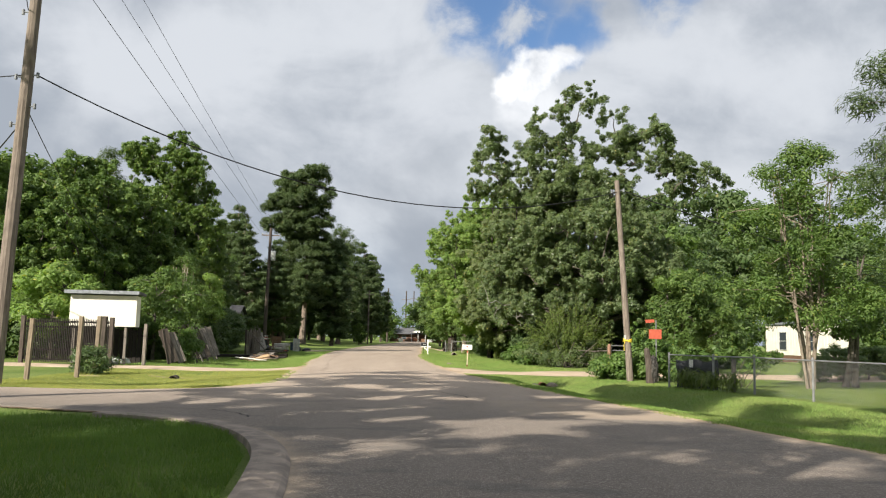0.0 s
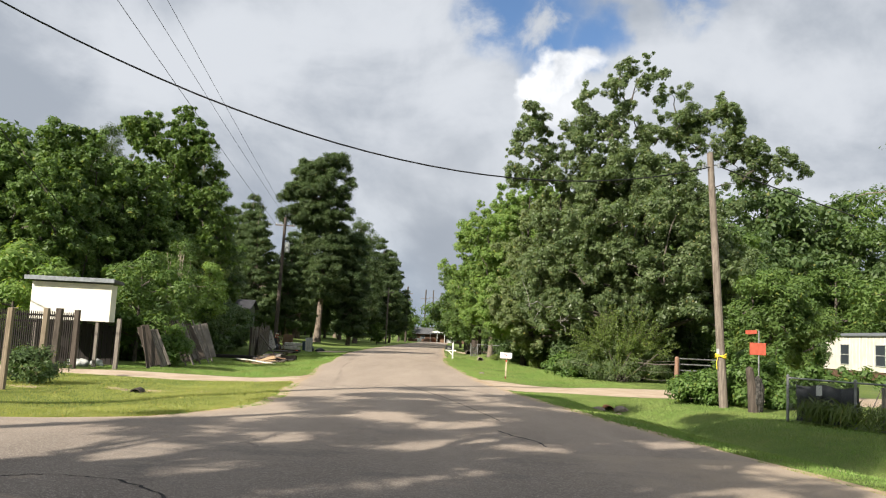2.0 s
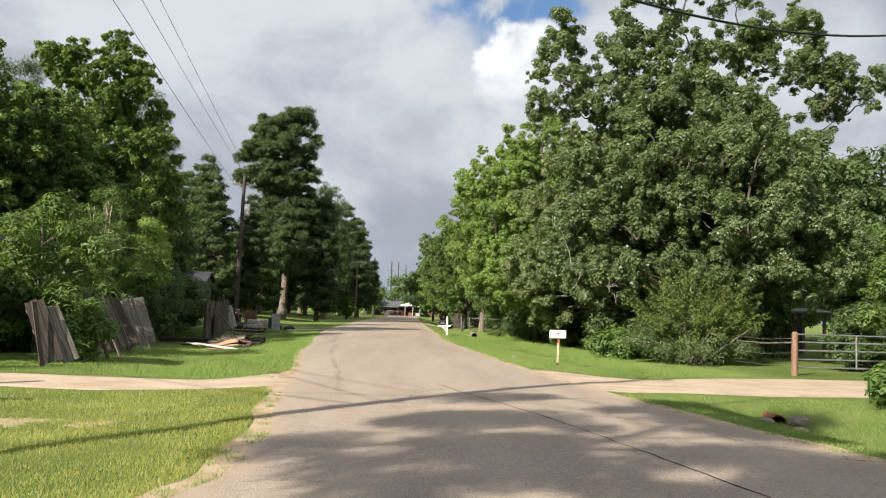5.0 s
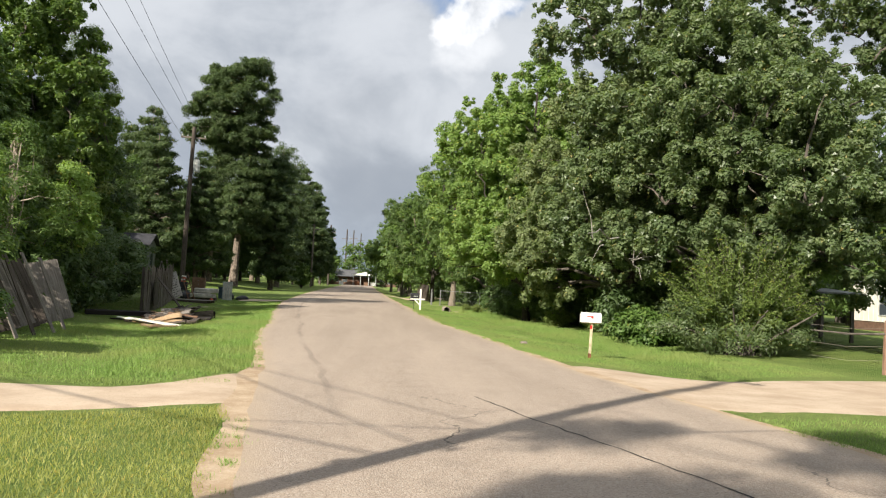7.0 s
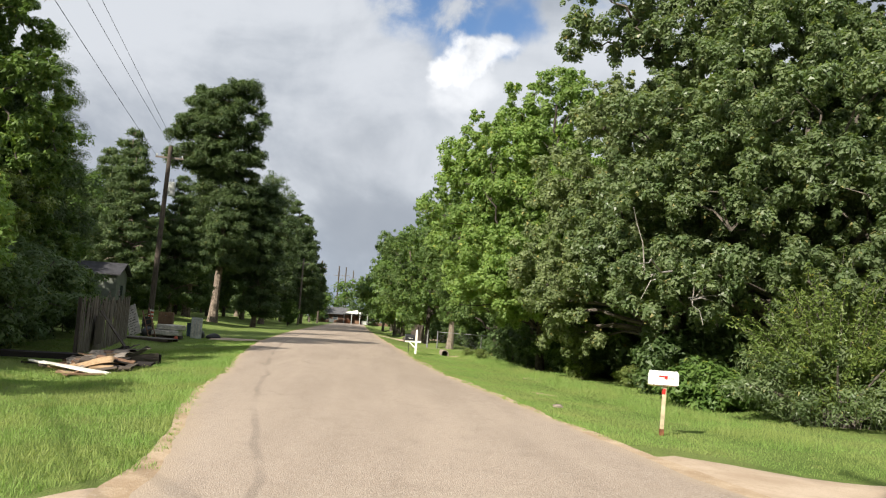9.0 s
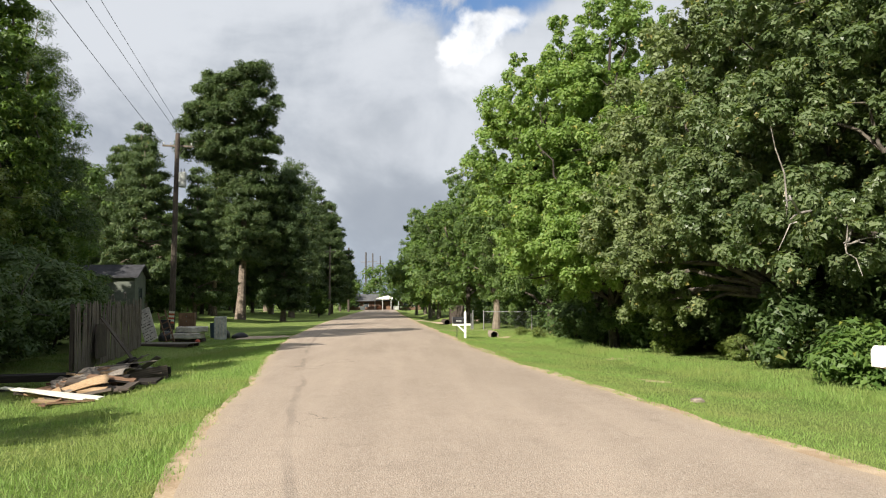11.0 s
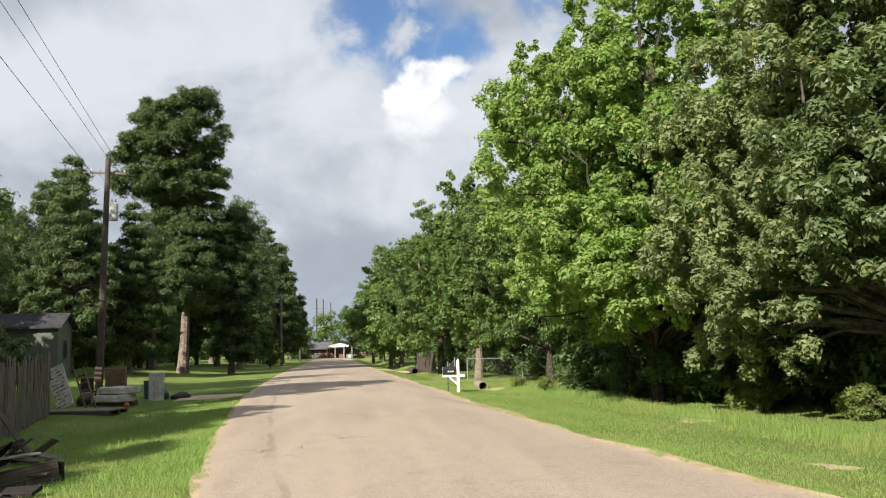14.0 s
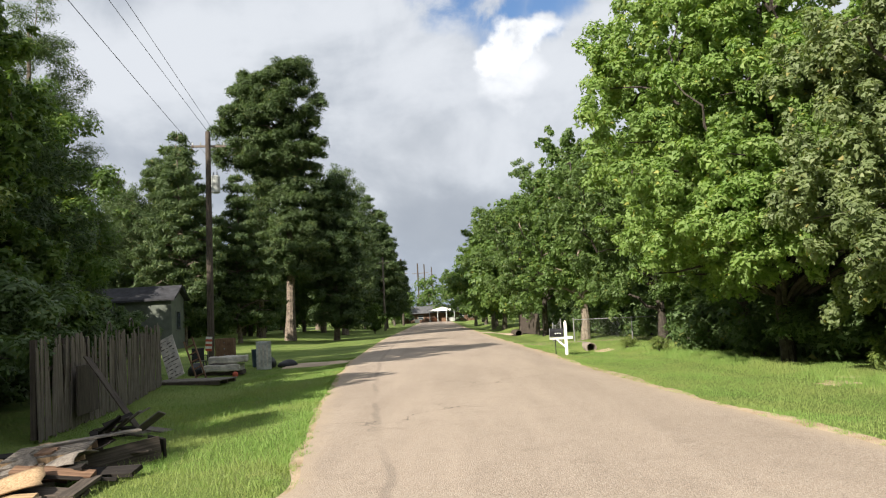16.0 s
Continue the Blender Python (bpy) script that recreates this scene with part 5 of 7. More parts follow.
for v in bmb.verts:
    v.co = Vector((v.co.x * 1.4, v.co.y, max(v.co.z, -0.12) * 0.75 + 0.09)) * (1 + 0.1 * math.sin(7 * v.co.x + 9 * v.co.y))
mebag = bpy.data.meshes.new("refuse_bag")
bmb.to_mesh(mebag)
bmb.free()
mebag.materials.append(M_BLACK)
single("refuse_bag", mebag, M_BLACK, "black plastic refuse bag lying on the lawn", "bag", place=(-11.9, 74.9, gz(-11.9, 74.9) - 0.02))
for bx, by, bt in ((-14.75, 71.9, 40), (-14.35, 72.9, 110), (-12.75, 75.4, 70)):
    bagc = single("refuse_bag", mebag, M_BLACK, "black plastic refuse bag among discarded furniture", "bag", "refuse bags in the junk", place=(bx, by, gz(bx, by) - 0.01), turn=bt)
    bagc.scale = (0.9, 0.9, 1.5)
bucket = thing("bucket", "red plastic bucket among discarded furniture", "bucket", (-14.75, 75.2, gz(-14.7, 75.2)))
part("pail", Geo().tube([(0, 0, 0), (0, 0, 0.34), (0, 0, 0.36)], [0.13, 0.17, 0.18], 14), M_RED, bucket)
part("handle", Geo().tube([(0.17 * math.cos(a), 0, 0.35 + 0.12 * math.sin(a)) for a in np.linspace(0, math.pi, 9)], 0.008, 5), M_GALV, bucket)
ball = bmesh.new()
bmesh.ops.create_uvsphere(ball, u_segments=16, v_segments=10, radius=0.11)
meball = bpy.data.meshes.new("ball")
ball.to_mesh(meball)
ball.free()
meball.materials.append(M_ORANGE)
meball.shade_smooth()
single("ball", meball, M_ORANGE, "orange-red ball lying in the grass", "ball", place=(-12.95, 70.6, gz(-12.95, 70.6) + 0.10))
drum = thing("blue_tub", "small slate-blue plastic tub on the junk pile", "tub", (-13.3, 75.6, gz(-13.3, 75.6)))
part("tub", Geo().tube([(0, 0, 0), (0, 0, 0.75), (0, 0, 0.78)], [0.2, 0.24, 0.25], 14), M_BLUE, drum)
stripe = thing("striped_board", "red and white striped marker board by the house", "board", (-17.3, 82.0, gz(-17.3, 82)))
part("stake", Geo().box((-0.03, 0.02, 0), (0.03, 0.06, 1.3)), M_GREYWOOD, stripe)
for k in range(6):
    part("stripe", Geo().box((-0.16, -0.01, 0.55 + k * 0.12), (0.16, 0.018, 0.67 + k * 0.12), Matrix.Rotation(radians(4), 4, "Y")), (M_ORANGE, M_WHITE)[k % 2], stripe)


# ---- culverts and verge clutter ----
def culvert(label, x, y, r, depth, turn, mat=M_CONCRETE, rise=0.6):
    ob = thing("culvert_pipe", label, "pipe", (x, y, gz(x, y) + r * rise), turn, "culvert pipes under driveways")
    n = 18
    g = Geo()
    ring = lambda rad, yy: [(rad * math.cos(2 * math.pi * k / n), yy, rad * math.sin(2 * math.pi * k / n)) for k in range(n)]
    vs = ring(r, 0) + ring(r * 0.86, 0) + ring(r * 0.86, depth) + ring(r, depth)
    fs = []
    for k in range(n):
        j = (k + 1) % n
        fs += [(k, j, n + j, n + k), (n + k, n + j, 2 * n + j, 2 * n + k), (k, 3 * n + k, 3 * n + j, j)]
    fs.append(tuple(2 * n + k for k in range(n)))
    g.put(vs, fs)
    part("pipe", g, mat, ob)
    # near-black disc painted as the shade inside the pipe
    part("dark_bore", Geo().put(ring(r * 0.85, depth * 0.3), [tuple(range(n))]), M_BORE_SHADE, ob)


culvert("rusty culvert pipe under the gate driveway", 4.95, 32.2, 0.17, 2.2, 0, M_RUST, 0.1)
culvert("round concrete culvert pipe in the ditch", 1.85, 80.6, 0.25, 3.0, 3)
culvert("round culvert pipe under a far driveway", 0.95, 110.8, 0.32, 3.0, 3, M_DARKWOOD)
culvert("broken culvert pipe in the grass ditch", -7.95, 26.3, 0.15, 0.5, 8, M_DARKWOOD, -0.2)
for cx, cy, s, lab in ((5.3, 32.0, 0.2, "chunk of broken concrete by the culvert"), (4.6, 32.05, 0.16, "chunk of broken concrete by the culvert"), (1.2, 46.4, 0.1, "pale rock at the road's edge")):
    bmr = bmesh.new()
    bmesh.ops.create_icosphere(bmr, subdivisions=2, radius=s)
    rr = random.Random(int(cx * 50))
    for v in bmr.verts:
        v.co = Vector((v.co.x * 1.3, v.co.y, v.co.z * 0.6)) * rr.uniform(0.8, 1.15)
    mer = bpy.data.meshes.new("rock")
    bmr.to_mesh(mer)
    bmr.free()
    mer.materials.append(M_CONCRETE)
    single("rock", mer, M_CONCRETE, lab, "rock", place=(cx, cy, gz(cx, cy) + s * 0.25))


# ---- fences and benches among the right-hand trees ----
pf = thing("board_fence", "reddish-brown upright board fence behind trees", "fence", (5.6, 99.0, gz(5.6, 99)))
bm_meshes = [Geo().box((-0.068, -0.01, 0), (0.068, 0.01, 1.75 + 0.03 * k)).mesh("board", M_BROWNWOOD) for k in range(3)]
for k in range(34):
    b = part("board", bm_meshes[k % 3], M_BROWNWOOD, pf)
    b.matrix_basis = pose(0.0 + k * 0.145, 0.02 * (k % 2), 0, 0, 0, 0)
for z in (0.4, 1.4):
    part("rail", Geo().box((0, 0.03, z), (4.9, 0.07, z + 0.08)), M_DARKWOOD, pf)
pg = thing("board_fence", "dark weathered board fence along the roadside trees", "fence", (2.0, 104.0, gz(2.0, 104)))
bm_meshes2 = [Geo().box((-0.01, -0.068, 0), (0.01, 0.068, 1.6 + 0.04 * k)).mesh("board", M_DARKWOOD) for k in range(3)]
for k in range(60):
    b = part("board", bm_meshes2[k % 3], M_DARKWOOD, pg)
    b.matrix_basis = pose(-0.012 * k, k * 0.146, 0, 0, 0, 0)
for z in (0.35, 1.25):
    part("rail", Geo().box((0.012, 0, z), (0.05, 8.7, z + 0.08), pose(0, 0, 0, 0, 0, 4.5)), M_DARKWOOD, pg)


# ---- trees ----
def unit(rng, n):
    v = rng.normal(size=(n, 3))
    return v / np.linalg.norm(v, axis=1, keepdims=True)


def leaf_mesh(name, rng, centres, radii, per, size, mat, flat=0.75, slim=0.55, droop=0.25, up=0.55, needle=False, sub=0):
    """Leaves scattered through clumps: centres (n, 3), radii (n,), per leaves in each."""
    if sub:
        k = len(centres)
        d0 = unit(rng, k * sub)
        rep_r = np.repeat(radii, sub)
        centres = np.repeat(centres, sub, 0) + d0 * (rep_r * rng.uniform(0.4, 1.2, k * sub))[:, None] * np.array([1, 1, flat])
        radii = rep_r * rng.uniform(0.28, 0.62, k * sub)
        per = per / sub
    n = len(centres)
    counts = np.maximum(8, (per * (radii / radii.mean()) ** 1.6)).astype(int)
    idx = np.repeat(np.arange(n), counts)
    m = len(idx)
    d = unit(rng, m)
    flip = (rng.random(m) < 0.35) & (d[:, 2] < 0)
    d[flip, 2] *= -1
    rad = radii[idx][:, None] * rng.random((m, 1)) ** 0.38 * rng.uniform(0.85, 1.2, (m, 1))
    p = centres[idx] + d * rad * np.array([1, 1, flat])
    nor = d * 0.8 + np.array([0, 0, up]) + unit(rng, m) * 0.45
    nor /= np.linalg.norm(nor, axis=1, keepdims=True)
    ax = np.cross(nor, unit(rng, m)) + d * 0.35
    ax[:, 2] -= droop
    ax -= nor * (ax * nor).sum(1, keepdims=True)
    ax /= np.linalg.norm(ax, axis=1, keepdims=True) + 1e-9
    side = np.cross(nor, ax)
    s = (size * rng.uniform(0.6, 1.35, (m, 1)))
    if needle:
        v = np.stack([p - side * s * slim * 0.5, p + side * s * slim * 0.5, p + ax * s], 1).reshape(-1, 3)
        return fast_mesh(name, v, np.arange(3 * m).reshape(-1, 3), mat)
    w = s * slim * 0.5
    if size < 0.5:
        v = np.stack([p - ax * s * 0.5 - side * w, p - ax * s * 0.3 + side * w, p + ax * s * 0.65], 1).reshape(-1, 3)
        return fast_mesh(name, v, np.arange(3 * m).reshape(-1, 3), mat)
    fold = nor * s * 0.10
    v = np.stack([p - ax * s * 0.5, p + side * w + fold, p + ax * s * 0.5, p - side * w + fold], 1).reshape(-1, 3)
    return fast_mesh(name, v, np.arange(4 * m).reshape(-1, 4), mat)


def profile_heads(rng, profile, n, gap, r0, r1, deep=1.0, shell=0.0):
    """Bough heads (x, y, z, radius) inside an outline given as rows of (z, left, right), kept apart by gap."""
    zs, ls, rs = (np.array(c, float) for c in zip(*profile))
    heads, tries = [], 0
    span = np.interp(np.linspace(zs[0], zs[-1], 60), zs, rs - ls)
    while len(heads) < n and tries < 400 * n:
        tries += 1
        z = rng.uniform(zs[0], zs[-1])
        l, r = float(np.interp(z, zs, ls)), float(np.interp(z, zs, rs))
        if rng.random() > (r - l) / span.max() + 0.1:
            continue
        a, q = rng.uniform(0, 2 * math.pi), max(rng.random() ** 0.5, shell * rng.random() ** 0.2)
        e = np.array([(l + r) / 2 + (r - l) / 2 * q * math.cos(a), (r - l) / 2 * deep * q * math.sin(a), z, rng.uniform(r0, r1)])
        if all(np.linalg.norm((e - f)[:3] * np.array([1, 1, 1.25])) > gap for f in heads):
            heads.append(e)
    return heads


def limb_points(rng, a, b, wiggle, n=6):
    a, b = np.array(a, float), np.array(b, float)
    pts = []
    for k, t in enumerate(np.linspace(0, 1, n)):
        q = a + (b - a) * t
        q[2] += 0.12 * np.linalg.norm(b - a) * math.sin(math.pi * t)
        pts.append(q + rng.normal(size=3) * wiggle * (0 < k < n - 1))
    return pts


def crown_clumps(rng, h, zb, r, shape, n, lump, clump_r):
    """Clump centres in an uneven envelope. shape: 'round', 'spread', 'tall', 'cone'."""
    centres, radii = [], []
    ph = rng.uniform(0, 6.28, 6)
    while len(centres) < n:
        t = rng.random()
        if shape == "round":
            w = math.sin(math.pi * min(1, 0.10 + 0.90 * t)) ** 0.6 if t < 0.97 else 0.3
        elif shape == "spread":
            w = (0.72 + 0.28 * math.sin(math.pi * (t * 0.9 + 0.3))) * (1 - max(0, t - 0.72) ** 1.4 * 3.2)
        elif shape == "tall":
            w = (0.6 + 0.4 * math.sin(math.pi * (0.15 + 0.8 * t))) * (1 - 0.62 * t ** 2.2)
        else:
            w = (1 - t) ** 0.75 * 0.92 + 0.10
        w = max(w, 0.12)
        if rng.random() > w + 0.15:
            continue
        a = rng.uniform(0, 2 * math.pi)
        uneven = 1 + lump * (0.6 * math.sin(2 * a + ph[0] + 4 * t) + 0.5 * math.sin(3 * a + ph[1] - 7 * t) + 0.4 * math.sin(11 * t + ph[2]))
        q = rng.random() ** 0.38 * r * w * max(0.35, uneven)
        centres.append((q * math.cos(a), q * math.sin(a), zb + t * (h - zb)))
        radii.append(clump_r * rng.uniform(0.6, 1.3))
    return np.array(centres), np.array(radii)


def lobed_crown(rng, h, zb, r, shape, lobes, lobe_r, per_lobe, lump, clump_r, tops, fill):
    """Boughs as flattened lobes of clumps, with dark gaps between them."""
    heads = []
    tries = 0
    while len(heads) < lobes and tries < 60:
        tries += 1
        c, _ = crown_clumps(rng, h - lobe_r * 0.5, zb + lobe_r * 0.4, r - lobe_r * 0.55, shape, lobes, lump, 1.0)
        for q in c:
            if len(heads) < lobes and all(np.linalg.norm(q - e[:3]) > lobe_r * 0.78 for e in heads):
                heads.append(np.append(q, lobe_r * rng.uniform(0.75, 1.25)))
    heads += [np.array(t, float) for t in tops]
    centres, radii = [], []
    for e in heads:
        k = max(3, int(per_lobe * (e[3] / lobe_r) ** 1.7))
        d = unit(rng, k)
        low = (d[:, 2] < 0) & (rng.random(k) < 0.65)
        d[low, 2] *= -1
        centres.append(e[:3] + d * (e[3] * rng.uniform(0.35, 1.1, k))[:, None] * np.array([1, 1, 0.85]))
        radii.append(clump_r * rng.uniform(0.5, 1.4, k))
    c, _ = crown_clumps(rng, h - 0.8, zb + 0.5, r * 0.7, shape, fill, lump, 1.0)
    centres.append(c)
    radii.append(np.full(len(c), clump_r * 1.25))
    return np.concatenate(centres), np.concatenate(radii), heads


def tree(name, label, place, h, zb, r, shape="round", seed=1, clumps=150, clump_r=0.85, per=260, size=0.2, mat=None, bark_mat=None,
         trunk_r=0.2, lean=(0, 0), stems=1, lump=0.22, limbs=16, flat=0.72, slim=0.55, droop=0.25, up=0.55, needle=False, group="", category="tree", extra=None, kind="", squash=1.0, sub=0, lobes=0, lobe_r=1.5, per_lobe=9, tops=(), fill=30):
    rng = np.random.default_rng(seed)
    ob = thing(name, label, category, (place[0], place[1], gz(*place)), 0, group, kind)
    heads = None
    if lobes:
        c, cr, heads = lobed_crown(rng, h, zb, r, shape, lobes, lobe_r, per_lobe, lump, clump_r, tops, fill)
    else:
        c, cr = crown_clumps(rng, h, zb, r, shape, clumps, lump, clump_r)
    if extra:
        ec = np.array([e[:3] for e in extra], float)
        c, cr = np.concatenate([c, ec]), np.concatenate([cr, np.array([e[3] for e in extra])])
    c[:, 1] *= squash
    c[:, 0] += lean[0] * c[:, 2] / h
    c[:, 1] += lean[1] * c[:, 2] / h
    g = Geo()
    for s in range(stems):
        off = np.array([0.0, 0.0, 0.0]) if stems == 1 else np.append(rng.normal(size=2) * trunk_r * 1.8, 0)
        topx = np.array([lean[0] * 0.9, lean[1] * 0.9, 0]) if stems == 1 else np.append(rng.normal(size=2) * r * 0.35, 0)
        ts = np.linspace(0, 0.93, 9)
        pts = [off + topx * t + np.array([0, 0, -0.15 + h * t]) + np.append(rng.normal(size=2) * 0.05 * h / 12 * (t > 0), 0) for t in ts]
        rr = [trunk_r * (1.25 if t == 0 else 1.0) * (1 - 0.9 * t) + 0.012 for t in ts]
        g.tube(pts, rr, 9)
    pick = rng.choice(len(c), size=min(limbs, len(c)), replace=False)
    ends = sorted((np.array(e[:3], float) for e in heads), key=lambda e: e[2]) if heads else [c[k] for k in pick]
    for i, e in enumerate(ends):
        if heads and i > 6 and e[2] > h * 0.45:
            low = min(ends[:i - 2], key=lambda q: np.linalg.norm(q - e) + 1.2 * max(0, np.hypot(q[0], q[1]) - np.hypot(e[0], e[1])))
            g.tube(limb_points(rng, low, e, 0.10, 5), np.linspace(0.05, 0.012, 5).tolist(), 5)
            continue
        zs = max(zb * 0.75, min(e[2] - 0.25 * np.linalg.norm(e[:2]), h * 0.85))
        a = np.array([lean[0] * zs / h, lean[1] * zs / h, zs])
        base_r = max(0.02, trunk_r * 0.45 * (1 - zs / h) + 0.02)
        lp = limb_points(rng, a, e, 0.10)
        g.tube(lp, np.linspace(base_r, 0.012, len(lp)).tolist(), 6)
    part("trunk", g, bark_mat or M_BARK, ob)
    part("crown", leaf_mesh("crown", rng, c, cr, per, size, mat or M_MID, flat, slim, droop, up, needle, sub), mat, ob)
    return ob


def put_copy(ob, x, y, turn, scale):
    c = copy_thing(ob, pose(x, y, gz(x, y), 0, 0, turn))
    c.scale = (scale, scale, scale)
    return c


# right-hand side: the big oak and its neighbours
rng = np.random.default_rng(77)
oak_tops = []
for z0, z1, x0, x1, t0, t1, n in ((11.0, 15.0, 2.9, 5.1, 3.2, 4.5, 9), (11.0, 16.3, 4.8, 7.9, 6.2, 7.5, 14), (11.0, 18.3, 7.2, 10.9, 8.4, 10.2, 20), (11.0, 17.0, 10.2, 13.2, 11.4, 12.8, 13), (13.0, 16.6, 12.4, 16.0, 13.4, 14.8, 11), (11.6, 13.3, 15.0, 19.0, 15.2, 18.2, 7), (9.5, 12.6, 3.2, 14.6, 4.0, 13.0, 20)):
    oak_tops += [(e[0] - 10.4, e[1], e[2] - 0.3, e[3]) for e in profile_heads(rng, [(z0, x0, x1), ((z0 + z1) / 2, x0, x1), (z1, t0, t1)], n, 0.95, 0.8, 1.25, 0.62 if z0 > 10 else 0.5)]
for k in range(24):
    a, z = radians(158 + (k % 8) * 17 + 6 * (k // 8)), 3.4 + 2.5 * (k // 8)
    oak_tops.append((5.9 * math.cos(a), 5.9 * math.sin(a), z, 1.25))
tree("oak_tree", "large spreading oak with dark green glossy leaves by the road", (10.4, 52.5), 11.4, 2.4, 6.9, "spread", 11, 0, 0.48, 400, 0.112, M_OAK, M_BARK, 0.42, lump=0.1, slim=0.8, up=0.4, droop=0.1, lobes=108, lobe_r=1.4, per_lobe=10, tops=oak_tops, fill=70, sub=4, flat=0.9, group="roadside trees")
tree("oak_tree", "oak with paler grey-green leaves leaning over the verge", (7.5, 55.8), 12.0, 2.3, 5.6, "round", 12, 0, 0.44, 330, 0.105, M_OAK2, M_BARK, 0.3, lump=0.15, slim=0.8, up=0.35, droop=0.1, lobes=88, lobe_r=1.2, per_lobe=9, fill=70, sub=4, flat=0.9, tops=[(-3.6, -1.5, 3.2, 1.1), (-4.2, 0.6, 3.4, 1.1), (-2.6, 2.6, 2.9, 1.0), (-4.6, 0.5, 4.2, 1.1), (-4.9, 1.6, 3.4, 1.1), (-4.1, 2.2, 2.5, 1.0), (-4.6, 0.2, 2.7, 0.9), (-3.4, 1.6, 1.7, 0.9), (-3.6, 2.8, 1.6, 0.9), (-4.3, -0.6, 3.2, 1.0), (-2.9, 0.8, 1.5, 0.9), (-4.2, 3.4, 3.6, 1.1)], group="roadside trees")
tree("maple_tree", "bright yellow-green leafy tree overhanging the verge", (4.5, 63.8), 13.5, 2.1, 5.9, "tall", 13, 0, 0.46, 340, 0.11, M_LIME, M_BARK_DARK, 0.17, lump=0.15, slim=0.85, droop=0.15, up=0.35, lobes=92, lobe_r=1.25, per_lobe=9, fill=90, sub=4, flat=0.9, tops=[(-0.5, -3.6, 3.3, 1.3), (0.8, -3.3, 3.6, 1.3), (-1.7, -4.0, 3.4, 1.3), (-2.8, -4.6, 3.6, 1.0), (0.9, -4.8, 3.3, 1.0), (2.6, -3.6, 3.4, 1.1), (3.6, -3.2, 3.0, 1.2), (1.4, -5.0, 2.6, 0.8), (0.1, -5.0, 2.7, 0.7), (2.7, -4.6, 2.4, 0.8), (-1.9, -5.0, 2.9, 0.7), (3.8, -4.4, 2.2, 0.9), (0.3, -4.3, 4.8, 1.4), (-2.9, -3.7, 3.7, 1.2), (-3.8, -2.8, 3.8, 1.2), (1.8, -3.8, 4.4, 1.3), (-1.0, -4.6, 4.7, 1.3), (-0.8, -4.4, 3.1, 0.8), (-2.2, -4.4, 3.1, 0.8), (1.6, -4.2, 3.3, 0.9)], group="roadside trees")
tree("maple_tree", "bright green leafy tree behind the oak", (5.2, 69.0), 12.9, 2.5, 4.9, "tall", 14, 0, 0.5, 210, 0.15, M_LIME, M_BARK, 0.22, lump=0.2, slim=0.85, up=0.35, droop=0.15, lobes=55, lobe_r=1.3, per_lobe=8, sub=3, flat=0.9, group="roadside trees")
willow = tree("elm_tree", "feathery grey-green tree along the roadside", (4.7, 78.0), 11.9, 1.4, 5.0, "round", 15, 0, 0.55, 210, 0.15, M_ELM, M_BARK_DARK, 0.2, lump=0.16, slim=0.55, droop=0.3, up=0.35, lobes=60, lobe_r=1.25, per_lobe=8, sub=3, flat=0.9, fill=60, group="roadside trees")
elm = tree("elm_tree", "dense mid-green tree along the roadside", (2.9, 88.5), 12.1, 1.4, 4.8, "round", 16, 0, 0.55, 190, 0.16, M_MID, M_BARK_TAN, 0.24, slim=0.8, up=0.35, sub=3, flat=0.9, lobes=52, lobe_r=1.35, per_lobe=8, fill=50, group="roadside trees")
put_copy(willow, 2.1, 101.0, 80, 1.05)
put_copy(elm, 0.6, 142.0, 200, 1.0)
put_copy(elm, -0.4, 178.0, 120, 1.0)
# right-hand thicket below and behind the oak
bush = tree("privet_bush", "broad rounded green bush with fine leaves beside the driveway", (7.8, 46.4), 1.7, 0.1, 2.6, "round", 21, 80, 0.45, 260, 0.105, M_OAK, M_BARK, 0.05, stems=7, lump=0.42, limbs=30, slim=0.4, up=0.35, group="bushes", category="bush", squash=0.6)
rng = np.random.default_rng(303)
spray = thing("privet_bush", "olive-green arching bush with feathery shoots above the driveway", "bush", (8.1, 46.6, gz(8.1, 46.6)), 0, "bushes")
sg, lc, lr = Geo(), [], []
for k in range(190):
    a, w = rng.uniform(0, 2 * math.pi), rng.random() ** 0.6
    top = rng.uniform(2.3, 4.5) * (1 - 0.35 * w)
    foot = np.array([math.cos(a) * w * 1.1, math.sin(a) * w * 0.7, -0.1])
    tip = np.array([math.cos(a) * (0.3 + w * 2.5), math.sin(a) * (0.2 + w * 2.0), top])
    pts = []
    for t in np.linspace(0, 1, 7):
        q = foot + (tip - foot) * np.array([t ** 1.5, t ** 1.5, 0]) + np.array([0, 0, (top + 0.1) * (t + 0.32 * t * (1 - t)) - 0.5 * w * t ** 3]) + rng.normal(size=3) * 0.05 * t
        pts.append(q)
    sg.tube(pts, np.linspace(0.016, 0.004, 7).tolist(), 4)
    for t in np.linspace(0.22, 1.0, 13):
        m = t * 6
        b = min(5, int(m))
        lc.append(pts[b] + (pts[b + 1] - pts[b]) * (m - b))
        lr.append(0.24 - 0.15 * t + 0.03 * rng.random())
part("stem", sg, M_BARK, spray)
part("leaves", leaf_mesh("leaves", rng, np.array(lc), np.array(lr), 19, 0.115, M_SPRAY, 0.9, 0.36, -0.5, 0.5), M_SPRAY, spray)
under = tree("undergrowth_bush", "dark undergrowth bush in the shade below the oak", (6.6, 53.0), 1.9, 0.1, 1.6, "round", 23, 50, 0.55, 80, 0.19, M_DARK, M_BARK, 0.03, stems=4, limbs=12, group="undergrowth", category="bush")
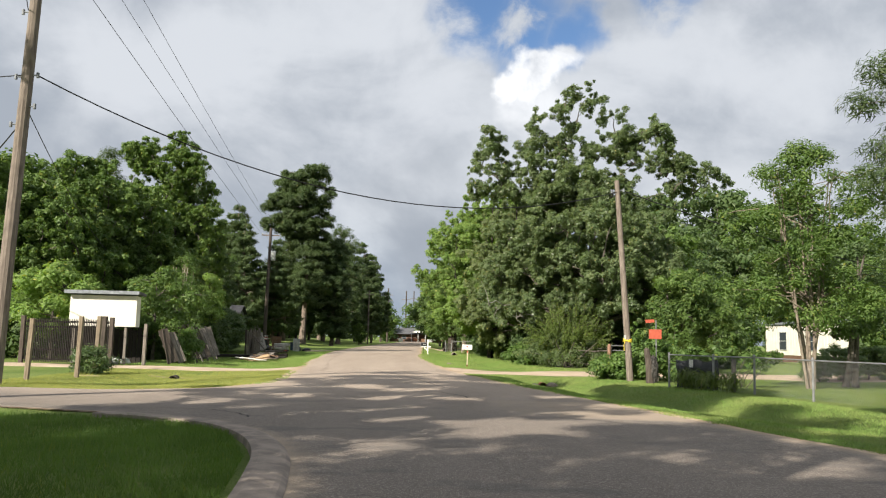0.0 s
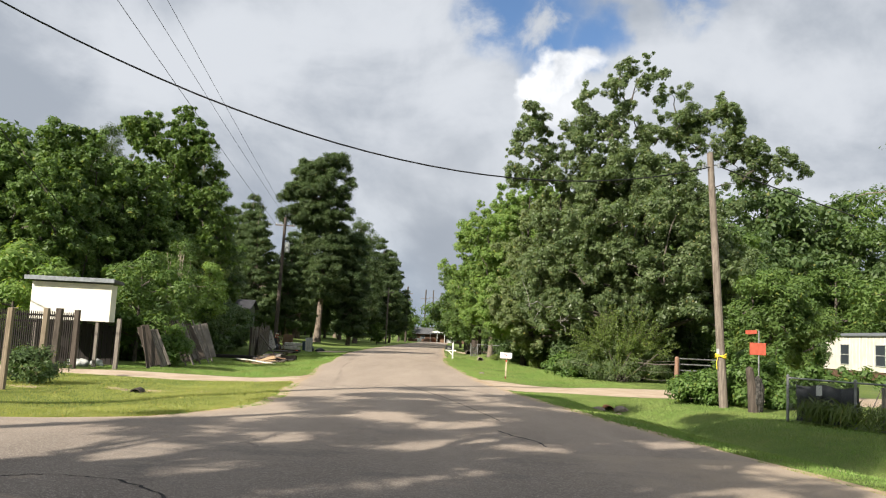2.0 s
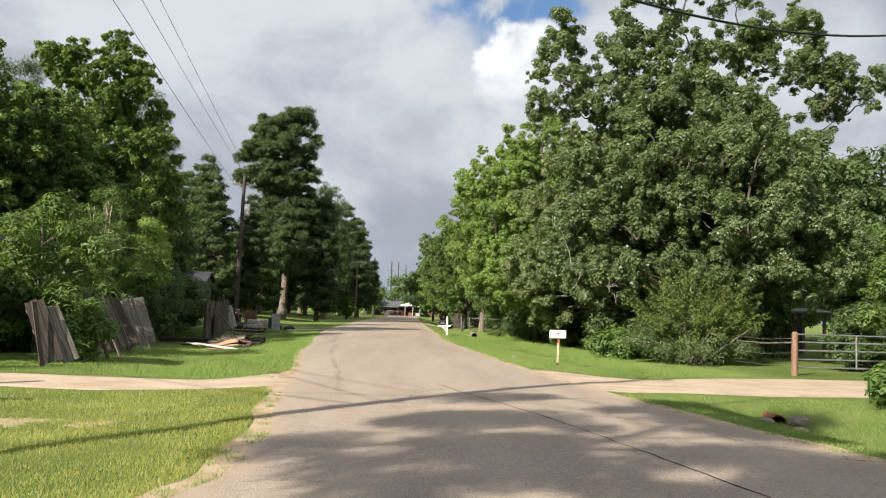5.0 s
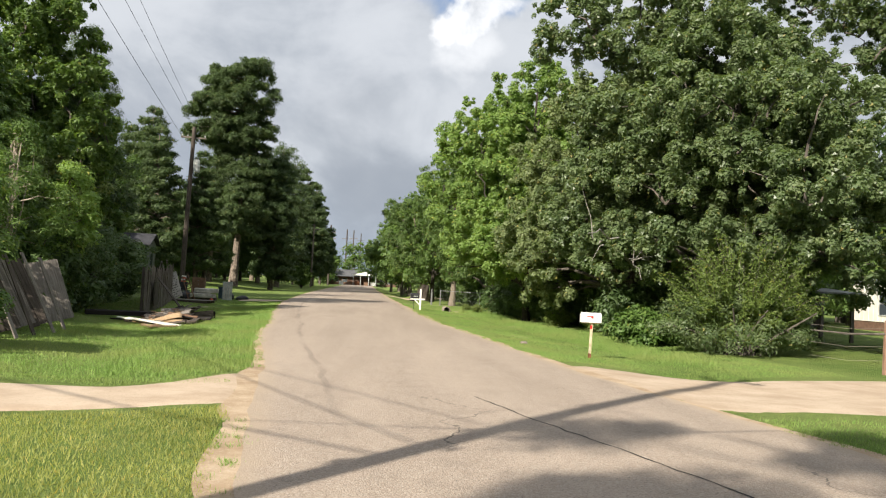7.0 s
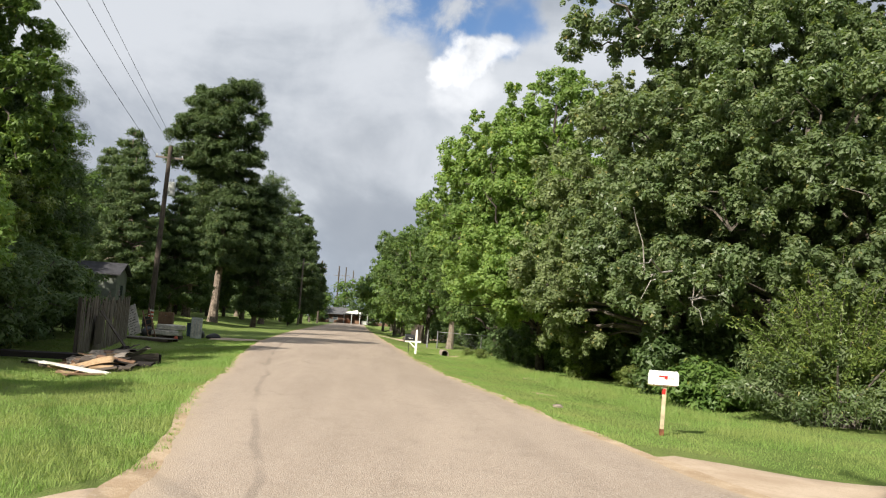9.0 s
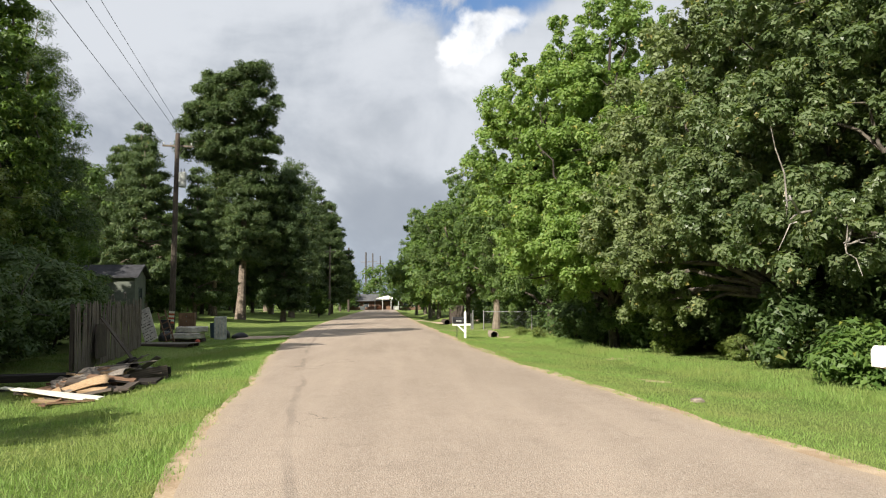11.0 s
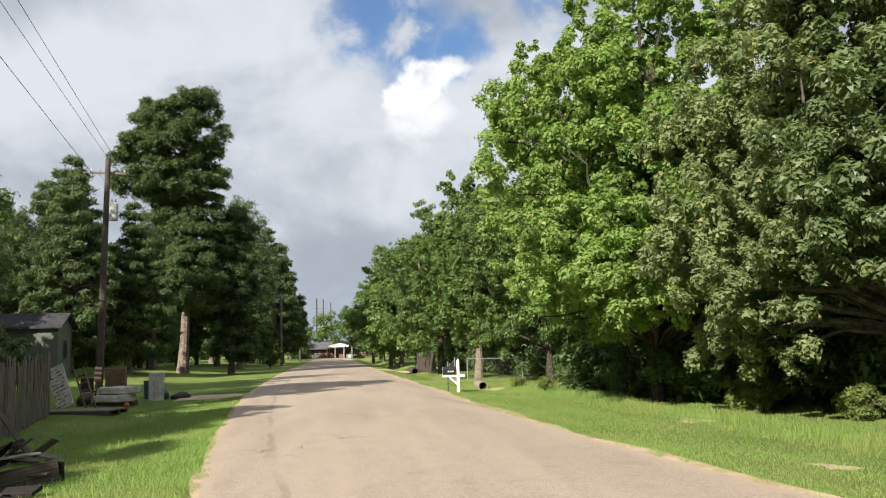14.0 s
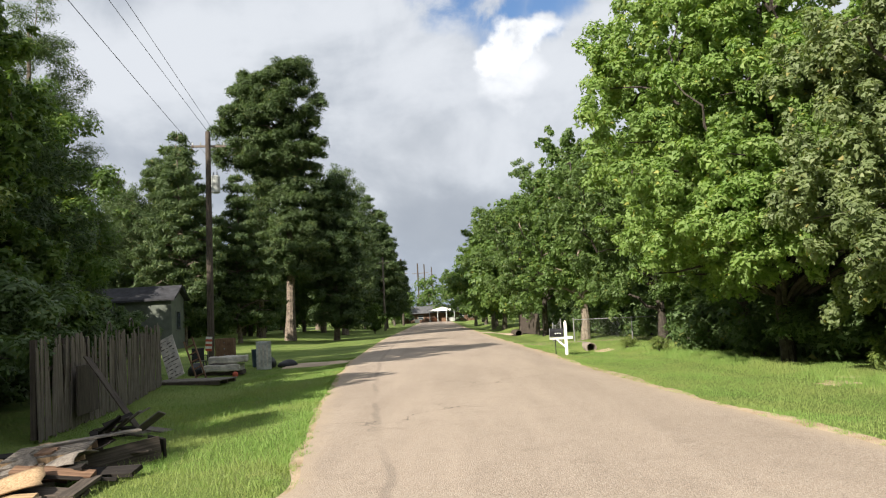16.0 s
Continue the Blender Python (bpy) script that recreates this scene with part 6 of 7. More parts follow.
for x, y, a, s in ((9.2, 53.0, 90, 0.8), (8.4, 59.6, 20, 1.3), (8.2, 65.0, 75, 1.4), (8.5, 57.0, 130, 1.5), (9.6, 55.5, 10, 1.5), (13.0, 55.0, 200, 1.5), (4.6, 71.0, 300, 0.9), (8.8, 68.5, 30, 1.6), (9.5, 61.5, 70, 1.7), (13.5, 60.5, 10, 1.7), (17.0, 63.0, 210, 1.7), (8.0, 74.0, 60, 1.5), (6.6, 62.5, 33, 1.3), (6.4, 66.8, 133, 1.4), (6.6, 70.0, 233, 1.3), (6.8, 76.0, 93, 1.2), (7.4, 79.5, 3, 1.4), (11.5, 66.0, 3, 2.0), (11.0, 71.0, 73, 2.0), (12.0, 77.0, 173, 2.0)):
    put_copy(under, x, y, a, s)
vineb = tree("vine_bush", "light green broad-leaved bush in front of the dark thicket", (5.7, 48.9), 1.05, 0.1, 1.0, "round", 24, 40, 0.42, 150, 0.16, M_VINE, M_BARK, 0.03, stems=3, limbs=8, group="undergrowth", category="bush")
put_copy(vineb, 7.0, 49.4, 70, 0.8)
olive = tree("weedy_bush", "yellowish-olive weedy bush at the thicket edge", (5.2, 59.2), 0.9, 0.1, 0.6, "round", 25, 34, 0.26, 130, 0.09, M_OLIVE, M_BARK, 0.02, stems=5, limbs=10, lump=0.4, group="undergrowth", category="bush")
for x, y, a, k in ((6.9, 82.0, 20, 1.0), (6.4, 87.0, 80, 1.15), (6.0, 92.5, 140, 1.2), (5.6, 97.5, 200, 1.2), (5.0, 103.0, 260, 1.2), (4.2, 110.0, 30, 1.2)):
    put_copy(under, x, y, a, k)
for x, y, a, k in ((3.0, 72.2, 250, 0.6), (6.2, 56.4, 90, 0.8), (2.9, 77.2, 10, 0.5), (5.6, 60.2, 70, 0.6)):
    put_copy(olive, x, y, a, k)
for x, y, a, k in ((7.6, 61.4, 20, 0.7), (7.2, 64.4, 80, 0.65), (6.4, 67.2, 140, 0.65), (5.8, 69.8, 200, 0.55), (4.6, 72.4, 260, 0.45)):
    put_copy(under, x, y, a, k)

shade = tree("undergrowth_bush", "dark green leafy undergrowth hanging to the grass below the maple", (5.6, 63.2), 1.7, 0.1, 1.3, "round", 27, 0, 0.36, 150, 0.12, M_DARK, M_BARK, 0.03, stems=4, lobes=20, lobe_r=0.6, per_lobe=6, fill=16, group="undergrowth", category="bush")
for x, y, a, k in ((6.9, 61.0, 60, 0.8), (4.6, 66.2, 140, 0.65)):
    put_copy(shade, x, y, a, k)

# background trees, built once each and repeated
bg_a = tree("broadleaf_tree", "full green broadleaf tree beyond the yards", (18.5, 66.0), 10.5, 1.0, 4.6, "round", 31, 0, 0.68, 62, 0.30, M_MID, M_BARK, 0.22, slim=0.8, up=0.35, lobes=54, lobe_r=1.35, per_lobe=6, fill=44, group="trees beyond the yards")
bg_b = tree("broadleaf_tree", "dark green broadleaf tree beyond the yards", (19.5, 79.0), 12.5, 1.2, 5.0, "tall", 32, 0, 0.70, 62, 0.30, M_DARK, M_BARK, 0.25, slim=0.8, up=0.35, lobes=54, lobe_r=1.4, per_lobe=6, fill=44, group="trees beyond the yards")
bg_c = tree("broadleaf_tree", "green airy tree beyond the yards", (15.0, 76.0), 9.5, 1.0, 4.0, "round", 33, 120, 0.85, 110, 0.26, M_MID, M_BARK, 0.2, group="trees beyond the yards", lump=0.3)
for src, x, y, a, s in ((bg_a, 24.0, 90.0, 40, 1.1), (bg_b, 30.0, 92.0, 90, 1.1), (bg_c, 38.0, 90.0, 10, 1.2), (bg_b, 46.0, 88.0, 200, 1.1), (bg_a, 12.0, 86.0, 120, 1.1), (bg_b, 9.5, 98.0, 60, 1.1), (bg_c, 41.0, 74.0, 33, 1.0), (bg_a, 52.0, 78.0, 70, 1.1), (bg_b, 34.0, 97.0, 15, 1.7), (bg_b, 42.5, 99.0, 85, 1.65), (bg_b, 26.5, 98.0, 160, 1.65), (bg_b, 23.0, 75.0, 110, 1.0), (bg_a, 50.5, 97.0, 220, 1.5), (bg_b, 11.0, 112.0, 77, 1.1), (bg_a, 1.8, 116.5, 140, 1.15), (bg_a, 1.2, 132.0, 40, 1.2), (bg_c, 1.2, 148.0, 200, 1.3), (bg_a, 0.9, 168.0, 250, 1.2), (bg_a, 1.6, 195.0, 10, 1.3), (bg_a, 10.0, 130.0, 15, 1.2), (bg_b, 46.0, 64.0, 100, 0.9), (bg_a, 52.0, 58.0, 10, 1.0)):
    put_copy(src, x, y, a, s)

tree("broadleaf_tree", "light green leafy small tree behind the vine hedge", (12.4, 38.6), 5.2, 0.7, 2.1, "round", 44, 0, 0.36, 170, 0.14, M_MID, M_BARK, 0.08, lobes=34, lobe_r=0.8, per_lobe=7, fill=26, group="trees by the chain-link fence")
yard_tree = tree("broadleaf_tree", "green leafy tree at the back of the yard", (19.0, 53.0), 5.4, 0.6, 1.6, "round", 46, 0, 0.42, 130, 0.17, M_MID, M_BARK, 0.12, slim=0.8, up=0.35, lobes=44, lobe_r=0.95, per_lobe=6, fill=30, group="trees beyond the yards")
for src, x, y, a, k in ((yard_tree, 17.3, 49.0, 40, 0.8), (yard_tree, 34.5, 64.0, 10, 1.1), (yard_tree, 14.6, 57.5, 140, 1.3)):
    put_copy(src, x, y, a, k)
yard = tree("yard_shrub", "low dark shrub at the back of the yard", (15.2, 46.8), 2.4, 0.1, 1.7, "round", 45, 0, 0.32, 120, 0.13, M_DARK, M_BARK, 0.03, stems=3, lobes=20, lobe_r=0.7, per_lobe=6, fill=16, group="shrubs of the yard", category="bush")
for x, y, a, k in ((13.4, 44.6, 60, 0.9), (17.3, 49.5, 120, 1.1), (19.0, 36.6, 10, 0.65), (21.0, 38.2, 80, 0.7), (23.2, 40.4, 200, 0.7), (17.2, 34.8, 250, 0.5)):
    put_copy(yard, x, y, a, k)

# near right: crape myrtle and pine by the chain-link fence
tree("crape_myrtle", "multi-stemmed slender tree with pale trunks behind the chain-link fence", (13.95, 28.3), 8.6, 2.2, 2.7, "round", 41, 130, 0.52, 200, 0.13, M_MID, M_BARK_TAN, 0.04, stems=9, lump=0.35, limbs=34, slim=0.5, group="trees by the chain-link fence")
tree("pine_tree", "dark pine with high tufted branches by the fence", (16.0, 23.6), 11.5, 3.4, 2.1, "round", 42, 60, 0.75, 620, 0.24, M_PINE, M_BARK_PINE, 0.2, lump=0.4, limbs=40, needle=True, slim=0.16, flat=0.6, group="trees by the chain-link fence")
tree("leaning_tree", "small tree with a leaning forked trunk in the yard", (16.2, 30.5), 5.5, 2.0, 2.4, "round", 43, 60, 0.6, 170, 0.15, M_DARK, M_BARK, 0.12, lean=(-1.2, 0), group="trees by the chain-link fence", stems=2)

# left-hand side
rng = np.random.default_rng(515)
pecan_tops = [tuple(e) for e in profile_heads(rng, [(1.5, -4.6, 5.6), (7.4, -4.8, 5.1), (10.4, -4.6, 4.4), (14.0, -3.1, 2.5), (15.2, -2.8, 2.1)], 120, 1.15, 0.95, 1.45, 0.9, 0.9)]
pecan_tops += [tuple(e) for e in profile_heads(rng, [(14.2, 0.1, 2.6), (15.6, 0.2, 2.3), (16.9, 0.8, 1.6)], 11, 0.8, 0.7, 0.95)] + [tuple(e) for e in profile_heads(rng, [(14.2, -3.2, -0.7), (15.6, -2.9, -1.0), (16.8, -2.4, -1.5)], 11, 0.8, 0.7, 0.95)]
tree("pecan_tree", "tall bright green tree with drooping leaf clusters behind the lot", (-21.6, 63.0), 14.6, 0.8, 3.0, "tall", 51, 0, 0.50, 250, 0.18, M_PECAN, M_BARK, 0.28, lump=0.1, slim=0.6, droop=0.6, up=0.4, lobes=14, lobe_r=1.3, per_lobe=8, sub=4, flat=0.9, tops=pecan_tops, fill=90, group="trees of the lot")
lot_tree = tree("broadleaf_tree", "dark leafy tree crowding the overgrown lot", (-27.6, 55.0), 12.8, 0.6, 4.2, "round", 47, 0, 0.52, 130, 0.19, M_MID, M_BARK, 0.24, slim=0.75, up=0.35, droop=0.35, lobes=70, lobe_r=1.25, per_lobe=7, fill=60, sub=3, flat=0.9, group="trees of the lot")
# some copies are added only to cast shade on the verge and house wall
for x, y, a, k in ((-21.5, 47.5, 55, 0.98), (-20.0, 53.5, 190, 0.72), (-32.5, 54.0, 250, 0.95), (-17.2, 50.8, 77, 0.62), (-20.4, 44.4, 120, 0.76), (-19.8, 52.0, 20, 0.9), (-24.5, 44.0, 300, 0.9), (-31.5, 84.5, 70, 0.85), (-28.6, 88.0, 200, 0.62)):
    put_copy(lot_tree, x, y, a, k)
tree("cedar_tree", "dense dark cedar standing beside the tall pecan", (-20.4, 66.5), 12.8, 0.6, 4.3, "cone", 59, 0, 0.5, 190, 0.22, M_CEDAR, M_BARK_PINE, 0.26, lump=0.12, needle=True, slim=0.22, droop=0.2, up=0.4, lobes=80, lobe_r=1.15, per_lobe=8, fill=70, group="trees of the lot")
tree("pine_tree", "tall dark conifer rising behind the pecan tree", (-29.0, 70.0), 17.3, 2.0, 3.6, "tall", 58, 210, 0.65, 180, 0.28, M_PINE, M_BARK_PINE, 0.28, needle=True, slim=0.15, lump=0.25, limbs=30, group="pines")
tree("broadleaf_tree", "dark green dense tree at the lot's edge", (-26.6, 57.0), 13.6, 0.8, 4.6, "round", 52, 0, 0.55, 200, 0.18, M_DARK, M_BARK, 0.25, lobes=66, lobe_r=1.35, per_lobe=8, fill=60, group="trees of the lot")
tree("crape_myrtle", "olive shrubby tree of many thin stems by leaning panels", (-14.85, 47.8), 5.9, 1.6, 1.7, "round", 53, 80, 0.42, 200, 0.10, M_MID, M_BARK_PALE, 0.035, stems=10, lump=0.3, limbs=30, slim=0.4, group="trees of the lot")
tree("sapling", "bright lime-green sapling standing in front of dark trees", (-13.9, 50.2), 5.0, 1.8, 1.0, "round", 54, 40, 0.4, 190, 0.13, M_LIME, M_BARK, 0.04, group="trees of the lot")
tree("broadleaf_tree", "leafy green tree beside the white raised shed", (-13.7, 40.4), 4.8, 0.5, 2.0, "round", 55, 80, 0.5, 170, 0.17, M_MID, M_BARK, 0.08, slim=0.42, droop=0.5, group="trees of the lot")
tree("small_tree", "small light green tree beside the white shed", (-17.0, 36.5), 4.6, 1.3, 1.6, "round", 56, 60, 0.5, 170, 0.17, M_LIME, M_BARK, 0.06, group="trees of the lot")
lb = tree("vine_mound", "mound of bright vine between the leaning panels", (-11.4, 38.2), 1.55, 0.1, 0.7, "round", 57, 36, 0.34, 150, 0.11, M_VINE, M_BARK, 0.02, stems=2, limbs=5, category="bush")
for src, x, y, a, s in ((bg_b, -24.5, 55.0, 30, 1.0), (bg_a, -26.0, 49.0, 80, 1.1), (bg_b, -31.0, 51.0, 120, 0.95), (bg_a, -37.0, 48.0, 20, 1.15), (bg_b, -44.0, 50.0, 200, 1.1), (bg_c, -28.0, 42.0, 10, 0.8), (bg_a, -50.0, 44.0, 99, 1.2), (bg_c, -36.0, 38.0, 150, 0.9), (bg_b, -27.0, 62.0, 180, 1.05)):
    put_copy(src, x, y, a, s)
for x, y, a, s in ((-14.3, 43.6, 10, 0.95), (-15.4, 47.2, 60, 1.3), (-14.8, 49.4, 160, 1.0), (-15.3, 52.2, 100, 1.0), (-15.9, 54.8, 260, 0.95), (-15.9, 50.8, 140, 1.2), (-17.4, 54.0, 20, 1.3), (-16.5, 41.5, 99, 1.3), (-20.0, 39.5, 40, 1.4), (-24.0, 38.5, 300, 1.4), (-19.6, 59.0, 10, 1.3), (-14.6, 41.8, 250, 0.9), (-10.75, 26.5, 30, 0.45)):
    put_copy(under, x, y, a, s)
tree("pine_tree", "dark dense conifer behind the picket fence", (-23.9, 77.5), 17.3, 2.0, 3.9, "tall", 61, 260, 0.6, 300, 0.24, M_PINE, M_BARK_PINE, 0.3, needle=True, slim=0.14, lump=0.25, limbs=34, group="pines")
tree("broadleaf_tree", "dark green tree behind the picket fence", (-22.6, 74.5), 12.3, 1.5, 4.0, "round", 62, 0, 0.55, 190, 0.18, M_MID, M_BARK, 0.28, lobes=58, lobe_r=1.3, per_lobe=8, fill=60, group="trees of the lot")
tree("broadleaf_tree", "low yellow-green tree leaning over the picket fence", (-18.6, 60.2), 6.6, 3.2, 2.3, "round", 63, 90, 0.6, 210, 0.14, M_OLIVE, M_BARK, 0.12, group="trees of the lot")
for x, y, a, k in ((-33.0, 101.0, 10, 0.8), (-27.0, 131.0, 130, 0.9), (-24.5, 138.0, 200, 0.8), (-20.2, 152.0, 270, 0.8), (-36.0, 108.0, 30, 0.9), (-24.0, 148.0, 30, 0.9)):
    put_copy(bg_b, x, y, a, k)
shrub = tree("tall_shrub", "tall dark shrub growing behind the picket fence", (-15.4, 55.8), 3.3, 0.1, 2.3, "round", 64, 0, 0.36, 150, 0.14, M_DARK, M_BARK, 0.04, stems=4, lobes=26, lobe_r=0.85, per_lobe=6, fill=24, group="shrubs behind the fence", category="bush")
for x, y, a, k in ((-16.2, 58.6, 90, 1.05), (-17.0, 62.0, 170, 1.1), (-17.4, 65.0, 250, 1.0), (-17.6, 68.4, 20, 0.7), (-14.9, 52.6, 40, 0.9), (-17.6, 50.5, 200, 1.1), (-18.4, 56.0, 140, 1.3), (-15.2, 49.2, 300, 0.9), (-25.4, 91.8, 10, 0.85), (-28.4, 92.2, 110, 1.0)):
    put_copy(shrub, x, y, a, k)

# pines along the lawn
def pine_tree(label, place, h, profile, seed, clumps, per, mat=None, trunk_r=0.35, lean=0.0, gap=0.8, tuft=1.0, up=0.5):
    """A pine: tufts on level boughs inside an outline of (z, left, right), with gaps between the boughs."""
    rng = np.random.default_rng(seed)
    heads = [e[:3] for e in profile_heads(rng, profile, clumps, gap, 1, 1, 0.85)]
    cs, rs = [], []
    for e in heads:
        d = unit(rng, 9)
        d[:, 2] = np.abs(d[:, 2]) * 0.8 - 0.15
        big = rng.uniform(0.75, 1.3) * tuft
        for v in d:
            cs.append(e + v * big * rng.uniform(0.4, 1.0) * np.array([1, 1, 0.8]))
            rs.append(rng.uniform(0.36, 0.6) * tuft)
    cs, rs = np.array(cs), np.array(rs)
    ob = thing("pine_tree", label, "tree", (place[0], place[1], gz(*place)), 0, "pines")
    g = Geo()
    ts = np.linspace(0, 0.96, 10)
    g.tube([(0.15 * math.sin(5 * t) + lean * t, 0.1 * math.cos(4 * t), -0.2 + h * t) for t in ts], [trunk_r * (1.35 if t == 0 else 1) * (1 - 0.85 * t) for t in ts], 10)
    for e in heads[:110]:
        g.tube(limb_points(rng, (lean * e[2] / h, 0, e[2] - 0.1 * np.hypot(e[0], e[1])), e, 0.08, 5), np.linspace(0.085, 0.015, 5).tolist(), 5)
    part("trunk", g, M_BARK_PINE, ob)
    part("crown", leaf_mesh("crown", rng, cs, rs, per * 1.4, 0.28, mat or M_PINE, 0.8, 0.30, -0.3, up, True), mat or M_PINE, ob)
    return ob


pine_tree("very tall pine with layered tufted boughs on the lawn", (-18.9, 112.0), 25.0, [(5.4, -1.2, 3.4), (9.0, -1.8, 3.6), (13.0, -2.0, 3.0), (14.6, -2.6, 3.0), (15.6, -5.8, 2.7), (16.6, -6.4, 3.2), (17.4, -3.8, 3.4), (18.6, -6.0, 2.6), (19.8, -6.2, 3.5), (20.8, -3.8, 3.5), (21.8, -4.4, 2.7), (23.4, -3.4, 2.6), (24.2, -1.2, 2.2), (25.2, 0.2, 1.4)], 71, 230, 80, trunk_r=0.42, lean=0.3, gap=0.98, tuft=0.98)
p2 = pine_tree("tall dense pine with tufted boughs beside the lawn", (-17.0, 135.0), 20.0, [(4.6, -3.0, 3.4), (8.0, -3.2, 3.9), (13.0, -3.0, 3.7), (16.5, -3.0, 2.6), (18.6, -1.6, 1.4), (19.6, -0.4, 0.6)], 72, 120, 44, gap=1.15, tuft=1.35)
p3 = pine_tree("younger pine with pale upright tips behind the junk pile", (-24.3, 100.0), 14.5, [(1.5, -3.4, 2.9), (6.6, -3.2, 2.6), (9.4, -2.5, 1.9), (11.5, -1.5, 1.4), (13.2, -0.7, 0.8), (14.3, -0.2, 0.3)], 73, 130, 56, None, 0.18, gap=0.72, tuft=0.72, up=-0.1)
pine_tree("dense dark conifer like a curtain beside the tall pine", (-15.2, 114.5), 15.2, [(1.2, -2.0, 2.4), (5.0, -2.4, 2.6), (10.0, -2.4, 2.5), (13.4, -1.9, 1.8), (15.0, -1.1, 0.8)], 74, 110, 62, M_CEDAR, 0.25, gap=0.85, tuft=0.95)
for src, x, y, a, s in ((p3, -36.0, 118.0, 60, 1.1), (p2, -22.4, 117.0, 100, 0.78), (p3, -24.5, 124.0, 10, 0.95), (p2, -20.5, 142.0, 40, 0.9), (p3, -15.5, 158.0, 90, 1.35), (p2, -24.0, 160.0, 70, 0.95), (p3, -21.2, 104.0, 190, 0.9), (p3, -15.2, 176.0, 30, 1.3), (p3, -28.6, 113.0, 20, 1.3), (p3, -31.5, 116.0, 140, 1.18), (p2, -31.0, 108.0, 220, 0.68)):
    put_copy(src, x, y, a, s)
for src, x, y, a, s in ((bg_b, -18.0, 190.0, 0, 0.95), (bg_a, -16.5, 215.0, 40, 1.0), (bg_b, -22.0, 235.0, 90, 1.1), (bg_a, -30.0, 140.0, 20, 1.1), (bg_b, -33.0, 165.0, 70, 1.2), (bg_a, -33.0, 90.0, 20, 1.0), (bg_c, -18.5, 172.0, 200, 0.9), (bg_b, -38.0, 78.0, 10, 1.2), (bg_a, -13.8, 137.5, 44, 0.33), (bg_c, -30.0, 72.0, 10, 1.0)):
    put_copy(src, x, y, a, s)
for k in range(14):
    put_copy((bg_b, bg_a)[k % 2], -36.0 - 1.5 * (k % 3), 84 + k * 9.0, k * 47, 0.8 + 0.1 * (k % 3))
    put_copy(under, -38.0 - 2.0 * (k % 2), 108 + k * 7.5, k * 61, 2.2)
far_a = tree("broadleaf_tree", "distant green tree beyond the road's end", (-66.0, 258.0), 11.5, 0.5, 5.2, "round", 34, 60, 1.6, 45, 0.8, M_MID, M_BARK, 0.3, group="distant trees", limbs=6)
far_b = tree("broadleaf_tree", "distant dark green tree beyond the road's end", (-56.0, 268.0), 13.5, 0.5, 5.4, "tall", 35, 60, 1.7, 45, 0.8, M_DARK, M_BARK, 0.3, group="distant trees", limbs=6)
for k in range(13):
    put_copy((far_a, far_b)[k % 2], -46 + k * 8.5 + 2 * math.sin(k * 5.0), 262 + 9 * math.cos(k * 3.1), k * 50, 0.9 + 0.3 * ((k * 7) % 5) / 5)
for k in range(10):
    put_copy((far_b, far_a)[k % 2], -75 + k * 3.0, 110 + k * 18.0, k * 70, 1.2)
    put_copy((far_a, far_b)[k % 2], 60 + (k % 3) * 6.0, 50 + k * 20.0, k * 70, 1.2)
    put_copy((far_a, far_b)[k % 2], 16 + (k % 3) * 5.0, 120 + k * 14.0, k * 30, 1.0)

# out-of-view trees behind the start, placed to throw the dappled shade over the crossing
shade_tree = tree("broadleaf_tree", "tall open-crowned tree beside the side street", (-13.2, 3.4), 16.5, 7.5, 4.8, "round", 81, 38, 0.70, 420, 0.2, M_MID, M_BARK, 0.3, lump=0.35, group="trees at the crossing", limbs=40)
tree("broadleaf_tree", "tall tree with a high crown at the corner lot", (-13.8, 8.4), 17.8, 12.4, 3.8, "round", 82, 36, 0.72, 420, 0.2, M_MID, M_BARK, 0.28, lump=0.3, group="trees at the crossing", limbs=30)
for x, y, a, s in ((-9.0, 6.4, 320, 0.98), (-9.6, 0.2, 70, 1.08), (-5.4, -4.5, 140, 1.1), (-1.0, -9.0, 30, 0.95), (-12.6, -2.6, 200, 0.8), (3.5, -16.0, 250, 1.0), (-12.0, -10.0, 290, 1.1)):
    put_copy(shade_tree, x, y, a, s)

# unseen dense crown, added to keep sun off the corner grass
tree("small_oak", "unseen low dense tree added to shade the corner grass", (-9.6, 2.6), 8.4, 2.6, 3.3, "round", 83, 60, 0.7, 300, 0.18, M_DARK, M_BARK, 0.2, lump=0.3, group="trees at the crossing")

# two more unseen crowns: one shades the right verge, one the corner
tree("broadleaf_tree", "unseen very tall slender tree added to shade the right verge", (-10.6, 0.9), 20.6, 15.4, 2.6, "round", 84, 60, 0.75, 360, 0.2, M_MID, M_BARK, 0.3, lump=0.25, group="trees at the crossing", limbs=30)
tree("broadleaf_tree", "unseen broad low-crowned tree added to shade the corner lot", (-8.0, -3.8), 8.6, 3.0, 3.8, "round", 85, 90, 0.8, 300, 0.2, M_DARK, M_BARK, 0.3, lump=0.3, group="trees at the crossing", limbs=30)

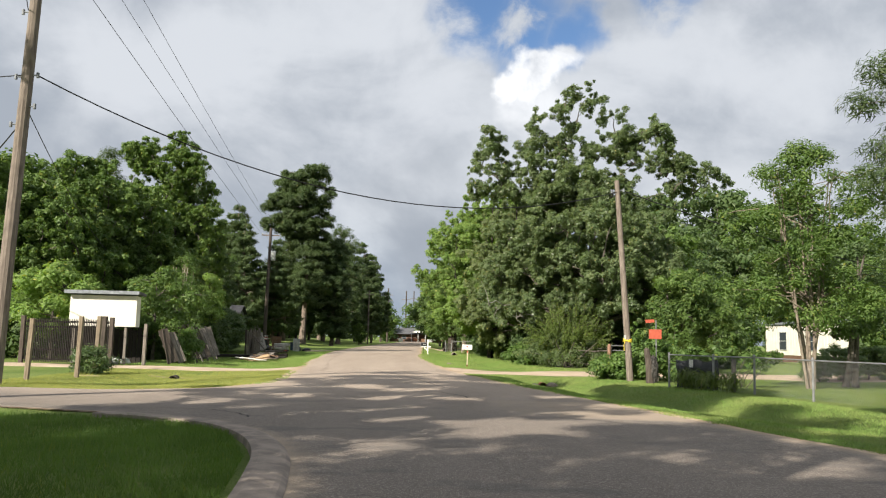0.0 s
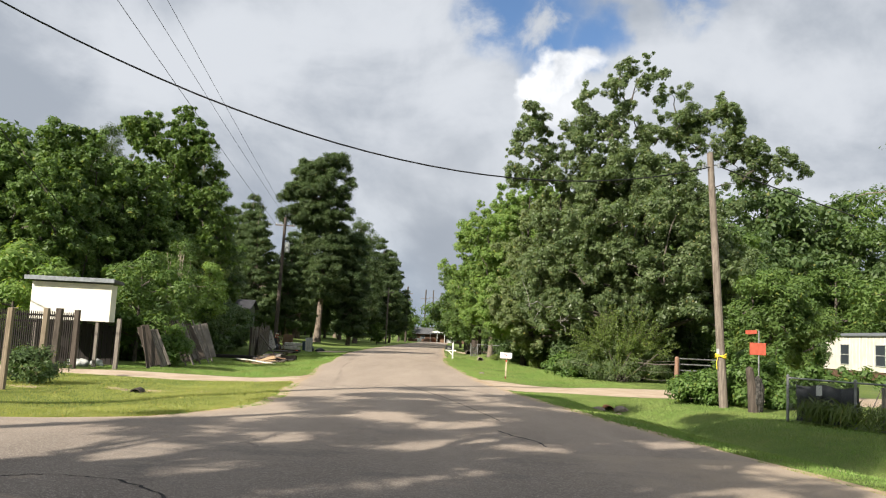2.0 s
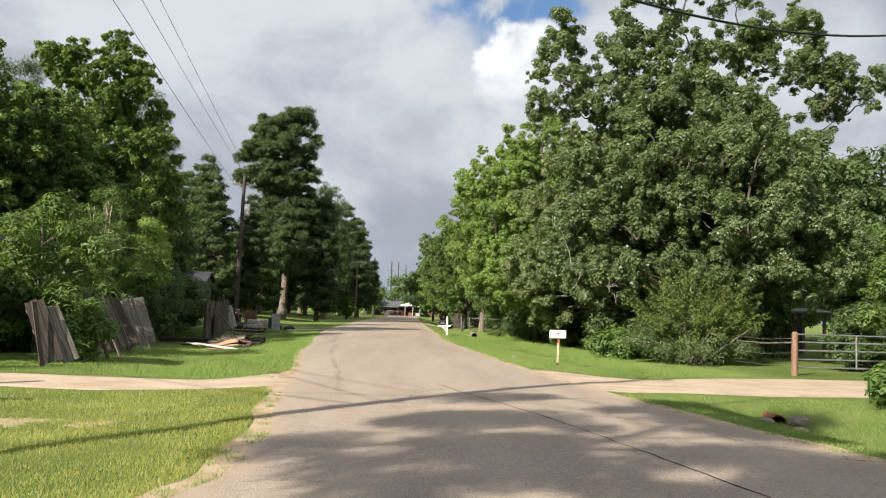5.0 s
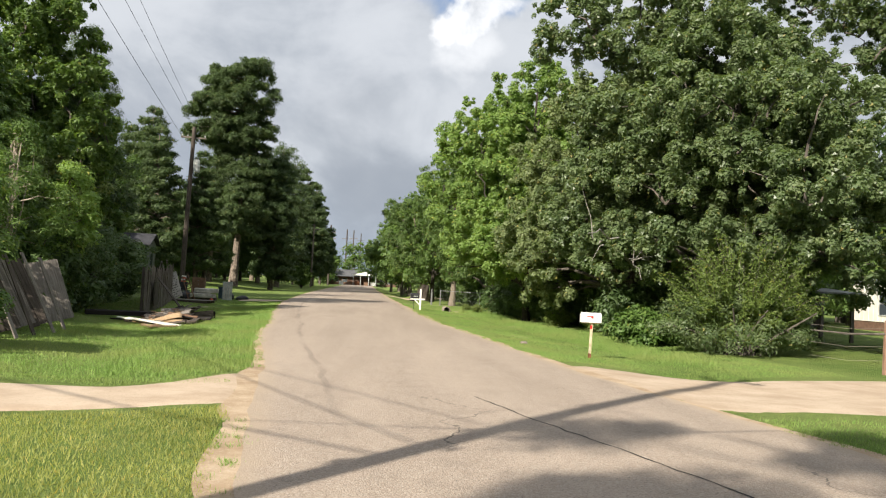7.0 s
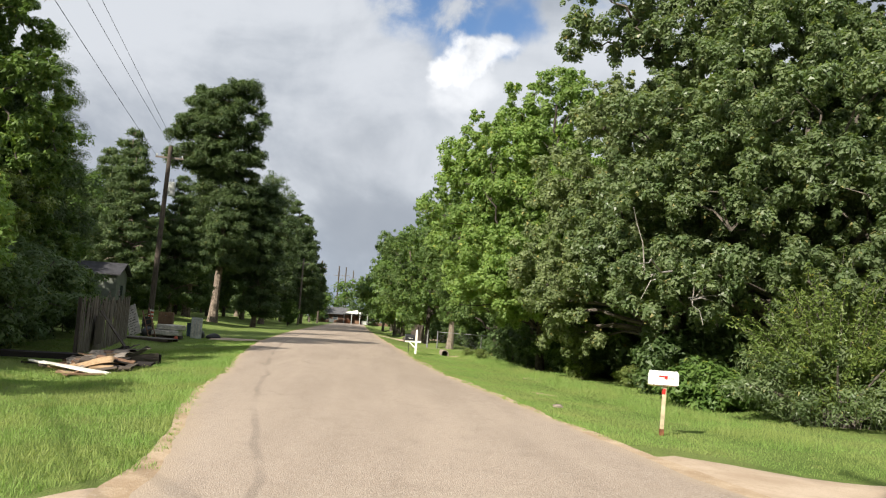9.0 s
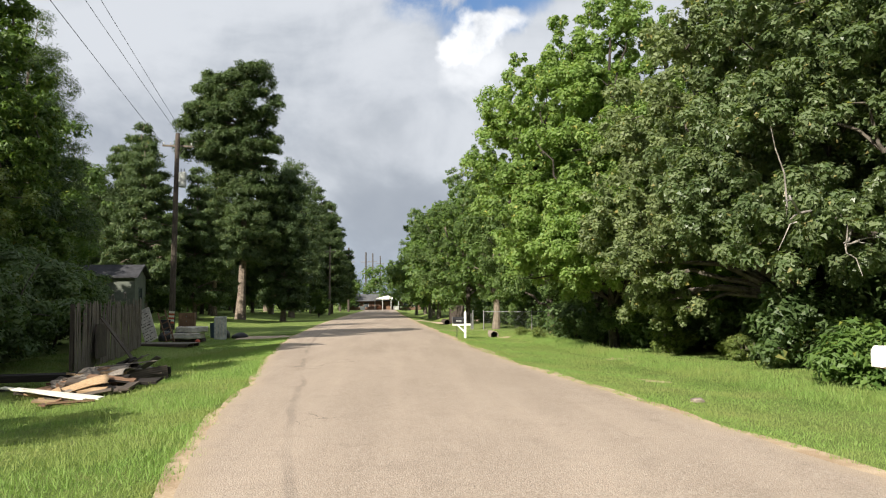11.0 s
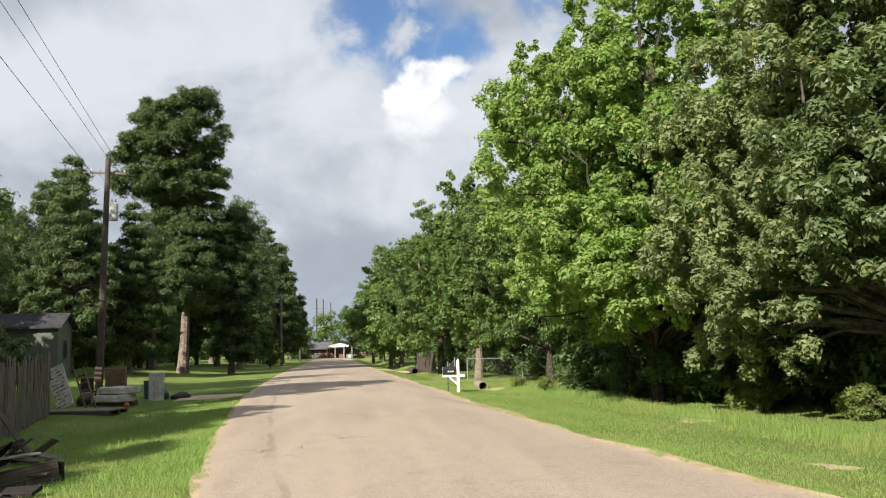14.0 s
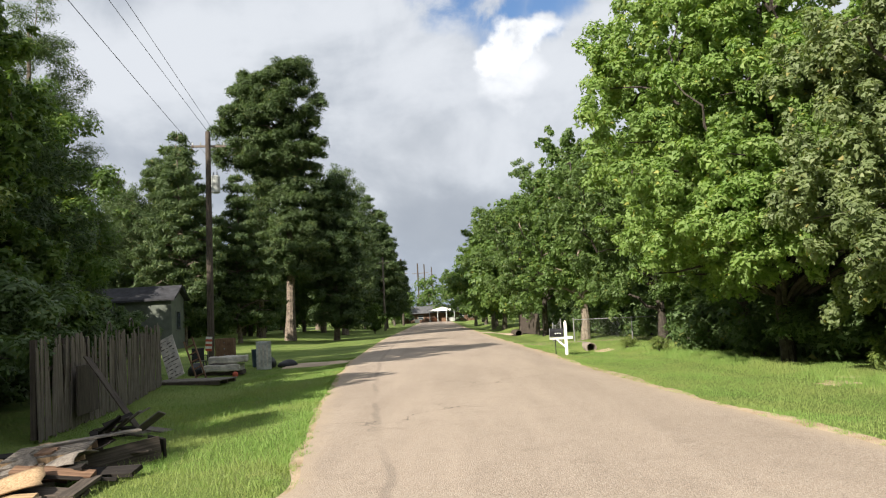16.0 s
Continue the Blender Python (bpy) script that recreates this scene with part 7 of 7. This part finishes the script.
# vine hedge round the service pole and along the chain-link fence
rng = np.random.default_rng(91)
hc, hr = [], []
for k in range(175):
    a, q = rng.uniform(0, 2 * math.pi), rng.random() ** 0.5
    x, y = 8.95 + 1.95 * q * math.cos(a), 32.2 + 1.25 * q * math.sin(a)
    if x < 8.5 and y < 31.35:
        y += 0.7
    top = (0.92 + 0.75 * math.exp(-((x - 9.6) / 0.9) ** 2) + 0.28 * math.sin(3.1 * x) * math.sin(2.3 * y)) * (1.1 - 0.45 * q)
    hc.append((x - 8.8, y - 32.3, rng.random() ** 0.6 * top)), hr.append(rng.uniform(0.18, 0.40))
for k in range(16):
    x, y, t = rng.uniform(8.6, 10.6), rng.uniform(31.8, 33.0), rng.uniform(1.3, 2.3)
    for j in range(4):
        hc.append((x - 8.8 + 0.1 * j * rng.normal(), y - 32.3, t - 0.22 * j)), hr.append(0.10 + 0.03 * j)
for k in range(34):
    t = rng.random()
    hc.append((9.4 + 3.6 * t - 8.8 + rng.normal() * 0.1, 28.9 - 0.4 * t - 32.3 + rng.normal() * 0.2, 1.05 + rng.normal() * 0.12)), hr.append(rng.uniform(0.16, 0.28))
hedge = thing("vine_hedge", "mound of broad-leaved green vines smothering a fence", "hedge", (8.8, 32.3, gz(8.8, 32.3)))
part("leaves", leaf_mesh("leaves", rng, np.array(hc), np.array(hr), 150, 0.105, M_VINE, 0.85, 0.75, 0.35, 0.4), M_VINE, hedge)
for k in range(26):
    a = hc[int(rng.integers(len(hc)))]
    part("stem", Geo().tube(limb_points(rng, (a[0] * 0.8, a[1], -0.1), a, 0.06, 4), [0.02, 0.016, 0.012, 0.006], 5), M_BARK, hedge)
weeds_c = np.array([(9.05 + 0.28 * k + rng.normal() * 0.1, 27.0 - 0.40 * k + rng.normal() * 0.15, gz(9, 27) + 0.3) for k in range(5)])
wd = thing("tall_weeds", "tall strap-leaved weeds along the chain-link fence", "weeds", (0, 0, 0), kind="stuff")
part("weed_leaves", leaf_mesh("weed_leaves", rng, weeds_c, np.full(5, 0.42), 160, 0.5, M_OLIVE, 0.7, 0.06, -1.2, 0.0), M_OLIVE, wd)

# bare grey branches showing in the shade of the oak
for x, y, z, dx, dz, lab in ((5.0, 49.0, 3.0, -1.7, 0.5, "bare grey dead branch jutting from the thicket"), (6.4, 50.0, 2.6, -1.4, 0.2, "bare grey dead branch jutting from the thicket"), (7.6, 49.5, 5.2, 1.2, 0.9, "bare pale branch among oak leaves")):
    rngb = np.random.default_rng(int(x * 10))
    g = Geo().tube(limb_points(rngb, (x + 1.2, y + 2.5, z - 0.4), (x + dx, y - 1.6, z + dz), 0.09, 8), np.linspace(0.055, 0.012, 8).tolist(), 6)
    for k in range(4):
        s = rngb.uniform(0.5, 0.95)
        b = np.array([x + 1.2 + (dx - 1.2) * s, y + 2.5 - 4.1 * s, z - 0.4 + (dz + 0.4) * s])
        g.tube(limb_points(rngb, b, b + rngb.normal(size=3) * 0.5, 0.04, 4), [0.018, 0.014, 0.01, 0.006], 5)
    single("dead_branch", g, M_DEAD, lab, "branch", "dead branches")


# ---- grass blades ----
def grass_patch(name, label, n, sample, h0, h1, width, mat, seed):
    rng = np.random.default_rng(seed)
    x, y = sample(rng, n)
    z = ground_z(x, y)
    n = len(x)
    hh = rng.uniform(h0, h1, n) * (0.75 + 0.5 * (waver(x * 2.1, y * 2.1) * 0.5 + 0.5))
    a = rng.uniform(0, 6.28, n)
    tilt = rng.normal(size=(n, 2)) * hh[:, None] * 0.45
    dx, dy = np.cos(a) * width / 2, np.sin(a) * width / 2
    v = np.stack([np.stack([x - dx, y - dy, z - 0.01], -1), np.stack([x + dx, y + dy, z - 0.01], -1), np.stack([x + tilt[:, 0], y + tilt[:, 1], z + hh], -1)], 1).reshape(-1, 3)
    tagged(new(name, fast_mesh(name, v, np.arange(3 * n).reshape(-1, 3), mat)), label, "grass", kind="stuff")


def left_verge(y0, y1, reach):
    def sample(rng, n):
        y = y0 + (y1 - y0) * rng.random(n) ** 1.15
        x = road_left(y) - np.interp(y, [19, 23, 36, 39, 48], [0.06, 0.20, 0.16, 0.06, 0.0]) - 0.14 * rng.random(n) - 0.10 * np.abs(waver(y * 2.2, y)) - reach * rng.random(n) ** 1.25
        keep = ~((y > np.maximum(30.85, 31.8 + 0.35 * (x + 5.5))) & (y < 33.75 + 2.3 * smooth(-7.2, -5.2, x) + 0.25 * waver(x * 5, y * 4)) & (np.hypot((x + 6.0) / 0.5, (y - 34.3) / 0.28) > 1) & (x > -25)) & ~((y > 73.5) & (y < 76.3) & (x > -12.0))
        return x[keep], y[keep]
    return sample


def right_verge(y0, y1, reach):
    def sample(rng, n):
        y = y0 + (y1 - y0) * rng.random(n) ** 1.15
        x = road_right(y) + 0.14 + 0.18 * rng.random(n) + reach * rng.random(n) ** 1.2
        keep = ~((y > 33.2 - 1.1 * smooth(3.5, 0.5, x) + 0.1 * np.maximum(0, x - 4)) & (y < 39.45 + 0.95 * smooth(3.4, 1.2, x) + 0.22 * np.maximum(0, x - 5)) & (x > 0.3))
        return x[keep], y[keep]
    return sample


grass_patch("grass", "short green grass blades on the verge", 90000, left_verge(19.5, 31.9, 7.0), 0.025, 0.065, 0.011, M_BLADE_DRY, 1)
grass_patch("grass", "short green grass blades on the verge", 180000, left_verge(33.3, 78.0, 7.5), 0.02, 0.052, 0.011, M_BLADE, 2)
grass_patch("grass", "short green grass blades on the verge", 60000, right_verge(10.0, 34.2, 6.5), 0.025, 0.06, 0.013, M_BLADE, 3)
grass_patch("grass", "short green grass blades on the verge", 160000, right_verge(37.3, 85.0, 7.0), 0.02, 0.05, 0.011, M_BLADE, 4)
grass_patch("grass", "short green grass blades at the street corner", 60000, lambda rng, n: (lambda y: (road_left(y) - 0.5 - 8 * rng.random(n) ** 1.3, y))(4 + 9.2 * rng.random(n)), 0.05, 0.11, 0.013, M_BLADE_DARK, 5)


def ragged_edge(side, y0, y1, n):
    def sample(rng, k):
        base = rng.uniform(y0, y1, n)
        reach = rng.uniform(-0.02, 0.30, n)
        per = max(1, k // n)
        y = np.repeat(base, per) + rng.normal(size=n * per) * 0.055
        off = np.repeat(reach, per) + rng.normal(size=n * per) * 0.045
        edge = road_left(y) - off if side < 0 else road_right(y) + off
        keep = ~((y > 31.0) & (y < 36.2)) if side < 0 else ~((y > 32.2) & (y < 40.6))
        return edge[keep], y[keep]
    return sample


grass_patch("grass", "ragged grass tufts along the dusty road edge", 9000, ragged_edge(-1, 20.5, 66.0, 300), 0.02, 0.07, 0.010, M_BLADE, 6)
grass_patch("grass", "ragged green grass tufts along the road edge", 12000, ragged_edge(1, 14.0, 70.0, 420), 0.02, 0.06, 0.010, M_BLADE, 7)


grass_patch("grass", "taller stray grass stems on the verge", 16000, left_verge(35.0, 62.0, 5.0), 0.07, 0.16, 0.009, M_BLADE, 8)
grass_patch("grass", "taller stray grass stems at the thicket edge", 12000, lambda rng, n: (lambda y: (road_right(y) + 3.4 + 1.6 * rng.random(n), y))(41.5 + 34 * rng.random(n)), 0.08, 0.24, 0.010, M_BLADE, 9)


# long tar-dark cracks in the asphalt
def crack(pts, w):
    rngc = np.random.default_rng(len(pts))
    dense = []
    for (ax, ay), (bx, by) in zip(pts, pts[1:]):
        for t in np.linspace(0, 1, 9)[:-1]:
            dense.append((ax + (bx - ax) * t + rngc.normal() * 0.018, ay + (by - ay) * t + rngc.normal() * 0.018))
    g = Geo()
    v, f = [], []
    for k, (x, y) in enumerate(dense):
        t = (x - float(road_left(y))) / (float(road_right(y)) - float(road_left(y)))
        z = 0.03 * (1 - (2 * t - 1) ** 2) + 0.004
        h = w * rngc.uniform(0.4, 1.0) / 2
        v += [(x - h, y, z), (x + h, y + h * 0.4, z)]
        if k:
            f.append((2 * k - 2, 2 * k - 1, 2 * k + 1, 2 * k))
    g.put(v, f)
    single("road_crack", g, M_CRACK, "dark tarred crack wandering along the asphalt", "crack", kind="structure")


M_CRACK = plain("old_tar", (0.035, 0.032, 0.03), 0.85, 0.0, 0.3)
crack([(-1.9, 33.4), (-1.5, 32.0), (-0.9, 30.2), (-0.35, 28.4), (0.1, 26.6), (0.6, 24.4), (1.1, 22.0)], 0.03)
crack([(0.9, 20.6), (1.15, 19.9), (1.5, 19.3), (1.6, 18.6)], 0.05)
crack([(-4.6, 13.9), (-4.0, 14.3), (-3.2, 14.2), (-2.6, 13.7), (-2.2, 13.0)], 0.05)


# bare sandy patches in the grass
def bare_patch(x, y, rx, ry, seed, lift=0.004):
    rngp = np.random.default_rng(seed)
    ring, n = [], 44
    ph = rngp.uniform(0, 6.28, 3)
    rad = [1 + 0.26 * math.sin(3 * a + ph[0]) + 0.22 * math.sin(5 * a + ph[1]) + 0.16 * math.sin(9 * a + ph[2]) + 0.14 * math.sin(17 * a + ph[0] * 3) for a in np.linspace(0, 2 * math.pi, n, endpoint=False)]
    g = Geo()
    v = [(x, y, gz(x, y) + lift + 0.006)]
    for q, up in ((0.5, 0.005), (0.85, 0.0), (1.0, -0.03)):
        for k in range(n):
            a = 2 * math.pi * k / n
            px, py = x + math.cos(a) * rx * rad[k] * q, y + math.sin(a) * ry * rad[k] * q
            v.append((px, py, gz(px, py) + lift + up))
    f = [(0, 1 + k, 1 + (k + 1) % n) for k in range(n)]
    for r in range(2):
        for k in range(n):
            a0, a1 = 1 + r * n + k, 1 + r * n + (k + 1) % n
            f.append((a0, a0 + n, a1 + n, a1))
    g.put(v, f)
    single("bare_soil", g, M_DIRT, "bare patch of sandy soil in the grass", "soil", kind="structure", smooth=True)


bare_patch(2.85, 57.6, 0.36, 0.55, 1)
bare_patch(3.5, 58.4, 0.22, 0.3, 11)
bare_patch(1.75, 50.4, 0.3, 0.4, 2)
bare_patch(-8.5, 26.9, 0.5, 0.35, 3)
bare_patch(-7.9, 27.6, 0.35, 0.6, 13)
bare_patch(-6.7, 27.2, 0.4, 0.3, 4)
bare_patch(-10.4, 25.6, 0.5, 0.3, 5)
bare_patch(6.5, 19.4, 0.45, 0.5, 6)
bare_patch(2.0, 79.2, 0.6, 0.9, 7)
bare_patch(4.9, 31.6, 0.5, 0.4, 8)
